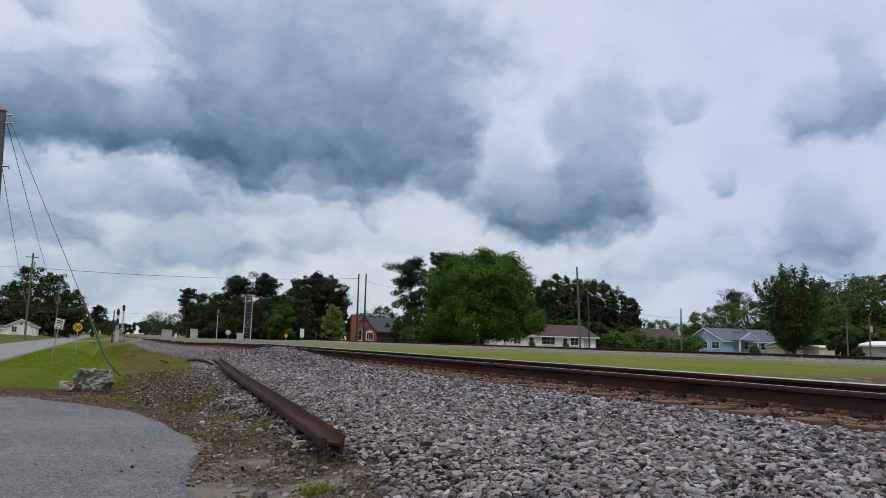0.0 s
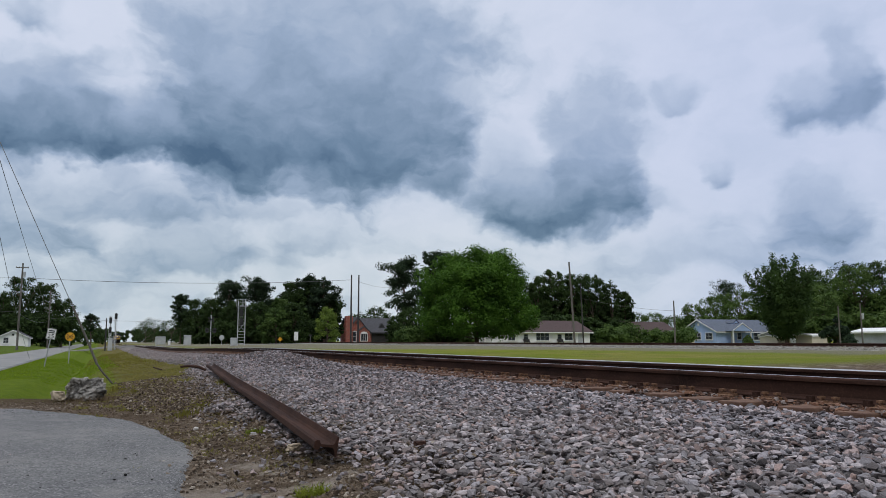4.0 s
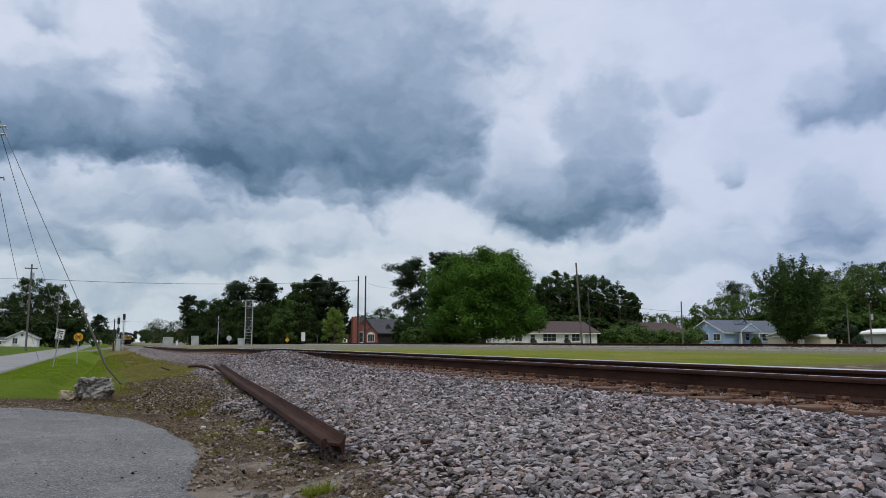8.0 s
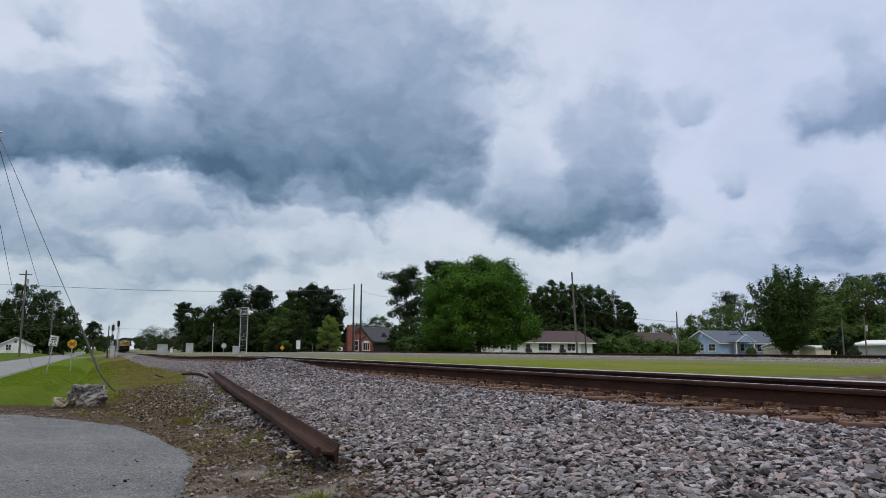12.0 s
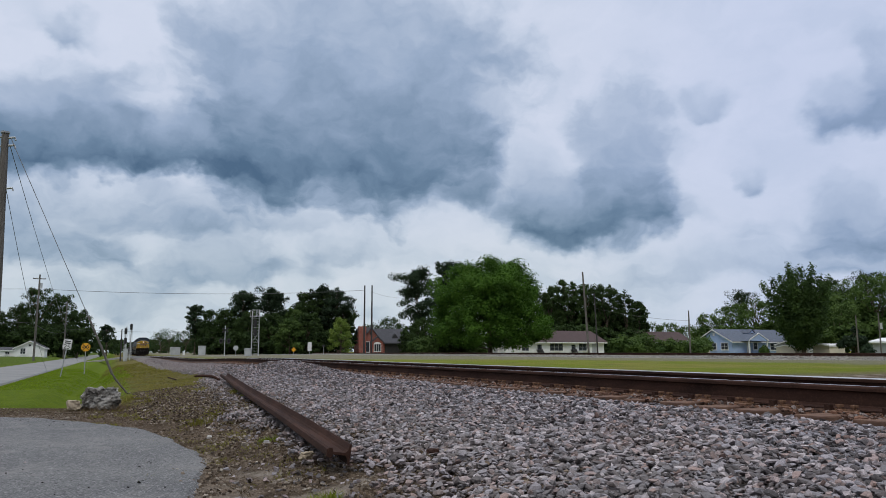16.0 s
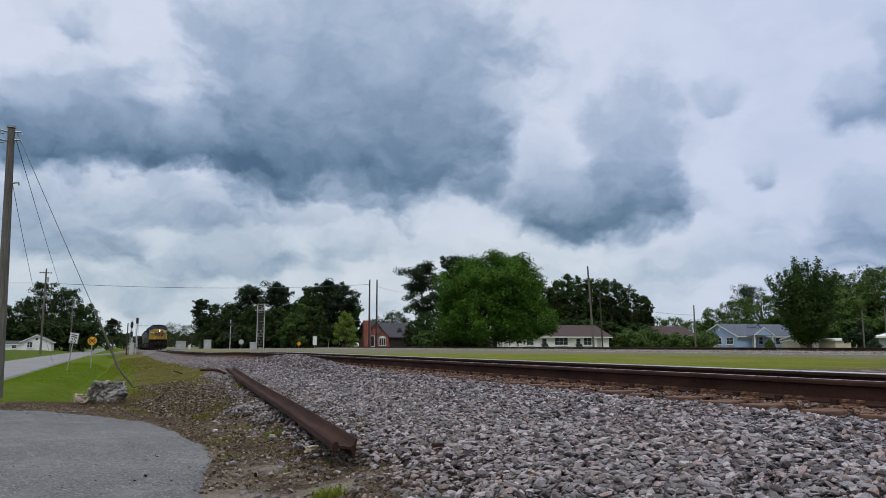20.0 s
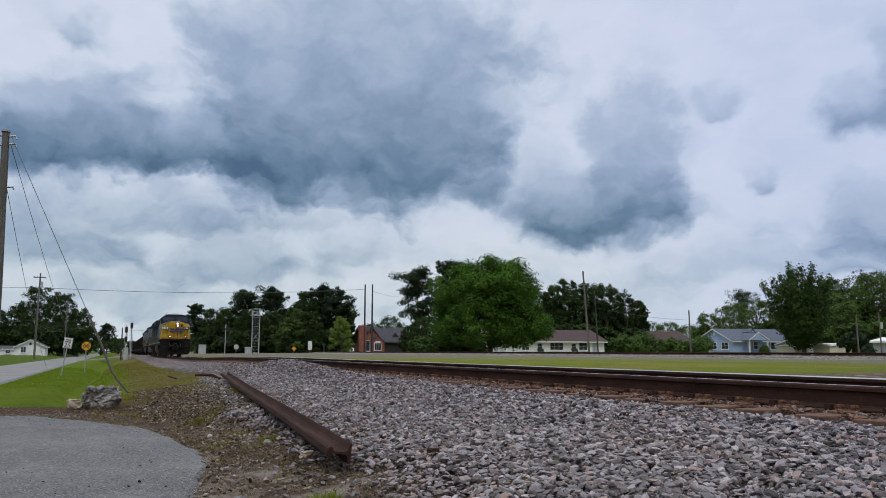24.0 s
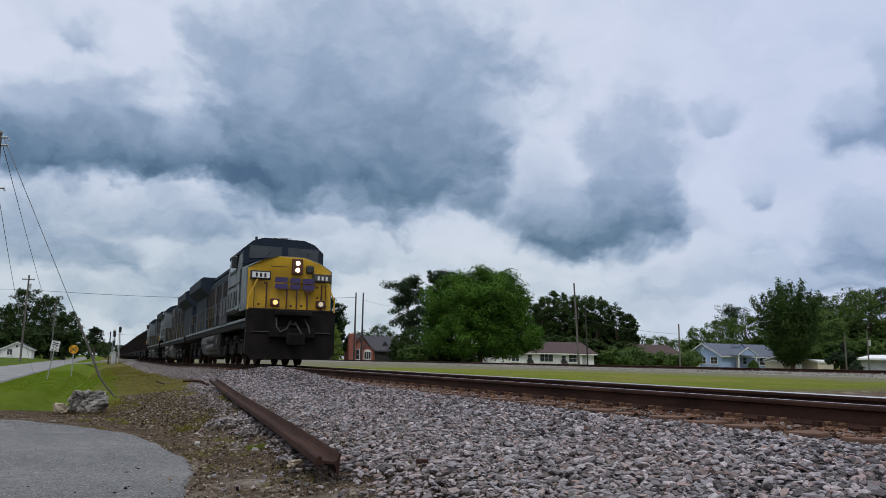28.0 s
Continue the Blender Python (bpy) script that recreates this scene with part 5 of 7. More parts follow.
def small_sign(x, y, z, mid, w, h, mat, round_face, turn, label):
    ob = thing("track_sign", pose(x, y, z), label, "sign")
    part("post", tube(bmn(), [(0, 0.03, -0.3), (0, 0.03, mid - z)], 0.035, 6), M["steel"], ob)
    bm = bmn()
    if round_face:
        bmesh.ops.create_cone(bm, cap_ends=True, segments=24, radius1=w / 2, radius2=w / 2, depth=0.02)
        bmesh.ops.transform(bm, matrix=pose(0, -0.02, mid - z, 90, 0, 0), verts=bm.verts[:])
    else:
        box(bm, -w / 2, w / 2, -0.01, 0.01, -h / 2, h / 2, 0.005)
        bmesh.ops.transform(bm, matrix=pose(0, -0.02, mid - z, 0, turn, 0), verts=bm.verts[:])
    part("panel", bm, M[mat], ob)
    return ob


small_sign(18.63, 127.3, 0.9, 2.26, 0.85, 0.85, "silver", True, 0, "bare round metal sign on a post")
small_sign(26.2, 117.4, 0.95, 1.95, 0.55, 0.55, "yellow_sign", False, 45, "small yellow diamond sign on a post")
small_sign(29.0, 118.3, 0.95, 2.45, 0.65, 1.4, "white_sign", False, 0, "white board sign on a post")
small_sign(32.4, 122.3, 0.95, 2.60, 0.5, 0.3, "dark", False, 0, "small dark sign on a post")
small_sign(14.3, 175.0, 0.6, 1.3, 0.5, 0.9, "white_sign", False, 0, "low white marker beside the track")


# ---- houses ----
def window(parent, x, y, z, wd, h, face, panes=2):
    """A sash window; face 'x' looks along -x, 'y' along -y."""
    def slab(a0, a1, d0, d1, z0, z1):
        return box(bmn(), d0, d1, a0, a1, z0, z1) if face == "x" else box(bmn(), a0, a1, d0, d1, z0, z1)
    a, d = (y, x) if face == "x" else (x, y)
    win = part("window", slab(a - wd / 2 - 0.09, a + wd / 2 + 0.09, d - 0.06, d + 0.03, z - 0.09, z + h + 0.09), M["trim"], parent, "white window frame")
    for i in range(panes):
        w0 = a - wd / 2 + wd * i / panes
        for k in range(2):
            part("pane", slab(w0 + 0.03, w0 + wd / panes - 0.03, d - 0.075, d - 0.055, z + k * h / 2 + 0.02, z + (k + 1) * h / 2 - 0.02), M["glass"], win)
    part("sill", slab(a - wd / 2 - 0.14, a + wd / 2 + 0.14, d - 0.14, d, z - 0.16, z - 0.09), M["trim"], win)
    return win


def gable_house(name, x, y, z, lx, ly, wall_h, roof_h, axis, wall, roof, label, over=0.4, hip=0.0, trim="trim"):
    """A house with its near corner at x, y; the ridge runs along axis."""
    ob = thing(name, pose(x, y, z), label, "house")
    if axis == "x":
        outline = [(0, -0.5), (ly, -0.5), (ly, wall_h), (ly / 2, wall_h + roof_h), (0, wall_h)]
        part("wall", prism(bmn(), outline, 0, lx, "x"), M[wall], ob)
        slope, run, ln = roof_h / (ly / 2), ly / 2, lx
    else:
        outline = [(0, -0.5), (lx, -0.5), (lx, wall_h), (lx / 2, wall_h + roof_h), (0, wall_h)]
        part("wall", prism(bmn(), outline, 0, ly, "y"), M[wall], ob)
        slope, run, ln = roof_h / (lx / 2), lx / 2, ly
    for s in (-1, 1):
        bm = bmn()
        eave = -over if s < 0 else 2 * run + over
        ez = wall_h - slope * over
        tz = wall_h + roof_h
        pts = [(eave, ez + 0.03), (run, tz + 0.03), (run, tz + 0.20), (eave, ez + 0.18)]
        prism(bm, pts, -over, ln + over, axis)
        if hip:
            for v in bm.verts:
                d = v.co.x if axis == "x" else v.co.y
                if d > ln and v.co.z > tz - 0.1:
                    if axis == "x":
                        v.co.x -= hip
                    else:
                        v.co.y -= hip
        part("roof", bm, M[roof], ob)
        fb = bmn()
        prism(fb, [(eave - 0.03, ez - 0.10), (eave + 0.03, ez - 0.10), (eave + 0.03, ez + 0.10), (eave - 0.03, ez + 0.10)], -over, ln + over, axis)
        part("fascia", fb, M[trim], ob)
    for d in (-over - 0.02,):
        for s in (-1, 1):
            e = -over if s < 0 else 2 * run + over
            bm = prism(bmn(), [(e, wall_h - slope * over - 0.06), (run, wall_h + roof_h - 0.06), (run, wall_h + roof_h + 0.14), (e, wall_h - slope * over + 0.14)], d - 0.04, d + 0.02, axis)
            part("bargeboard", bm, M[trim], ob)
    return ob


# pale blue bungalow: gable towards the railway, porch on its long side
blue = gable_house("blue_house", 107.5, 105.7, 1.0, 16.0, 9.2, 2.45, 2.2, "x", "blue_wall", "blue_roof", "pale blue bungalow with a porch and white windows", 0.45)
window(blue, 0.0, 1.9, 0.85, 1.7, 1.25, "x", 2)
window(blue, 0.0, 4.9, 0.85, 1.7, 1.25, "x", 2)
window(blue, 0.0, 7.6, 1.05, 0.7, 0.9, "x", 1)
window(blue, 11.0, 0.0, 0.75, 2.3, 1.35, "y", 2)
window(blue, 5.9, 0.0, 0.85, 1.0, 1.35, "y", 1)
part("vent", box(bmn(), -0.05, 0.0, 4.35, 4.85, 3.5, 4.1, 0.01), M["trim"], blue)
porch = part("porch_roof", prism(bmn(), [(1.9, 2.45), (7.1, 2.45), (4.5, 3.85)], -2.2, 1.8, "y"), M["blue_roof"], blue)
part("porch_gable", prism(bmn(), [(2.2, 2.47), (6.8, 2.47), (4.5, 3.68)], -2.26, -2.2, "y"), M["blue_wall"], porch)
for a, b in (((1.9, 2.40), (4.5, 3.83)), ((7.1, 2.40), (4.5, 3.83))):
    part("bargeboard", prism(bmn(), [(a[0], a[1]), (b[0], b[1]), (b[0], b[1] + 0.2), (a[0], a[1] + 0.2)], -2.34, -2.26, "y"), M["trim"], porch)
for x in (2.2, 6.8):
    part("porch_post", box(bmn(), x - 0.10, x + 0.10, -2.15, -1.95, -0.3, 2.45, 0.01), M["trim"], blue)
part("porch_floor", box(bmn(), 1.9, 7.1, -2.2, 0.0, -0.5, 0.2, 0.02), M["grey_wall"], blue)
part("front_door", box(bmn(), 3.7, 4.6, -0.05, 0.03, 0.2, 2.2, 0.02), M["trim"], blue)
dormer = part("dormer", prism(bmn(), [(5.9, 3.3), (7.2, 3.3), (7.2, 4.05), (6.55, 4.6), (5.9, 4.05)], 1.2, 3.6, "y"), M["blue_wall"], blue)
part("dormer_roof", prism(bmn(), [(5.75, 3.98), (6.55, 4.68), (7.35, 3.98), (7.35, 4.10), (6.55, 4.80), (5.75, 4.10)], 1.08, 3.7, "y"), M["blue_roof"], dormer)
part("dormer_pane", box(bmn(), 6.2, 6.9, 1.14, 1.2, 3.45, 4.05), M["glass"], dormer)

# white block building with a brown hipped roof
white = gable_house("white_building", 61.5, 111.5, 0.95, 20.6, 9.5, 2.35, 1.9, "x", "white_wall", "brown_roof", "long white painted block building with a brown roof", 0.5)
window(white, 10.3, 0.0, 0.75, 2.7, 1.3, "y", 3)
window(white, 15.9, 0.0, 0.75, 1.7, 1.3, "y", 2)
window(white, 3.9, 0.0, 0.75, 1.4, 1.2, "y", 2)
window(white, 6.8, 0.0, 0.95, 0.9, 0.9, "y", 1)
window(white, 13.9, 0.0, 0.95, 0.9, 0.9, "y", 1)
window(white, 0.0, 3.0, 0.75, 1.5, 1.2, "x", 2)
part("door", box(bmn(), 18.0, 18.9, -0.06, 0.03, 0.0, 2.0, 0.02), M["grey_wall"], white)
for x in (6.8, 13.9):
    cooler = part("air_conditioner", box(bmn(), x - 0.42, x + 0.42, -0.62, -0.02, 0.45, 1.0, 0.03), M["dark"], white, "boxy wall air conditioner")
    for s in (-0.55, 0.55):
        part("bracket", tube(bmn(), [(x + s, -0.05, 0.95), (x + s, -0.75, 0.15), (x + s, -0.8, -0.3)], 0.09, 6), M["dark"], cooler)

annex_white = gable_house("white_annex", 56.6, 113.5, 0.95, 4.8, 6.0, 2.2, 0.25, "x", "white_wall", "grey_roof", "low white painted wing with a flat roof", 0.2)
window(annex_white, 2.2, 0.0, 0.9, 1.0, 0.9, "y", 2)
part("door", box(bmn(), 3.6, 4.4, -0.05, 0.03, 0.0, 1.95, 0.02), M["grey_wall"], annex_white)

# red brick house: tall front gable, chimney, low wing with a dark porch
brick = gable_house("brick_house", 49.9, 155.5, 0.95, 3.9, 3.2, 3.6, 2.3, "y", "brick", "grey_roof", "red brick house with a steep front gable and chimney", 0.3, 0.0, "grey_roof")
part("chimney", box(bmn(), -0.9, 0.7, -0.4, 0.7, -0.5, 6.2, 0.04), M["brick"], brick)
window(brick, 1.15, 0.0, 0.6, 0.9, 2.2, "y", 1)
arch = part("arched_bay", prism(bmn(), [(1.9, -0.5), (4.7, -0.5), (4.7, 2.7), (3.3, 3.8), (1.9, 2.7)], -0.5, 3.2, "y"), M["brick"], brick)
part("bay_trim", prism(bmn(), [(1.7, 2.55), (3.3, 3.82), (4.9, 2.55), (4.9, 2.8), (3.3, 4.08), (1.7, 2.8)], -0.62, 3.3, "y"), M["grey_roof"], brick)
part("arched_window", prism(bmn(), [(2.45, 0.6), (4.15, 0.6), (4.15, 2.2)] + [(3.3 + 0.85 * math.cos(a * math.pi / 8), 2.2 + 0.6 * math.sin(a * math.pi / 8)) for a in range(1, 8)] + [(2.45, 2.2)], -0.58, -0.5, "y"), M["trim"], brick)
for i in range(3):
    part("pane", box(bmn(), 2.6 + i * 0.5, 3.02 + i * 0.5, -0.60, -0.58, 0.75, 2.3), M["glass"], brick)
part("gable_vent", prism(bmn(), [(1.65, 4.4), (2.25, 4.4), (2.25, 4.85), (1.95, 5.15), (1.65, 4.85)], -0.06, 0.0, "y"), M["dark"], brick)
wing = gable_house("brick_house_wing", 51.2, 158.6, 0.95, 10.6, 7.5, 2.9, 2.9, "x", "brick", "grey_roof", "long wing of the brick house with a dark porch", 0.5, 0.0, "grey_roof")
# flat dark panel on the wall where the porch is
part("porch_screen", box(bmn(), 5.0, 10.4, -0.14, -0.02, 0.1, 2.6, 0.02), M["dark"], wing)
part("dormer", prism(bmn(), [(6.8, 3.5), (8.8, 3.5), (7.8, 4.8)], 0.8, 3.0, "y"), M["dark"], wing)

brown = gable_house("brown_roofed_house", 104.7, 128.7, 0.95, 14.0, 9.0, 2.6, 2.2, "x", "cream_wall", "brown_roof", "house with a brown roof half hidden by bushes", 0.5)
window(brown, 4.0, 0.0, 0.9, 1.4, 1.2, "y", 2)
shed_a = gable_house("cream_shed", 100.5, 108.0, 1.0, 3.6, 4.5, 2.0, 0.45, "x", "cream_wall", "grey_roof", "cream shed beside the blue house", 0.15)
shed_b = gable_house("cream_shed", 107.4, 91.5, 1.0, 3.0, 4.0, 1.2, 0.3, "x", "cream_wall", "grey_roof", "cream shed behind the tall tree", 0.15)
grey = gable_house("grey_house", 116.0, 96.0, 1.0, 8.0, 7.0, 1.7, 0.9, "x", "grey_wall", "blue_roof", "small grey house with a blue-grey roof", 0.3)
window(grey, 1.6, 0.0, 0.9, 1.2, 1.1, "y", 2)
shed_c = gable_house("cream_trailer", 110.2, 87.0, 1.0, 3.8, 3.2, 1.4, 0.2, "x", "cream_wall", "trim", "long cream trailer with a white roof edge", 0.15)
carport = gable_house("white_carport", 108.5, 72.0, 1.0, 6.0, 6.0, 1.9, 0.5, "y", "grey_wall", "trim", "white-roofed carport by the pole", 0.5)
cot = gable_house("white_cottage", -18.5, 172.0, 0.75, 5.4, 7.0, 1.75, 1.35, "y", "white_wall", "grey_roof", "white cottage with its gable towards the railway", 0.3)
window(cot, 1.5, 0.0, 0.6, 0.9, 1.1, "y", 2)
part("gable_vent", box(bmn(), 2.5, 2.9, -0.04, 0.0, 2.1, 2.5), M["dark"], cot)
annex = gable_house("white_annex", -22.8, 176.1, 0.75, 4.6, 5.0, 1.3, 0.5, "x", "white_wall", "grey_roof", "low white annex beside the cottage", 0.2)
window(annex, 2.6, 0.0, 0.45, 0.8, 0.6, "y", 1)

# ---- loose things by the track ----
def scrap_rail():
    """A full length of old rail lying on its side."""
    long, n = 11.9, len(RAIL)
    ca, sa = math.cos(radians(8)), math.sin(radians(8))
    verts, faces = [], []
    for j in range(13):
        y = long * j / 12
        for a, b in RAIL:
            x0, z0 = -(b - 0.093) * 0.84, a * 0.84
            verts.append((x0 * ca + z0 * sa + 0.012 * math.sin(j * 0.7), y, -x0 * sa + z0 * ca + 0.085))
    for j in range(12):
        for i in range(n):
            k, m = j * n + i, j * n + (i + 1) % n
            faces.append((k, m, m + n, k + n))
    faces += [tuple(reversed(range(n))), tuple(12 * n + i for i in range(n))]
    ob = new("scrap_rail", mesh_of("scrap_rail", verts, faces, M["rust"]))
    a, b = Vector((1.35, 4.66, 0.868)), Vector((2.18, 16.5, 1.005))
    d = b - a
    ob.matrix_basis = pose(a.x, a.y, a.z, math.degrees(math.atan2(d.z, math.hypot(d.x, d.y))), 0, -math.degrees(math.atan2(d.x, d.y)))
    return tagged(ob, "rusty length of old rail lying on its side on the ballast", "rail")


scrap_rail()


def offcut(points, r, label):
    bm = tube(bmn(), points, r, 6)
    bmesh.ops.recalc_face_normals(bm, faces=bm.faces[:])
    me = bpy.data.meshes.new("rail_offcut")
    bm.to_mesh(me)
    bm.free()
    me.materials.append(M["rust"])
    return tagged(new("rail_offcut", me), label, "scrap metal")


offcut([(1.62, 16.7, 1.08), (1.76, 16.5, 1.10), (1.92, 16.2, 1.09), (2.04, 16.0, 1.03)], [0.022, 0.030, 0.030, 0.024], "bent rusty rail offcut on the ballast")
offcut([(1.62, 25.2, 0.80), (1.74, 23.6, 0.78)], 0.022, "short rusty bar half buried in the bank")


def boulder(name, x, y, z, sx, sy, sz, mat, label, seed, detail=5):
    bm = bmn()
    bmesh.ops.create_icosphere(bm, subdivisions=detail, radius=1.0)
    for v in bm.verts:
        p = v.co.copy()
        q = Vector((max(-0.72, min(0.72, p.x)), max(-0.72, min(0.72, p.y)), max(-0.62, min(0.66, p.z))))
        k = 1.0 + 0.34 * noise.noise(p * 1.2 + Vector((seed, 0, 0))) + 0.24 * noise.noise(p * 3.1 + Vector((seed, 5, 0))) + 0.16 * noise.noise(p * 7 + Vector((seed, 0, 5))) + 0.07 * noise.noise(p * 17 + Vector((seed, 3, 5)))
        v.co = Vector((q.x * k * sx / 0.72, q.y * k * sy / 0.72, q.z * k * sz / 0.66))
    me = bpy.data.meshes.new(name)
    bm.to_mesh(me)
    bm.free()
    me.materials.append(M[mat])
    ob = tagged(new(name, me), label, "rock")
    ob.matrix_basis = pose(x, y, z, 0, 0, 12)
    return ob


boulder("boulder", -0.17, 13.25, 0.86, 0.235, 0.20, 0.155, "rock", "broken lump of grey concrete on the verge", 2.0)
boulder("boulder", -0.53, 13.05, 0.78, 0.085, 0.08, 0.062, "palerock", "small pale stone beside the concrete lump", 6.0, 3)


boulder("brown_stone", 1.82, 4.24, 0.995, 0.036, 0.024, 0.013, "rust", "reddish brown stone lying on the ballast", 9.0, 2)


boulder("stone", 0.79, 4.06, 0.785, 0.032, 0.026, 0.022, "rock", "grey stone lying on bare sandy ground", 12.0, 3)
boulder("stone", 1.30, 5.28, 0.87, 0.045, 0.035, 0.022, "palerock", "pale flat stone beside the old rail", 15.0, 3)
boulder("concrete_chip", 1.23, 6.45, 0.84, 0.022, 0.015, 0.011, "palerock_chip", "white chip of broken concrete by the old rail", 17.0, 2)
boulder("concrete_chip", 0.87, 7.37, 0.80, 0.021, 0.018, 0.013, "palerock_chip", "white chip of broken concrete on bare soil", 19.0, 2)


# ---- ballast stones, pebbles, grass ----
def stones(name, count, region, size, height, rng, mat, label, sink=0.25, kind="stuff", category="gravel", fine=False):
    """Crushed stones strewn over a rectangle of the plan."""
    x0, x1, y0, y1 = region
    base = np.array([(-1, -1, -1), (1, -1, -1), (1, 1, -1), (-1, 1, -1), (-1, -1, 1), (1, -1, 1), (1, 1, 1), (-1, 1, 1)]) * 0.62
    tri = np.array([(0, 2, 1), (0, 3, 2), (4, 5, 6), (4, 6, 7), (0, 1, 5), (0, 5, 4), (1, 2, 6), (1, 6, 5), (2, 3, 7), (2, 7, 6), (3, 0, 4), (3, 4, 7)])
    if fine:
        bm = bmn()
        bmesh.ops.create_icosphere(bm, subdivisions=1, radius=0.95)
        base, tri = np.array([v.co[:] for v in bm.verts]), np.array([[v.index for v in f.verts] for f in bm.faces])
        bm.free()
    nv, nt = len(base), len(tri)
    px, py = x0 + (x1 - x0) * rng.random(count), y0 + (y1 - y0) * rng.random(count)
    pz = np.array([height(a, b) for a, b in zip(px, py)])
    keep = ~np.isnan(pz)
    px, py, pz = px[keep], py[keep], pz[keep]
    count = len(px)
    r = size * (0.55 + 0.75 * rng.random(count) ** 1.6) * 0.5
    v = base[None] + 0.27 * rng.uniform(-1, 1, (count, nv, 3))
    if not fine:
        v[:, 4:, :2] *= (0.55 + 0.45 * rng.random((count, 1, 1)))
    v *= np.stack([0.9 + 0.75 * rng.random(count), 0.62 + 0.5 * rng.random(count), 0.30 + 0.40 * rng.random(count)], axis=1)[:, None, :]
    half, axis = rng.random(count) * math.pi, rng.random(count) * 2 * math.pi
    tilt = rng.normal(size=count) * 0.24
    q = np.stack([np.cos(half) * np.cos(tilt), np.sin(tilt) * np.cos(axis), np.sin(tilt) * np.sin(axis), np.sin(half) * np.cos(tilt)], axis=1)
    q /= np.linalg.norm(q, axis=1)[:, None]
    a, b, c, d = q.T
    rot = np.stack([1 - 2 * (c * c + d * d), 2 * (b * c - a * d), 2 * (b * d + a * c), 2 * (b * c + a * d), 1 - 2 * (b * b + d * d), 2 * (c * d - a * b), 2 * (b * d - a * c), 2 * (c * d + a * b), 1 - 2 * (b * b + c * c)], axis=1).reshape(-1, 3, 3)
    v = np.einsum("nij,nkj->nki", rot, v) * r[:, None, None]
    v += np.stack([px, py, pz + r * (1 - 2 * sink) * (3.4 * rng.random(count) - 0.9)], axis=1)[:, None, :]
    faces = (tri[None] + (np.arange(count) * nv)[:, None, None]).reshape(-1)
    me = bpy.data.meshes.new(name)
    me.vertices.add(count * nv)
    me.vertices.foreach_set("co", v.reshape(-1))
    me.loops.add(len(faces))
    me.loops.foreach_set("vertex_index", faces)
    me.polygons.add(count * nt)
    me.polygons.foreach_set("loop_start", np.arange(0, len(faces), 3))
    me.materials.append(mat)
    me.update(calc_edges=True)
    me.shade_flat()
    return tagged(new(name, me), label, category, kind=kind)


rng = np.random.default_rng(11)


def on_bed(x, y):
    if 0.40 * x + 0.92 * y < 2.1 and y > 1.0:
        return float("nan")
    d = track_x(y) - x
    edge = bed_left(y) + 0.25 * noise.noise((x * 2, y * 2, 1))
    if d > edge - 0.9 * abs(math.sin(x * 917.0 + y * 1313.0)) ** 2 or abs(abs(d) - GAUGE / 2) < 0.085 or (0.6 < d < 1.20 + 0.25 * noise.noise((x * 4, y * 4, 6)) and (y + 4.0 + 0.13) % 0.495 < 0.27):
        return float("nan")
    return bed_z(x, y) 


def on_ground(x, y):
    if track_x(y) - x < bed_left(y) - 0.4:
        return bed_z(x, y)
    return ground_z(x, y)


def on_soil_clod(x, y):
    if -2 < x < 0.7 and y < 11.4 + (0.0 if x < -1 else -2.0 * (x + 1) ** 2):
        return float("nan")
    if y < 4.9 and noise.noise((x * 2.1, y * 2.1, 30)) > 0.10:
        return float("nan")
    return on_ground(x, y) if noise.noise((x * 1.1, y * 0.9, 8)) > -0.15 else float("nan")


def on_pebble(x, y):
    if y < 4.9 and noise.noise((x * 2.1, y * 2.1, 30)) > 0.10:
        return float("nan")
    if noise.noise((x * 1.6, y * 0.9, 12)) > 0.16 + 0.25 * abs(math.sin(x * 611.0 + y * 977.0)):
        return float("nan")
    return on_ground(x, y)


def on_rim(x, y):
    d = track_x(y) - x - bed_left(y)
    if x < 0.55 + 0.9 * noise.noise((x * 0.9, y * 0.7, 14)) or d < -0.75 + 0.5 * noise.noise((x * 1.5, y, 3)):
        return float("nan")
    return max(on_ground(x, y), bed_z(x, y)) + 0.02


def on_crib(x, y):
    d = track_x(y) - x
    if d < 0.815 or d > 1.20 + 0.2 * noise.noise((x * 3, y * 2, 4)) or (d > 1.0 and noise.noise((x * 2.2, y * 1.5, 7)) < -0.1):
        return float("nan")
    return track_z(y) - 0.212 + 0.012 * noise.noise((x * 9, y * 9, 2))


def on_strewn(x, y):
    if x < 0.75 + 0.12 * y * (0.5 + noise.noise((x * 0.8, y * 0.5, 41))) - 0.3 or noise.noise((x * 1.9, y * 1.2, 43)) < -0.22:
        return float("nan")
    return on_ground(x, y)


STONE = "loose grey and pinkish crushed ballast stones"
stones("ballast_stones", 54000, (0.9, 5.12, 1.0, 6.2), 0.044, on_bed, rng, M["stone"], STONE, fine=True)
stones("ballast_stones", 3000, (1.3, 5.12, -5.0, 1.0), 0.075, on_bed, rng, M["stone"], STONE)
stones("ballast_stones", 28000, (0.7, 5.12, 6.2, 9.5), 0.047, on_bed, rng, M["stone"], STONE)
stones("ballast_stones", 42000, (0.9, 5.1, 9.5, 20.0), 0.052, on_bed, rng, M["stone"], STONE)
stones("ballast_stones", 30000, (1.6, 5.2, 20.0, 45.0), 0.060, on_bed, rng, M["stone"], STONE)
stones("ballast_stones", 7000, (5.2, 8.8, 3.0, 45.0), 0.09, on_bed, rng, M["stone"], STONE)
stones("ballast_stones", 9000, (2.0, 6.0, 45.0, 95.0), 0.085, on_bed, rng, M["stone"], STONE)
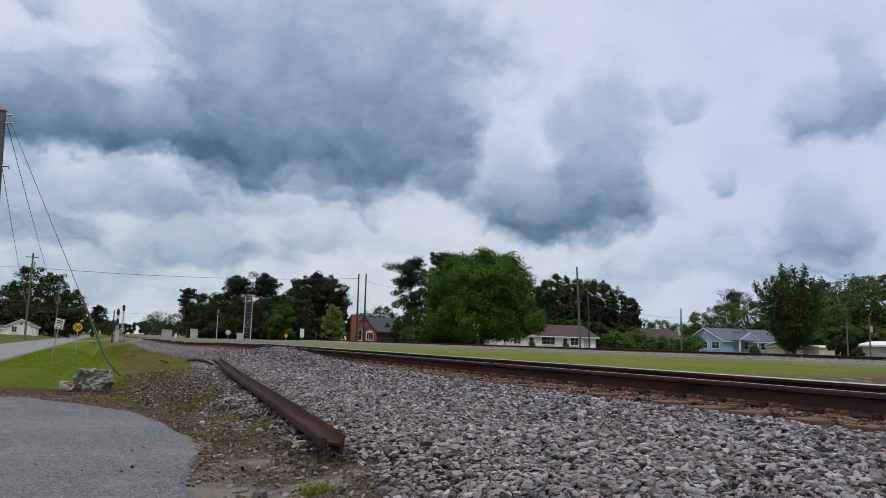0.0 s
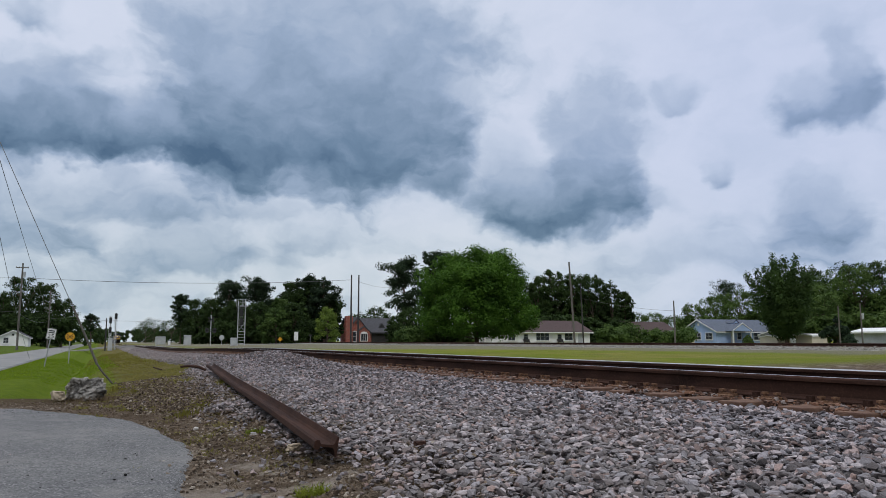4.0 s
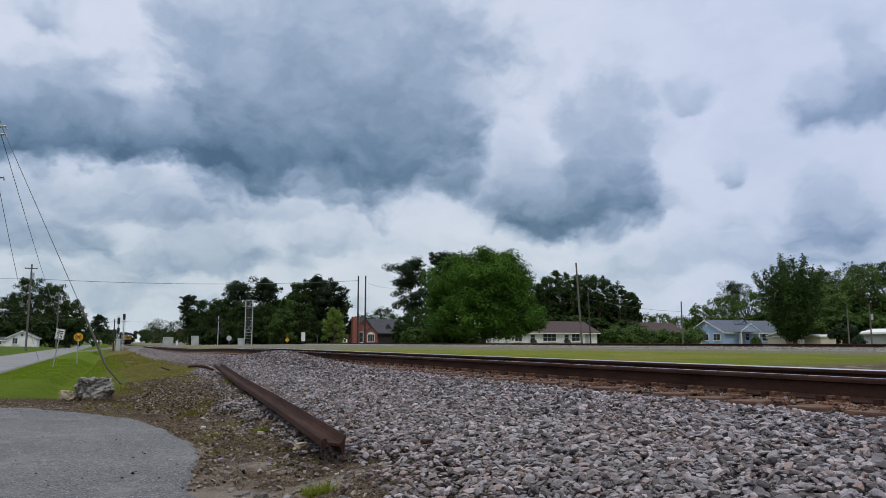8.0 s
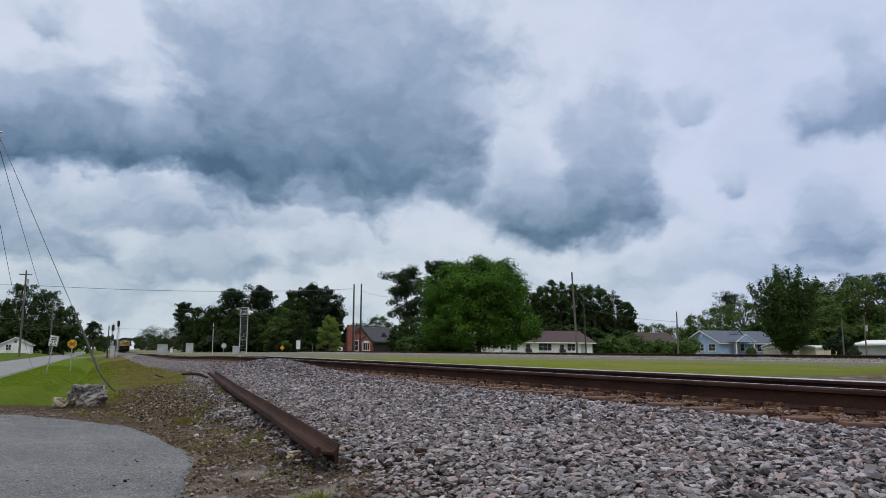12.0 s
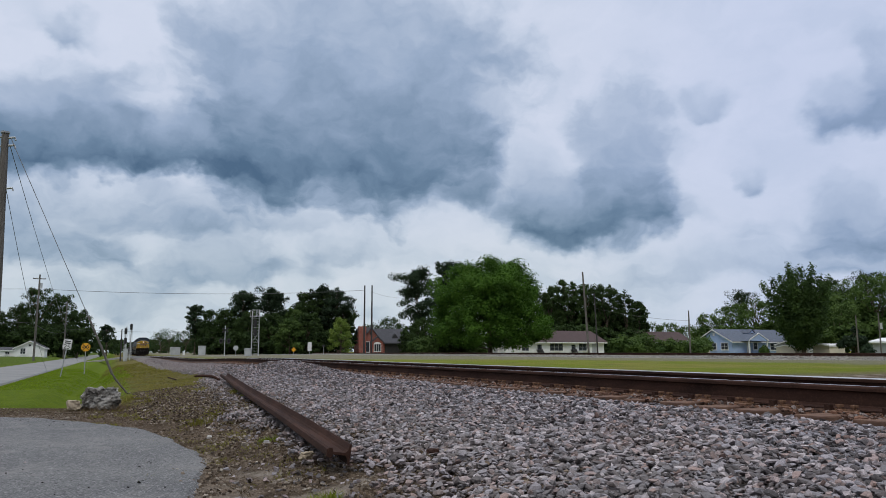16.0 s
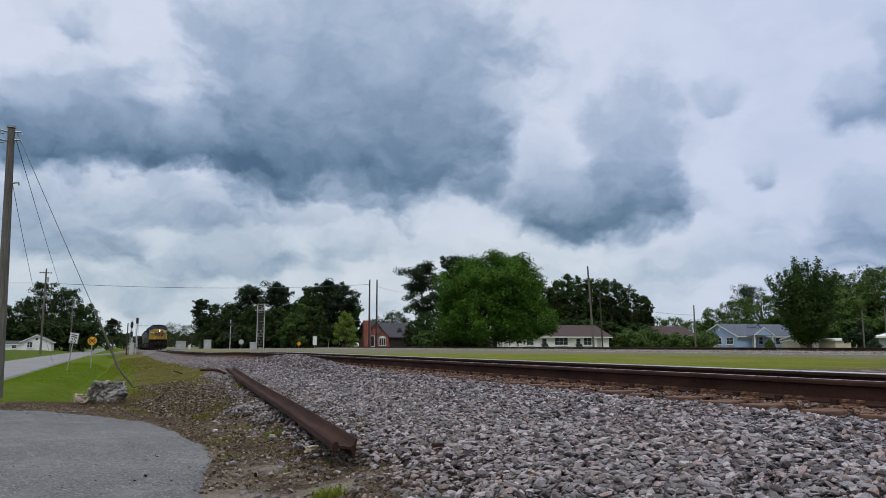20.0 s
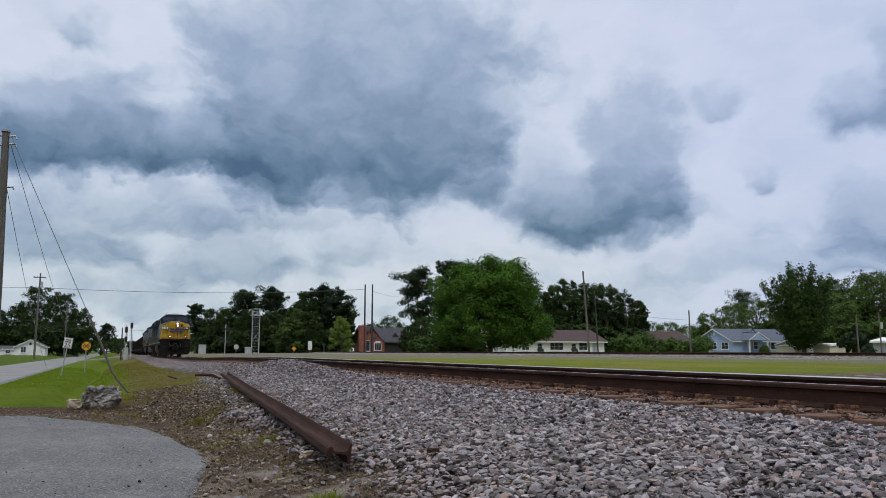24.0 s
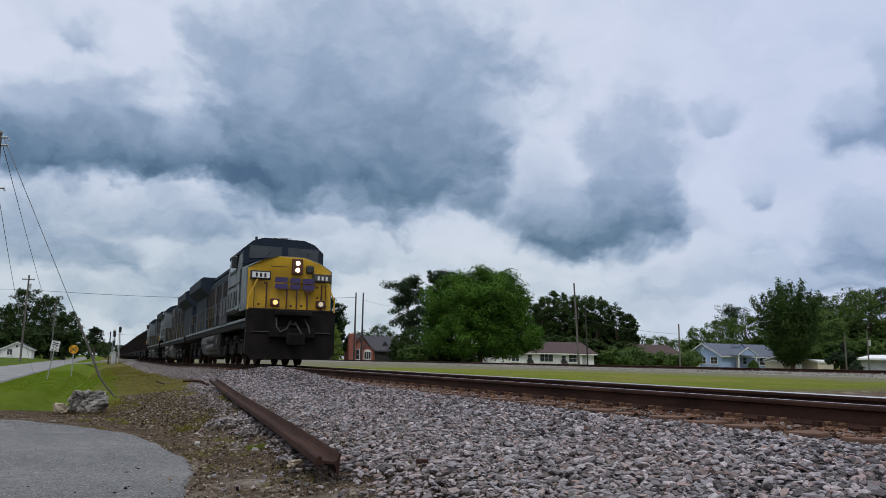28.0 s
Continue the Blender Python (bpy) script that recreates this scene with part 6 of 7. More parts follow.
stones("siding_stones", 8500, (32.8, 37.3, 10.0, 100.0), 0.085, siding_z, rng, M["pale_stone"], "pale stones along the second track", 0.3)
stones("ballast_stones", 2400, (0.6, 2.4, 3.6, 14.5), 0.046, on_strewn, rng, M["stone"], STONE, 0.3)
stones("soil_pebbles", 7000, (0.4, 2.3, 3.0, 15.0), 0.036, on_pebble, rng, M["dirt_stone"], "earth-stained stones on bare soil", 0.3)
stones("soil_pebbles", 8000, (-0.7, 2.0, 9.0, 18.0), 0.034, on_rim, rng, M["dirt_stone"], "earth-stained stones at the foot of the ballast", 0.3)
stones("rusty_stones", 14000, (4.55, 5.12, 2.5, 24.0), 0.042, on_crib, rng, M["rusty_stone"], "rust-stained stones and grit along the rail's foot", 0.3)
stones("soil_pebbles", 16000, (-1.8, 2.2, 3.2, 15.5), 0.025, on_pebble, rng, M["dirt_stone"], "small stones scattered over bare soil", 0.35)
stones("soil_clods", 18000, (-1.8, 2.2, 3.0, 16.0), 0.026, on_soil_clod, rng, M["clod"], "dry brown clods of soil", 0.4)
stones("car_park_grit", 110, (-2.5, 0.4, 4.6, 11.5), 0.015, lambda x, y: 0.748, rng, M["stone"], "grit scattered on the asphalt", 0.1)
stones("car_park_grit", 260, (-2.5, 0.4, 4.2, 11.5), 0.017, lambda x, y: 0.748 if noise.noise((x * 0.9, y * 0.6, 4)) > 0.05 else float("nan"), rng, M["grime"], "dark crumbs and dead leaves on the asphalt", 0.1)


def blades(name, count, region, tall, height, rng, mat, label, wide=0.012, clump=0.0, category="grass", limp=0.45):
    x0, x1, y0, y1 = region
    px, py = x0 + (x1 - x0) * rng.random(count), y0 + (y1 - y0) * rng.random(count)
    if clump:
        k = max(1, int(count / clump))
        i = rng.integers(0, k, count)
        px = (x0 + (x1 - x0) * rng.random(k))[i] + 0.07 * rng.normal(size=count)
        py = (y0 + (y1 - y0) * rng.random(k))[i] + 0.07 * rng.normal(size=count)
    pz = np.array([height(a, b) for a, b in zip(px, py)])
    keep = ~np.isnan(pz)
    px, py, pz = px[keep], py[keep], pz[keep]
    count = len(px)
    a = rng.random(count) * 6.283
    h = tall * (0.45 + 0.8 * rng.random(count))
    lean = h[:, None] * (rng.normal(size=(count, 2)) * limp)
    base = np.stack([px, py, pz - 0.01], axis=1)
    side = np.stack([np.cos(a), np.sin(a), np.zeros(count)], axis=1) * wide
    mid = base + np.concatenate([lean * 0.35, (h * 0.6)[:, None]], axis=1)
    tip = base + np.concatenate([lean, h[:, None]], axis=1)
    v = np.stack([base - side, base + side, mid + side * 0.7, mid - side * 0.7, tip], axis=1).reshape(-1, 3)
    k = (np.arange(count) * 5)[:, None]
    loops = (k + np.array([0, 1, 2, 3, 3, 2, 4])).reshape(-1)
    starts = (np.arange(count) * 7)[:, None] + np.array([0, 4])
    me = bpy.data.meshes.new(name)
    me.vertices.add(count * 5)
    me.vertices.foreach_set("co", v.reshape(-1))
    me.loops.add(len(loops))
    me.loops.foreach_set("vertex_index", loops)
    me.polygons.add(count * 2)
    me.polygons.foreach_set("loop_start", starts.reshape(-1))
    me.materials.append(mat)
    me.update(calc_edges=True)
    return tagged(new(name, me), label, category, kind="stuff")


def on_verge(x, y):
    if y < 12.6 + 0.9 * noise.noise((x, y, 0)) + 0.2 * x or track_x(y) - x < bed_left(y) + 0.15:
        return float("nan")
    return ground_z(x, y)


def on_bank(x, y):
    if noise.noise((x * 1.2, y * 0.45, 17)) < -0.18:
        return float("nan")
    if x < 0.1 + 0.9 * abs(math.sin(x * 817.0 + y * 1213.0)) ** 2 + 0.5 * noise.noise((x, y * 0.3, 6)) and y < 60:
        return float("nan")
    if y < 14.5 + 4.0 * noise.noise((x * 0.8, y * 0.5, 2)) + 4.0 * abs(math.sin(x * 533.0 + y * 911.0)) ** 3 or track_x(y) - x < bed_left(y) - 0.25 + 0.5 * noise.noise((x * 1.3, y * 0.8, 5)):
        return float("nan")
    return on_ground(x, y)


def on_bank_weed(x, y):
    return on_ground(x, y) if noise.noise((x * 1.3, y * 0.7, 21)) > 0.05 else float("nan")


def on_soil(x, y):
    if -2 < x < 0.75 and y < 11.8 + (0.0 if x < -1 else -2.0 * (x + 1) ** 2):
        return float("nan")
    return on_ground(x, y)


blades("grass_blades", 55000, (-4.6, 0.6, 12.5, 34.0), 0.014, on_verge, rng, M["grass"], "short mown bright green grass", 0.006, limp=1.9)
blades("grass_blades", 16000, (-4.6, 0.8, 34.0, 75.0), 0.04, on_verge, rng, M["grass"], "short mown bright green grass", 0.03)
blades("dry_grass", 26000, (-0.3, 3.0, 13.5, 34.0), 0.040, on_bank, rng, M["drygrass"], "yellowing grass on the railway bank", 0.006, limp=1.4)
blades("dry_grass", 12000, (-0.8, 3.0, 34.0, 90.0), 0.07, on_bank, rng, M["drygrass"], "yellowing grass on the railway bank", 0.022, limp=1.0)
blades("dead_weeds", 26000, (-1.6, 2.0, 3.4, 16.5), 0.034, on_soil, rng, M["straw"], "dead weeds and straw on bare soil", 0.005, 10, limp=1.5)
blades("weed_tufts", 260, (0.3, 1.9, 8.5, 13.0), 0.10, on_ground, rng, M["drygrass"], "small green weed tufts by the old rail", 0.008, 60)
blades("dry_weeds", 5200, (-0.2, 1.7, 9.5, 15.5), 0.045, on_pebble, rng, M["drygrass"], "flattened yellowing weeds on the soil", 0.006, 55, limp=1.2)
blades("dry_weeds", 1500, (0.2, 1.3, 5.0, 9.5), 0.035, on_pebble, rng, M["drygrass"], "flattened yellowing weeds on the soil", 0.005, 45, limp=1.2)
for x, y, n in ((1.12, 4.14, 150), (1.30, 6.71, 90), (1.66, 9.77, 110), (1.78, 11.37, 110), (1.87, 12.52, 90)):
    blades("weed_tuft", n * 2, (x - 0.08, x + 0.08, y - 0.07, y + 0.07), 0.055, on_ground, rng, M["weed"], "small yellow-green weed tuft in the stones", 0.004, limp=0.7)

blades("bank_weeds", 2600, (-0.4, 1.6, 13.6, 19.5), 0.13, on_bank_weed, rng, M["drygrass"], "yellow-green weeds on the foot of the bank", 0.007, 45, limp=0.7)
blades("bank_weeds", 700, (-0.55, 0.25, 12.75, 13.6), 0.10, on_ground, rng, M["straw"], "dead weeds round the concrete lump", 0.006, 35, limp=0.9)

# ---- sleepers and fastenings ----
def sleeper_mesh():
    bm = box(bmn(), -1.30, 1.30, -0.115, 0.115, -0.18, 0.0, 0.012)
    me = bpy.data.meshes.new("tie")
    bm.to_mesh(me)
    bm.free()
    me.materials.append(M["tie"])
    return me


def block_mesh(name, boxes, mat):
    bm = bmn()
    for b in boxes:
        box(bm, *b)
    bmesh.ops.recalc_face_normals(bm, faces=bm.faces[:])
    me = bpy.data.meshes.new(name)
    bm.to_mesh(me)
    bm.free()
    me.materials.append(M[mat])
    return me


tie_me = sleeper_mesh()
plate_me = block_mesh("tie_plate", [(-0.19, 0.19, -0.095, 0.095, 0.0, 0.012), (-0.105, -0.08, -0.095, 0.095, 0.012, 0.026), (0.08, 0.105, -0.095, 0.095, 0.012, 0.026)], "orange")
spike_me = block_mesh("spike", [(-0.012, 0.012, -0.012, 0.012, -0.05, 0.030), (-0.020, 0.028, -0.018, 0.018, 0.028, 0.046)], "orange")
anchor_me = block_mesh("rail_anchor", [(-0.105, -0.070, -0.028, 0.028, -0.045, 0.040), (-0.10, 0.10, -0.022, 0.022, -0.045, -0.012)], "rust")
for i in range(190):
    y = -4.0 + i * 0.495 + 0.02 * math.sin(i * 2.3)
    x, z = track_x(y), track_z(y) - 0.202
    piece("tie", tie_me, track, "", pose(x + 0.03 * math.sin(i * 1.7), y, z + 0.004 * math.sin(i * 3.1), 0, 0, 0.5 * math.sin(i * 5.1)))
    if i < 90:
        for s in (-1, 1):
            piece("tie_plate", plate_me, track, "", pose(x + s * GAUGE / 2, y, z + 0.001))
        for sy in (-0.06, 0.06):
            piece("spike", spike_me, track, "", pose(x - GAUGE / 2 - 0.094, y + sy, z + 0.014))
        piece("rail_anchor", anchor_me, track, "", pose(x - GAUGE / 2, y + 0.16, z + 0.014))
for i in range(150):
    piece("tie", tie_me, siding, "", pose(SIDE_X, i * 0.66, 1.262))


# ---- the train ----
def wheelset_truck(parent, y0, axles, pitch, frame_mat):
    """A bogie: side frames and wheels on their axles."""
    for s in (-1, 1):
        bm = bmn()
        box(bm, s * 1.12 - 0.10, s * 1.12 + 0.10, y0 - 0.7, y0 + pitch * (axles - 1) + 0.7, 0.52, 0.86, 0.05)
        for a in range(axles):
            box(bm, s * 1.22 - 0.12, s * 1.22 + 0.12, y0 + a * pitch - 0.28, y0 + a * pitch + 0.28, 0.34, 0.74, 0.05)
            if a < axles - 1:
                box(bm, s * 1.18 - 0.09, s * 1.18 + 0.09, y0 + (a + 0.5) * pitch - 0.35, y0 + (a + 0.5) * pitch + 0.35, 0.40, 1.02, 0.06)
        part("bogie_frame", bm, frame_mat, parent)
        for a in range(axles):
            bm = bmn()
            for w0, w1, r in ((0.69, 0.72, 0.55), (0.72, 0.83, 0.52)):
                made = bmesh.ops.create_cone(bm, cap_ends=True, segments=24, radius1=r, radius2=r, depth=w1 - w0)["verts"]
                bmesh.ops.transform(bm, matrix=pose(s * (w0 + w1) / 2, y0 + a * pitch, 0.52, 0, 90, 0), verts=made)
            part("wheel", bm, M["rust"], parent)


def locomotive(m):
    ob = thing("locomotive", m, "yellow and grey diesel freight locomotive with headlights on", "locomotive", "locomotives of the train")
    # frame, pilot plate and anticlimber
    part("underframe", box(box(bmn(), -1.45, 1.45, 0.75, 21.9, 1.30, 1.62, 0.03), -0.8, 0.8, 0.4, 21.9, 0.95, 1.30, 0.03), M["grime"], ob)
    bm = prism(bmn(), [(-1.56, 1.88), (1.56, 1.88), (1.56, 0.40), (1.34, 0.21), (-1.34, 0.21), (-1.56, 0.40)], 0.55, 0.80)
    part("pilot_plate", bm, M["grime"], ob, "soot-black plow plate")
    bm = box(box(bmn(), -0.62, 0.62, 0.18, 0.60, 1.70, 1.86, 0.04), -1.5, 1.5, 0.55, 0.95, 1.82, 1.93, 0.03)
    part("anticlimber", bm, M["grime"], ob)
    bm = box(box(bmn(), -0.17, 0.17, -0.25, 0.55, 0.72, 1.02, 0.05), -0.30, 0.30, -0.30, 0.02, 0.66, 1.08, 0.07)
    part("coupler", bm, M["grime"], ob)
    for pts in ([(-0.55, 0.50, 1.62), (-0.55, 0.40, 1.30), (-0.42, 0.36, 1.14), (-0.20, 0.40, 1.25), (-0.05, 0.48, 1.55)], [(0.10, 0.48, 1.50), (0.24, 0.36, 1.20), (0.34, 0.34, 1.05)], [(0.42, 0.48, 1.62), (0.55, 0.36, 1.35), (0.60, 0.34, 1.10)], [(-0.15, 0.45, 1.45), (0.15, 0.42, 1.40)]):
        part("air_hose", tube(bmn(), pts, 0.030, 7), M["tank"], ob)
    for s in (-1, 1):
        part("step_edge", box(bmn(), s * 1.05 - 0.34, s * 1.05 + 0.34, 0.50, 0.56, 1.12, 1.15, 0.01), M["tank"], ob)
        part("corner_rail", tube(bmn(), [(s * 1.53, 0.62, 1.2), (s * 1.53, 0.60, 2.3), (s * 1.25, 0.62, 2.95)], 0.025, 7), M["yellow"], ob, "yellow grab rail")
    # nose with its crowned top
    bm = bmn()
    front = [(-1.50, 1.92), (1.50, 1.92), (1.54, 2.2), (1.54, 3.42), (1.05, 3.68), (0.45, 3.86), (-0.45, 3.86), (-1.05, 3.68), (-1.54, 3.42), (-1.54, 2.2)]
    prism(bm, front, 0.92, 2.55)
    for v in bm.verts:
        if v.co.y > 2 and v.co.z > 3.3:
            v.co.z += 0.10
        if v.co.y < 1.2 and abs(v.co.x) > 1.4:
            v.co.y += 0.16
    part("nose_body", bm, M["cab_grey"], ob, "grey nose sides")
    bm = prism(bmn(), [(-1.49, 1.93), (1.49, 1.93), (1.50, 2.2), (1.50, 3.40), (1.04, 3.65), (0.45, 3.84), (-0.45, 3.84), (-1.04, 3.65), (-1.50, 3.40), (-1.50, 2.2)], 0.905, 1.0)
    for v in bm.verts:
        if abs(v.co.x) > 1.4:
            v.co.y += 0.15
    nose = part("nose", bm, M["yellow"], ob, "bright yellow nose")
    for x0, x1, z0, z1, mat, nm in ((-1.42, -0.76, 3.00, 3.26, "white_sign", "number_board"), (0.80, 1.46, 3.00, 3.26, "dark", "number_board")):
        b = part(nm, box(box(bmn(), x0, x1, 0.86, 0.97, z0, z1, 0.015), x0 - 0.025, x1 + 0.025, 0.88, 0.96, z0 - 0.025, z1 + 0.025, 0.01), M[mat if mat != "white_sign" else "dark"], ob)
        part("lit_face", box(bmn(), x0 + 0.03, x1 - 0.03, 0.845, 0.866, z0 + 0.03, z1 - 0.03), M["white_sign" if x0 < 0 else "tank"], b)
        for i in range(3):
            c = (x0 + x1) / 2 + (i - 1) * 0.15
            part("bar", box(bmn(), c - 0.035, c + 0.035, 0.836, 0.846, z0 + 0.06, z1 - 0.06), M["black_ink" if x0 < 0 else "white_sign"], b)
    hb = part("headlight_box", box(bmn(), 0.00, 0.38, 0.80, 0.95, 3.22, 3.78, 0.03), M["maroon"], ob)
    for z in (3.37, 3.62):
        bm = bmn()
        made = bmesh.ops.create_cone(bm, cap_ends=True, segments=20, radius1=0.078, radius2=0.078, depth=0.04)["verts"]
        bmesh.ops.transform(bm, matrix=pose(0.19, 0.79, z, 90, 0, 0), verts=made)
        part("lamp", bm, M["lamp"], hb, "lit headlamp")
    for x, mat in ((-0.56, "lamp_amber"), (1.08, "lamp_dim")):
        d = part("ditch_light", box(bmn(), x - 0.155, x + 0.155, 0.78, 0.95, 2.04, 2.32, 0.03), M["maroon"], ob)
        bm = bmn()
        made = bmesh.ops.create_cone(bm, cap_ends=True, segments=20, radius1=0.085, radius2=0.085, depth=0.04)["verts"]
        bmesh.ops.transform(bm, matrix=pose(x, 0.77, 2.18, 90, 0, 0), verts=made)
        part("lamp", bm, M[mat], d)
    part("sand_hatch", box(bmn(), 0.52, 0.80, 0.83, 0.95, 3.28, 3.58, 0.07), M["dark"], ob, "rounded dark sand hatch")
    for x, z in ((-1.12, 2.10), (-0.42, 2.08), (0.02, 2.08), (-0.93, 2.86), (0.95, 2.80), (0.97, 2.42), (1.28, 2.12), (0.40, 2.10)):
        part("latch", box(bmn(), x - 0.035, x + 0.035, 0.855, 0.93, z - 0.035, z + 0.035, 0.01), M["maroon"], nose)
    part("nose_lip", box(bmn(), -1.46, 1.46, 0.86, 0.93, 1.93, 1.97, 0.008), M["maroon"], nose)
    for s in (-1, 1):
        part("corner_seam", box(bmn(), s * 1.28 - 0.012, s * 1.28 + 0.012, 0.885, 0.95, 2.0, 2.9), M["dull_yellow"], nose)
    # emblem as plain slanted blocks
    for x0, x1 in ((-0.60, -0.12), (-0.06, 0.34), (0.40, 0.86)):
        for z0, z1 in ((2.68, 2.86), (2.91, 3.09)):
            bm = prism(bmn(), [(x0, z0), (x1 - 0.03, z0), (x1, z1), (x0 + 0.04, z1)], 0.862, 0.91)
            part("emblem_block", bm, M["logo"], nose, "dark blue emblem shape")
    part("emblem_bar", box(bmn(), 0.50, 0.74, 0.860, 0.91, 2.58, 2.70), M["maroon"], nose)
    for x, z0, z1 in ((-0.86, 1.95, 2.88), (-0.14, 1.98, 2.70), (0.22, 1.98, 2.70), (0.60, 1.98, 2.70), (1.12, 1.95, 2.88)):
        part("seam", box(bmn(), x - 0.022, x + 0.022, 0.868, 0.93, z0, z1), M["maroon"], nose)
    part("grab_iron", tube(bmn(), [(-0.75, 0.90, 3.50), (-0.75, 0.80, 3.46), (-0.22, 0.80, 3.46), (-0.22, 0.90, 3.50)], 0.018, 6), M["maroon"], nose)
    # cab
    bm = prism(bmn(), [(-1.54, 1.92), (1.54, 1.92), (1.54, 3.5), (1.47, 4.20), (1.14, 4.52), (0.75, 4.66), (-0.75, 4.66), (-1.14, 4.52), (-1.47, 4.20), (-1.54, 3.5)], 2.50, 5.4)
    for v in bm.verts:
        if v.co.y < 3 and v.co.z < 4.0:
            v.co.y -= 0.32
    cab = part("cab", bm, M["cab_grey"], ob, "grey cab side")
    bm = prism(bmn(), [(-1.50, 3.66), (-1.50, 4.22), (-1.16, 4.55), (-0.76, 4.69), (0.76, 4.69), (1.16, 4.55), (1.50, 4.22), (1.50, 3.66), (0.6, 3.93), (-0.6, 3.93)], 2.22, 2.47)
    part("brow", bm, M["navy"], ob, "dark blue cab front")
    bm = prism(bmn(), [(-1.50, 4.14), (-1.52, 4.25), (-1.17, 4.57), (-0.76, 4.71), (0.76, 4.71), (1.17, 4.57), (1.52, 4.25), (1.50, 4.14)], 2.30, 5.5)
    part("cab_roof", bm, M["navy"], ob, "dark blue cab roof")
    for x0, x1 in ((-1.30, -0.10), (0.12, 1.30)):
        bm = bmn()
        a = [bm.verts.new(v) for v in ((x0, 2.19, 3.88 if x0 < 0 else 4.0), (x1, 2.19, 4.0 if x0 < 0 else 3.88), (x1, 2.21, 4.38), (x0, 2.21, 4.38))]
        b = [bm.verts.new(v.co + Vector((0, 0.05, 0))) for v in a]
        bm.faces.new(a)
        bm.faces.new(b[::-1])
        for i in range(4):
            bm.faces.new((a[i], a[(i + 1) % 4], b[(i + 1) % 4], b[i]))
        wsn = part("windscreen", bm, M["glass"], ob, "dark windscreen")
        part("wiper", tube(bmn(), [((x0 + x1) / 2, 2.17, 3.98), ((x0 + x1) / 2 + 0.22, 2.17, 4.28)], 0.014, 5), M["dark"], wsn)
    for s in (-1, 1):
        part("side_window", box(bmn(), s * 1.53 - 0.035, s * 1.53 + 0.035, 3.35, 4.75, 3.55, 4.12, 0.03), M["glass"], ob)
        part("cab_door", box(bmn(), s * 1.55 - 0.02, s * 1.55 + 0.02, 2.5, 3.1, 2.0, 3.45, 0.03), M["cab_grey"], ob)
        part("mirror", box(bmn(), s * 1.66 - 0.10, s * 1.66 + 0.10, 3.25, 3.32, 3.60, 4.05, 0.02), M["dark"], ob)
    part("horn", tube(box(bmn(), -0.30, 0.30, 3.3, 3.5, 4.70, 4.76, 0.01), [(-0.28, 3.0, 4.84), (0.28, 3.0, 4.84)], 0.03, 6), M["silver"], ob)
    part("roof_loop", tube(bmn(), [(-0.05, 2.75, 4.68), (-0.05, 2.75, 4.82), (0.35, 2.75, 4.82), (0.35, 2.75, 4.68)], 0.022, 6), M["silver"], ob)
    part("roof_antenna", tube(bmn(), [(-0.95, 2.9, 4.60), (-0.95, 2.9, 4.82)], 0.05, 8), M["dark"], ob)
    # hood with doors, radiator wing, grilles
    bm = prism(bmn(), [(-0.95, 1.62), (0.95, 1.62), (0.95, 4.05), (0.70, 4.32), (-0.70, 4.32), (-0.95, 4.05)], 5.4, 16.4)
    hood = part("hood", bm, M["navy"], ob, "dark grimy long hood")
    part("hood_roof", box(bmn(), -0.80, 0.80, 5.5, 16.4, 4.30, 4.48, 0.06), M["navy"], ob)
    for s in (-1, 1):
        for i in range(19):
            y = 5.62 + i * 0.565
            door = part("hood_door", box(bmn(), s * 0.955 - 0.022, s * 0.955 + 0.022, y, y + 0.50, 1.85, 3.50 if i < 6 else 3.80, 0.012), M["loco_grey" if i in (1, 2, 4, 5, 9, 13) else "coal_car"], hood)
            part("latch", box(bmn(), s * 0.985 - 0.015, s * 0.985 + 0.015, y + 0.42, y + 0.46, 2.3, 2.7), M["tank"], door)
        for y in (2.75, 3.45, 4.25, 4.85):
            part("cab_louvre", box(bmn(), s * 1.545 - 0.025, s * 1.545 + 0.025, y, y + 0.45, 2.15, 2.75, 0.012), M["dark"], ob)
        part("cab_ledge", box(bmn(), s * 1.555 - 0.03, s * 1.555 + 0.03, 2.4, 5.4, 2.95, 3.0, 0.008), M["tank"], ob)
        part("cab_stripe", box(bmn(), s * 1.545 - 0.012, s * 1.545 + 0.012, 2.4, 5.4, 1.93, 2.05), M["coal_car"], ob)
        part("window_frame", box(box(bmn(), s * 1.54 - 0.03, s * 1.54 + 0.03, 3.28, 4.82, 4.12, 4.17), s * 1.54 - 0.03, s * 1.54 + 0.03, 3.28, 4.82, 3.48, 3.55), M["dark"], ob)
        box_part = part("equipment_cabinet", box(bmn(), s * 1.22 - 0.30, s * 1.22 + 0.30, 5.45, 7.6, 1.62, 2.75, 0.04), M["loco_grey"], ob)
        for y in (5.75, 6.6):
            part("louvre", box(bmn(), s * 1.53 - 0.02, s * 1.53 + 0.02, y, y + 0.62, 1.95, 2.55, 0.01), M["dark"], box_part)
        part("dynamic_brake_grille", box(bmn(), s * 0.98 - 0.05, s * 0.98 + 0.05, 5.7, 8.6, 3.55, 4.25, 0.02), M["dark"], ob)
    part("radiator_base", box(bmn(), -1.0, 1.0, 16.4, 21.3, 1.62, 3.95, 0.05), M["navy"], ob)
    bm = prism(bmn(), [(-0.95, 3.55), (0.95, 3.55), (1.46, 4.02), (1.46, 4.48), (1.32, 4.56), (-1.32, 4.56), (-1.46, 4.48), (-1.46, 4.02)], 15.7, 21.4)
    part("radiator_wing", bm, M["navy"], ob, "overhanging radiator wing")
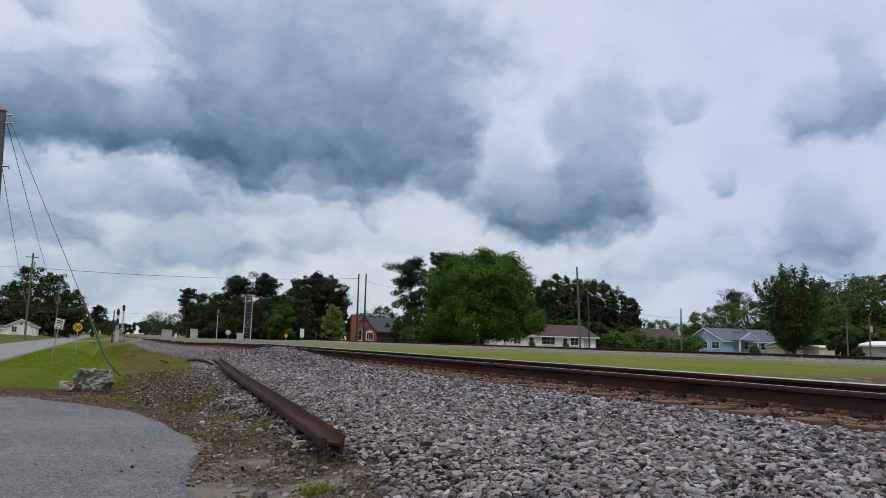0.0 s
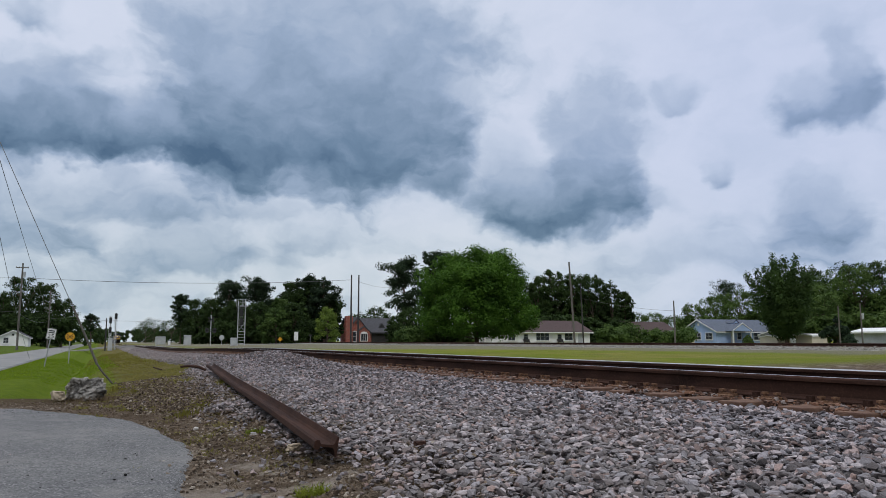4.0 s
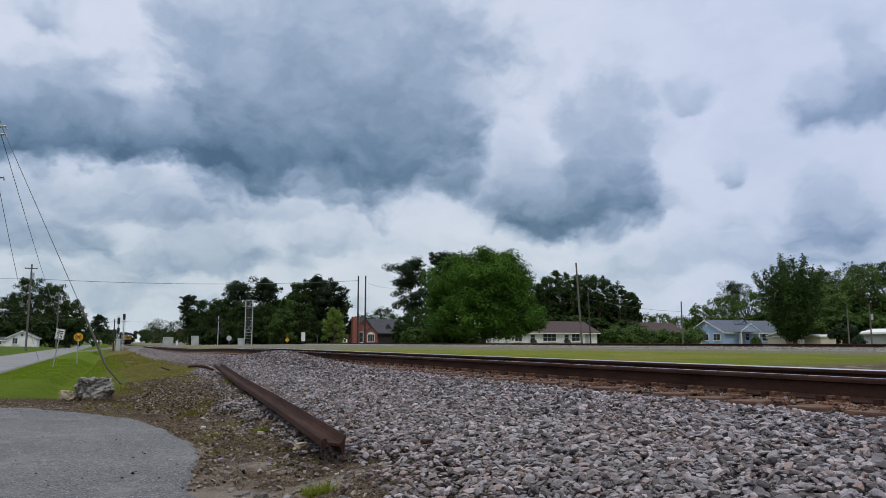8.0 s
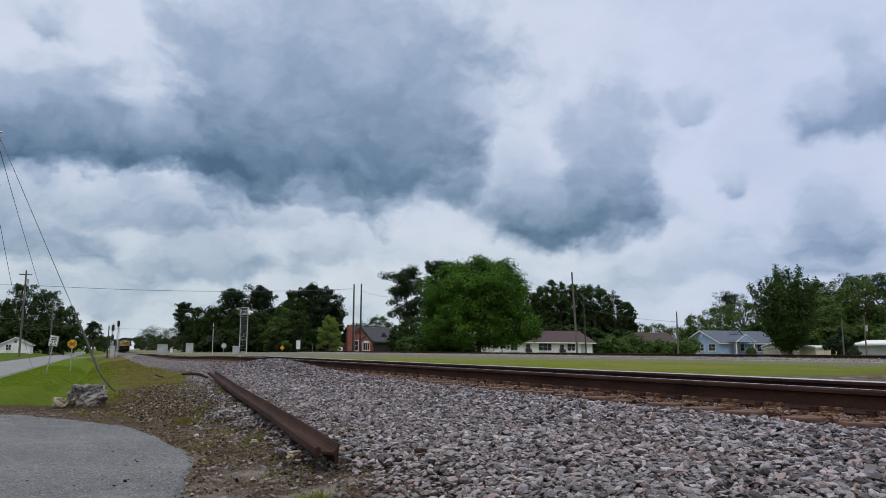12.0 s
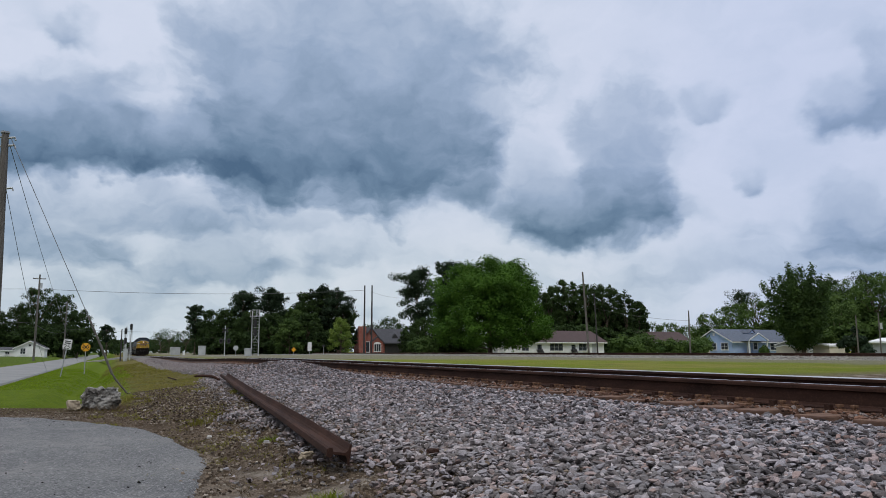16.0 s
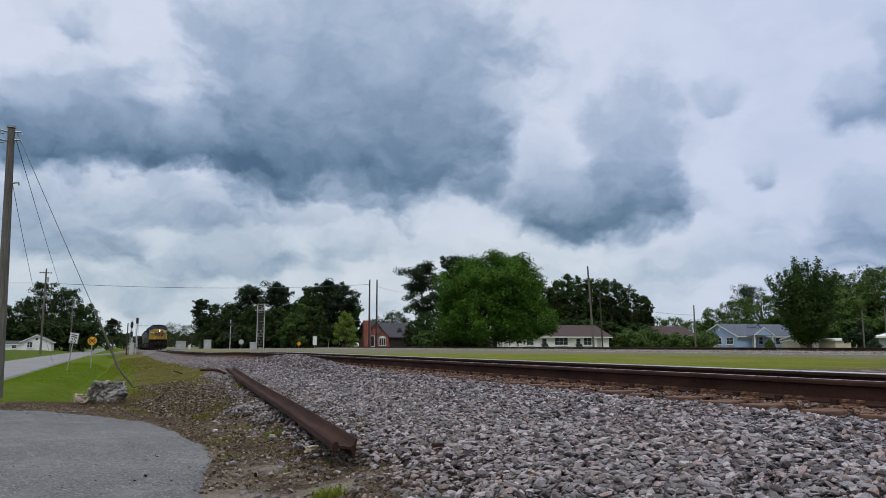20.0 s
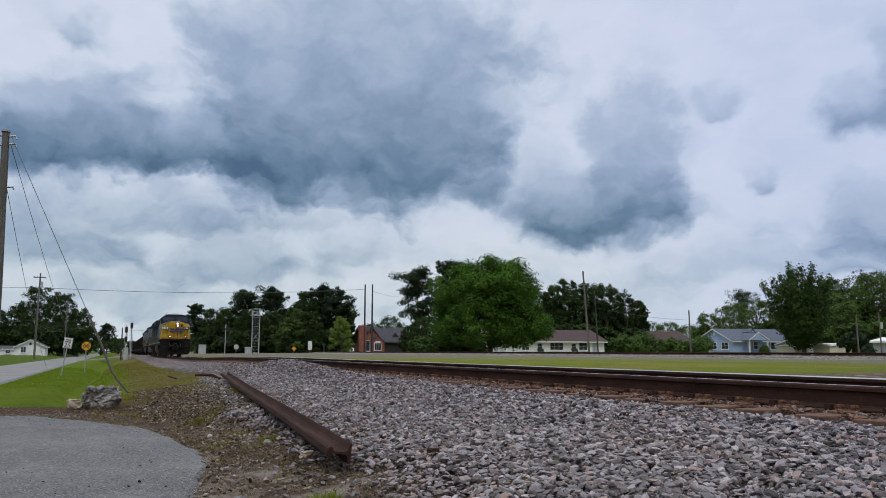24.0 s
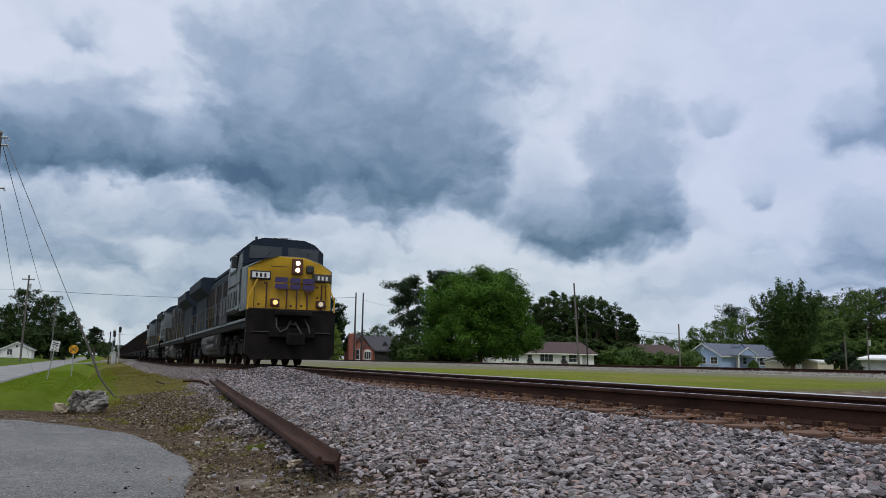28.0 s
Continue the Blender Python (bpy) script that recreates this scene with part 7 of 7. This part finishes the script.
    part("exhaust_stack", box(bmn(), -0.35, 0.35, 12.6, 13.6, 4.48, 4.66, 0.05), M["dark"], ob)
    for s in (-1, 1):
        for i in range(14):
            y = 5.6 + i * 1.2
            part("rail_post", tube(bmn(), [(s * 1.44, y, 1.62), (s * 1.44, y, 2.62)], 0.016, 6), M["dull_yellow" if i % 3 else "cab_grey"], ob)
        for z in (2.62, 2.15):
            part("handrail", tube(bmn(), [(s * 1.44, 5.5, z), (s * 1.44, 21.4, z)], 0.020, 6), M["loco_grey"], ob)
    for s in (-1, 1):
        part("walkway_edge", box(bmn(), s * 1.46 - 0.015, s * 1.46 + 0.015, 0.98, 21.6, 1.54, 1.63), M["cab_grey"], ob, "pale walkway edge")
    # fuel tank and gear under the frame
    bm = prism(bmn(), [(-1.40, 1.28), (1.40, 1.28), (1.46, 0.95), (1.30, 0.45), (0.9, 0.32), (-0.9, 0.32), (-1.30, 0.45), (-1.46, 0.95)], 8.3, 14.0)
    tank = part("fuel_tank", bm, M["tank"], ob, "dusty grey fuel tank")
    for s in (-1, 1):
        for z in (0.72, 1.10):
            part("air_reservoir", tube(bmn(), [(s * 1.42, 8.7, z), (s * 1.42, 11.2, z)], 0.16, 12), M["tank"], tank)
        part("battery_box", box(bmn(), s * 1.25 - 0.2, s * 1.25 + 0.2, 7.3, 8.2, 0.75, 1.3, 0.03), M["grime"], ob)
        for z in (0.40, 0.82, 1.24):
            part("step", box(bmn(), s * 1.42 - 0.16, s * 1.42 + 0.16, 0.85, 1.5, z, z + 0.05), M["grime"], ob)
    for s in (-1, 1):
        for y in (3.6, 5.7, 16.6, 18.7):
            part("brake_cylinder", tube(bmn(), [(s * 1.34, y - 0.22, 0.98), (s * 1.34, y + 0.22, 0.98)], 0.11, 10), M["grime"], ob)
            part("brake_rod", tube(bmn(), [(s * 1.36, y + 0.2, 0.95), (s * 1.36, y + 0.75, 0.45)], 0.03, 6), M["tank"], ob)
            for k in (-0.12, 0.12):
                part("spring", tube(bmn(), [(s * 1.33, y + k + 0.45, 0.45), (s * 1.33, y + k + 0.45, 0.80)], 0.065, 8), M["grime"], ob)
        part("sand_pipe", tube(bmn(), [(s * 1.30, 1.6, 1.25), (s * 1.28, 1.75, 0.7), (s * 1.0, 1.95, 0.25)], 0.03, 6), M["tank"], ob)
    wheelset_truck(ob, 2.6, 3, 2.05, M["grime"])
    wheelset_truck(ob, 15.6, 3, 2.05, M["grime"])
    return ob


def hopper(m):
    ob = thing("coal_hopper", m, "sooty black coal hopper wagon behind the locomotives", "freight wagon", "coal wagons of the train")
    bm = prism(bmn(), [(0.35, 3.55), (0.35, 1.9), (2.6, 0.55), (5.0, 0.55), (7.0, 1.25), (9.0, 0.55), (11.4, 0.55), (13.65, 1.9), (13.65, 3.55)], -1.45, 1.45, "x")
    body = part("body", bm, M["coal_car"], ob)
    part("top_chord", box(box(bmn(), -1.53, -1.43, 0.3, 13.7, 3.50, 3.66, 0.02), 1.43, 1.53, 0.3, 13.7, 3.50, 3.66, 0.02), M["coal_car"], ob)
    part("side_sill", box(box(bmn(), -1.53, -1.40, 0.2, 13.8, 1.10, 1.30, 0.02), 1.40, 1.53, 0.2, 13.8, 1.10, 1.30, 0.02), M["coal_car"], ob)
    for i in range(11):
        y = 0.6 + i * 1.28
        for s in (-1, 1):
            part("rib", box(bmn(), s * 1.50 - 0.06, s * 1.50 + 0.06, y - 0.05, y + 0.05, 1.3, 3.5), M["coal_car"], body)
    bm = bmn()
    bmesh.ops.create_grid(bm, x_segments=6, y_segments=24, size=1.0)
    for v in bm.verts:
        x, y = v.co.x, v.co.y
        v.co = Vector((x * 1.40, 7.0 + y * 6.4, 3.50 + 0.38 * (1 - abs(x)) * (1 - abs(y) ** 6) + 0.12 * noise.noise((x * 4, y * 9, 1))))
    part("coal_load", bm, M["coal"], ob, "heaped coal")
    part("coupler", box(box(bmn(), -0.15, 0.15, -0.35, 0.4, 0.75, 1.0, 0.04), -0.15, 0.15, 13.6, 14.3, 0.75, 1.0, 0.04), M["grime"], ob)
    wheelset_truck(ob, 1.5, 2, 1.75, M["grime"])
    wheelset_truck(ob, 10.8, 2, 1.75, M["grime"])
    return ob


SPEED, FRONT_END = 15.2, 25.0


def train_pose(front, long):
    a, b = front + long * 0.18, front + long * 0.82
    yaw = -math.degrees(math.atan2(track_x(b) - track_x(a), b - a))
    pitch = math.degrees(math.atan2(track_z(b) - track_z(a), b - a))
    slope = (track_x(b) - track_x(a)) / (b - a)
    return pose(track_x(a) - slope * long * 0.18, front, track_z(a) - (track_z(b) - track_z(a)) / (b - a) * long * 0.18, pitch, 0, yaw)


def make_train():
    cars, offset = [], 0.0
    first = locomotive(Matrix())
    for i in range(3):
        engine = first if i == 0 else tagged(copy_thing(first, Matrix()), "grimy dark grey diesel locomotive coupled behind the leading one")
        cars.append((engine, offset, 22.3))
        offset += 22.5
    wagon = hopper(Matrix())
    for i in range(16):
        cars.append((wagon if i == 0 else copy_thing(wagon, Matrix()), offset + 0.3, 14.0))
        offset += 14.3
    return cars


train = make_train()


def motions():
    for ob, offset, long in train:
        turn = pose(0, long, 0, 0, 0, 180) if ob in (train[1][0], train[2][0]) else Matrix()
        walk(ob, [(t, train_pose(FRONT_END + SPEED * (28.0 - t) + offset, long) @ turn) for t in [k * 0.5 for k in range(57)]])
    walk(cloud_sky, [(t, pose(0, 0, 0, 0, 0, -0.10 * (t - 16.0))) for t in (0, 14, 28)])


motions()
